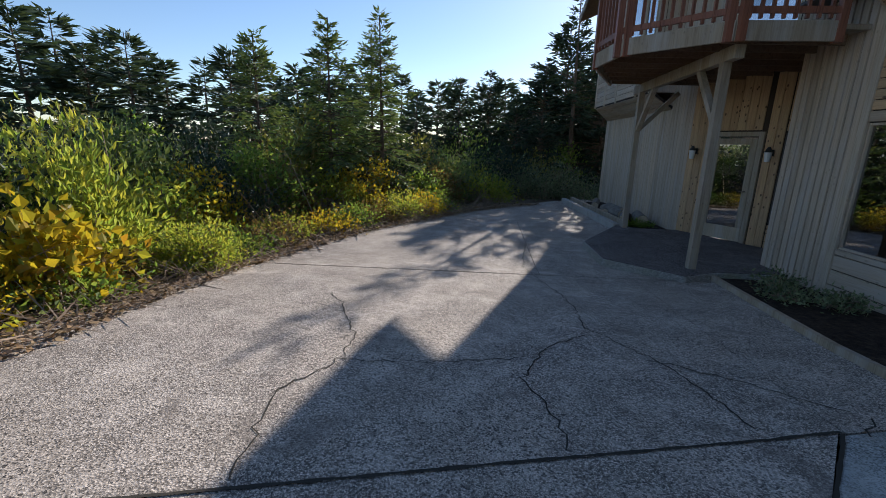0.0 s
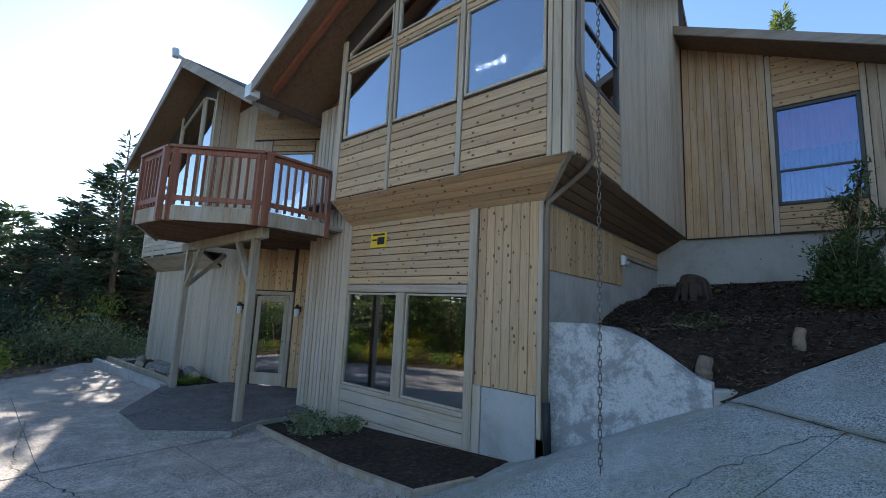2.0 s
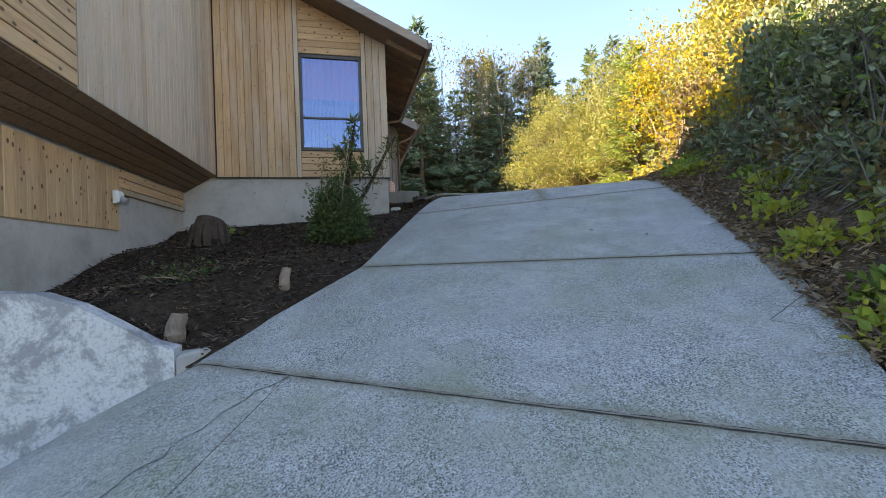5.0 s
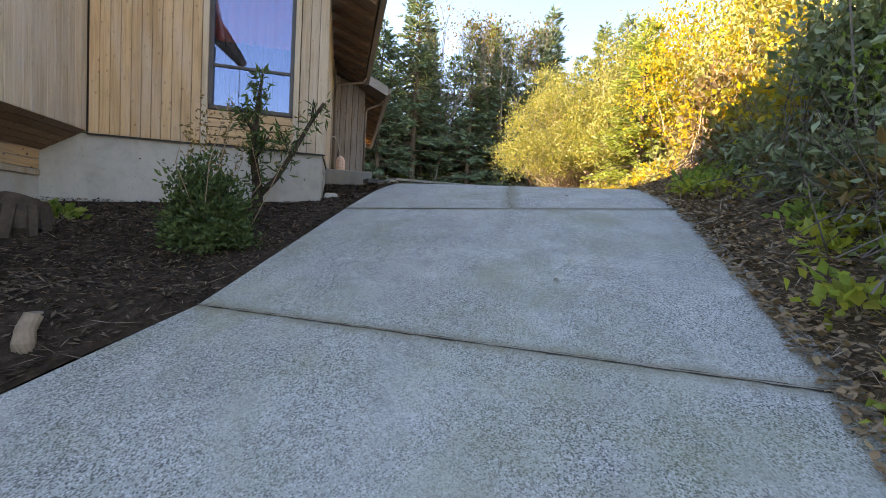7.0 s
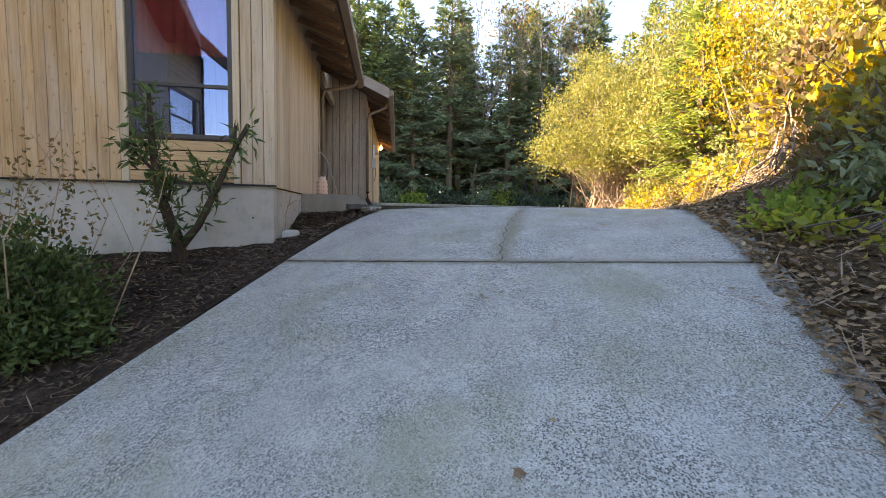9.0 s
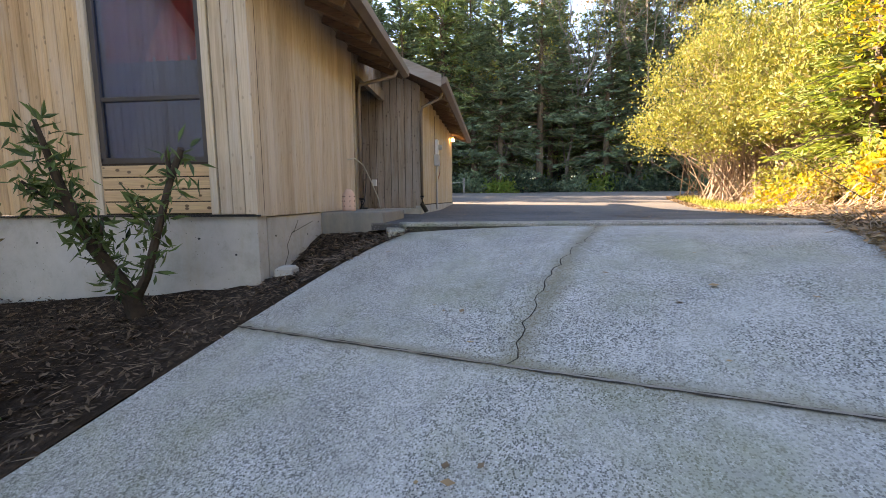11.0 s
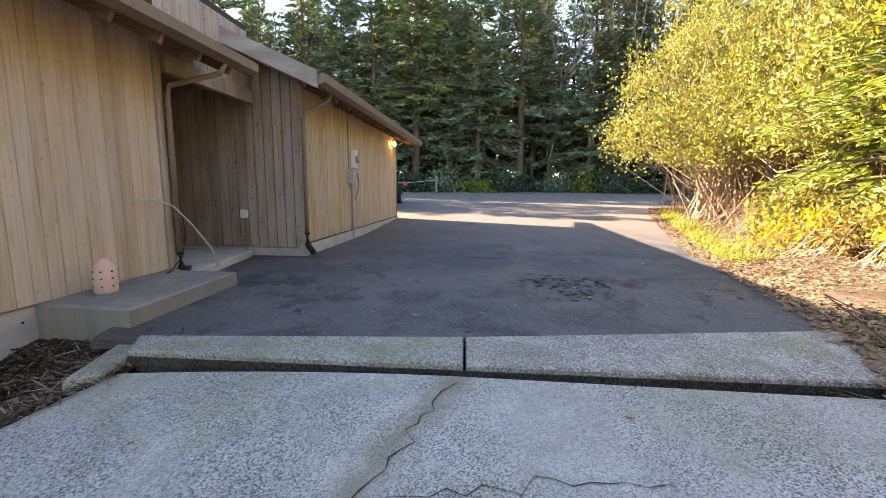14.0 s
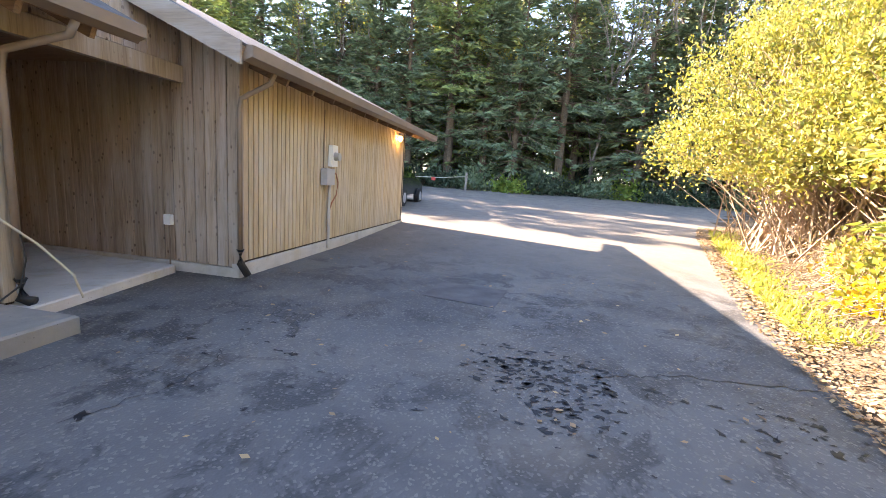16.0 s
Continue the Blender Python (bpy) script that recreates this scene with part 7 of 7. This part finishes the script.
shrub("bramble", "yellow-leaved bramble with dry canes", "shrub", (-4.6, 4.3, gz(-4.6, 4.3)), 0.75, 0.6, 1.5, 130, 9, 0.14, 0.8, M_YLEAF, M_TWIG, 403, spread=0.16, base=0.5)
for i in range(16):
    y = 2.0 + i * 0.72
    x = verge_x(y) - 0.75 - r_.uniform(0, 0.5)
    if abs(y - 6.0) < 0.5:
        continue
    mt = (M_BROWNLEAF, M_BRIGHT, M_YLEAF, M_GREEN)[i % 4]
    shrub("bramble", "low thicket of brambles and dry stems at the verge", "shrub", (x, y, gz(x, y)), 0.75, 0.7, r_.uniform(0.5, 1.1), 150, 9, 0.075, 0.55, mt, M_TWIG, 410 + i, "verge brambles", spread=0.13, base=0.5, stem=0.008)
for i in range(16):
    y = 3.0 + i * 0.85
    x = verge_x(y) - 2.4 - r_.uniform(0, 1.4)
    mt = (M_BRIGHT, M_YLEAF, M_FIRDARK, M_GREEN, M_BROWNLEAF)[i % 5]
    shrub("thicket", "mixed autumn thicket of green, yellow and russet leaves", "shrub", (x, y, gz(x, y)), 1.2, 1.1, r_.uniform(1.2, 1.9), 190, 14, 0.10, 0.6, mt, M_TWIG, 430 + i, "verge thicket", spread=0.17, base=0.4, lumps=9)
for i in range(22):
    y = 6.0 + (i % 11) * 1.5
    x = verge_x(y) - 4.6 - (i // 11) * 3.2 - r_.uniform(0, 1.2)
    # the M_FIRDARK bushes paint the deep shade behind the front row
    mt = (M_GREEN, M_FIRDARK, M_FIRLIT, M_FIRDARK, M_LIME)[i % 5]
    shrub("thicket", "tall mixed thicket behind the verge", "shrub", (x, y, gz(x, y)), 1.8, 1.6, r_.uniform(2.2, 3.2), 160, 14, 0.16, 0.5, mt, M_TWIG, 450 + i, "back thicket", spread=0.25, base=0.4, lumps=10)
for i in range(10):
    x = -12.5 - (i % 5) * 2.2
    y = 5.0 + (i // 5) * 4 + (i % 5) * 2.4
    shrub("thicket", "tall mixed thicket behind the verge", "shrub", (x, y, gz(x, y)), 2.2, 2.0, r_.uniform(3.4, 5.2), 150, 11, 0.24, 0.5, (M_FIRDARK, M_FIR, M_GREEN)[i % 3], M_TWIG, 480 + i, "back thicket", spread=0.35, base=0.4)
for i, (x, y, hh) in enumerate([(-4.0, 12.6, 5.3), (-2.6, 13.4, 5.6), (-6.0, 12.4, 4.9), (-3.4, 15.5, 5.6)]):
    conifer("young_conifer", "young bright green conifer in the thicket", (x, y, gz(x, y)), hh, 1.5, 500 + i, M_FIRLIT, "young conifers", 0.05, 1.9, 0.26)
# conifers at the end of the house and across the drive's end, backlight painted as dark needles
dark = [conifer("conifer", "large conifer beyond the house, needles coloured dark for backlight", (6.6, 22.5, -0.9), 7.9, 3.8, 520, M_FIRDARK, "house conifers", 0.02, 2.0, 0.42), conifer("conifer", "large conifer beyond the house, needles coloured dark for backlight", (3.7, 23.0, -1.0), 6.6, 3.6, 521, M_FIRDARK, "house conifers", 0.02, 2.0, 0.42)]
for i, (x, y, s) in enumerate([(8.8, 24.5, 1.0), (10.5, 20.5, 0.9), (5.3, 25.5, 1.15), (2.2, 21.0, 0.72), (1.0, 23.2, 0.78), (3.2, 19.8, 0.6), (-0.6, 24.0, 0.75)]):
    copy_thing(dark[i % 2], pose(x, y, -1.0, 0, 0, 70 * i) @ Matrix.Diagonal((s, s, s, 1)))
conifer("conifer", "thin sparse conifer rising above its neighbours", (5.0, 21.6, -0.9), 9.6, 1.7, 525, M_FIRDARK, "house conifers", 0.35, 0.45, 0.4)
for i in range(9):
    x, y = 1.2 + i * 0.9, 16.2 + abs(i - 4) * 0.25 + r_.uniform(0, 1.4)
    shrub("shade_bush", "dark bush in the shade at the end of the drive", "shrub", (x, y + (0.6 if x > 3.5 else 0), gz(x, y)), 1.2, 1.1, r_.uniform(1.3, 2.4), 200, 14, 0.10, 0.5, M_DARK, M_TWIG, 540 + i, "shade bushes", spread=0.18)
# distant ridge of firs
far = [conifer("conifer", "distant fir on the ridge", (-20 - 7 * i, 58 + 3 * i, -4.0), 14.0, 4.8, 560 + i, M_FIRFAR, "distant firs", 0.02, 0.75, 1.05, thin=0.95) for i in range(3)]
for i in range(46):
    ring = i // 23
    deg = 64 + (i % 23) * 4.3 + r_.uniform(-1.3, 1.3) + ring * 1.7
    dist = 50 + ring * 15 + r_.uniform(-5, 7)
    rise = np.interp(deg, [80, 92, 100, 106, 116, 122], [0.15, 0.135, 0.14, 0.165, 0.165, 0.19])
    s = (dist * rise + 6.1) / 14.0 * r_.uniform(0.82, 1.06)
    a = radians(deg)
    copy_thing(far[i % 3], pose(dist * math.cos(a), dist * math.sin(a), -4.5, 0, 0, r_.uniform(0, 360)) @ Matrix.Diagonal((s * 1.35, s * 1.35, s, 1)))
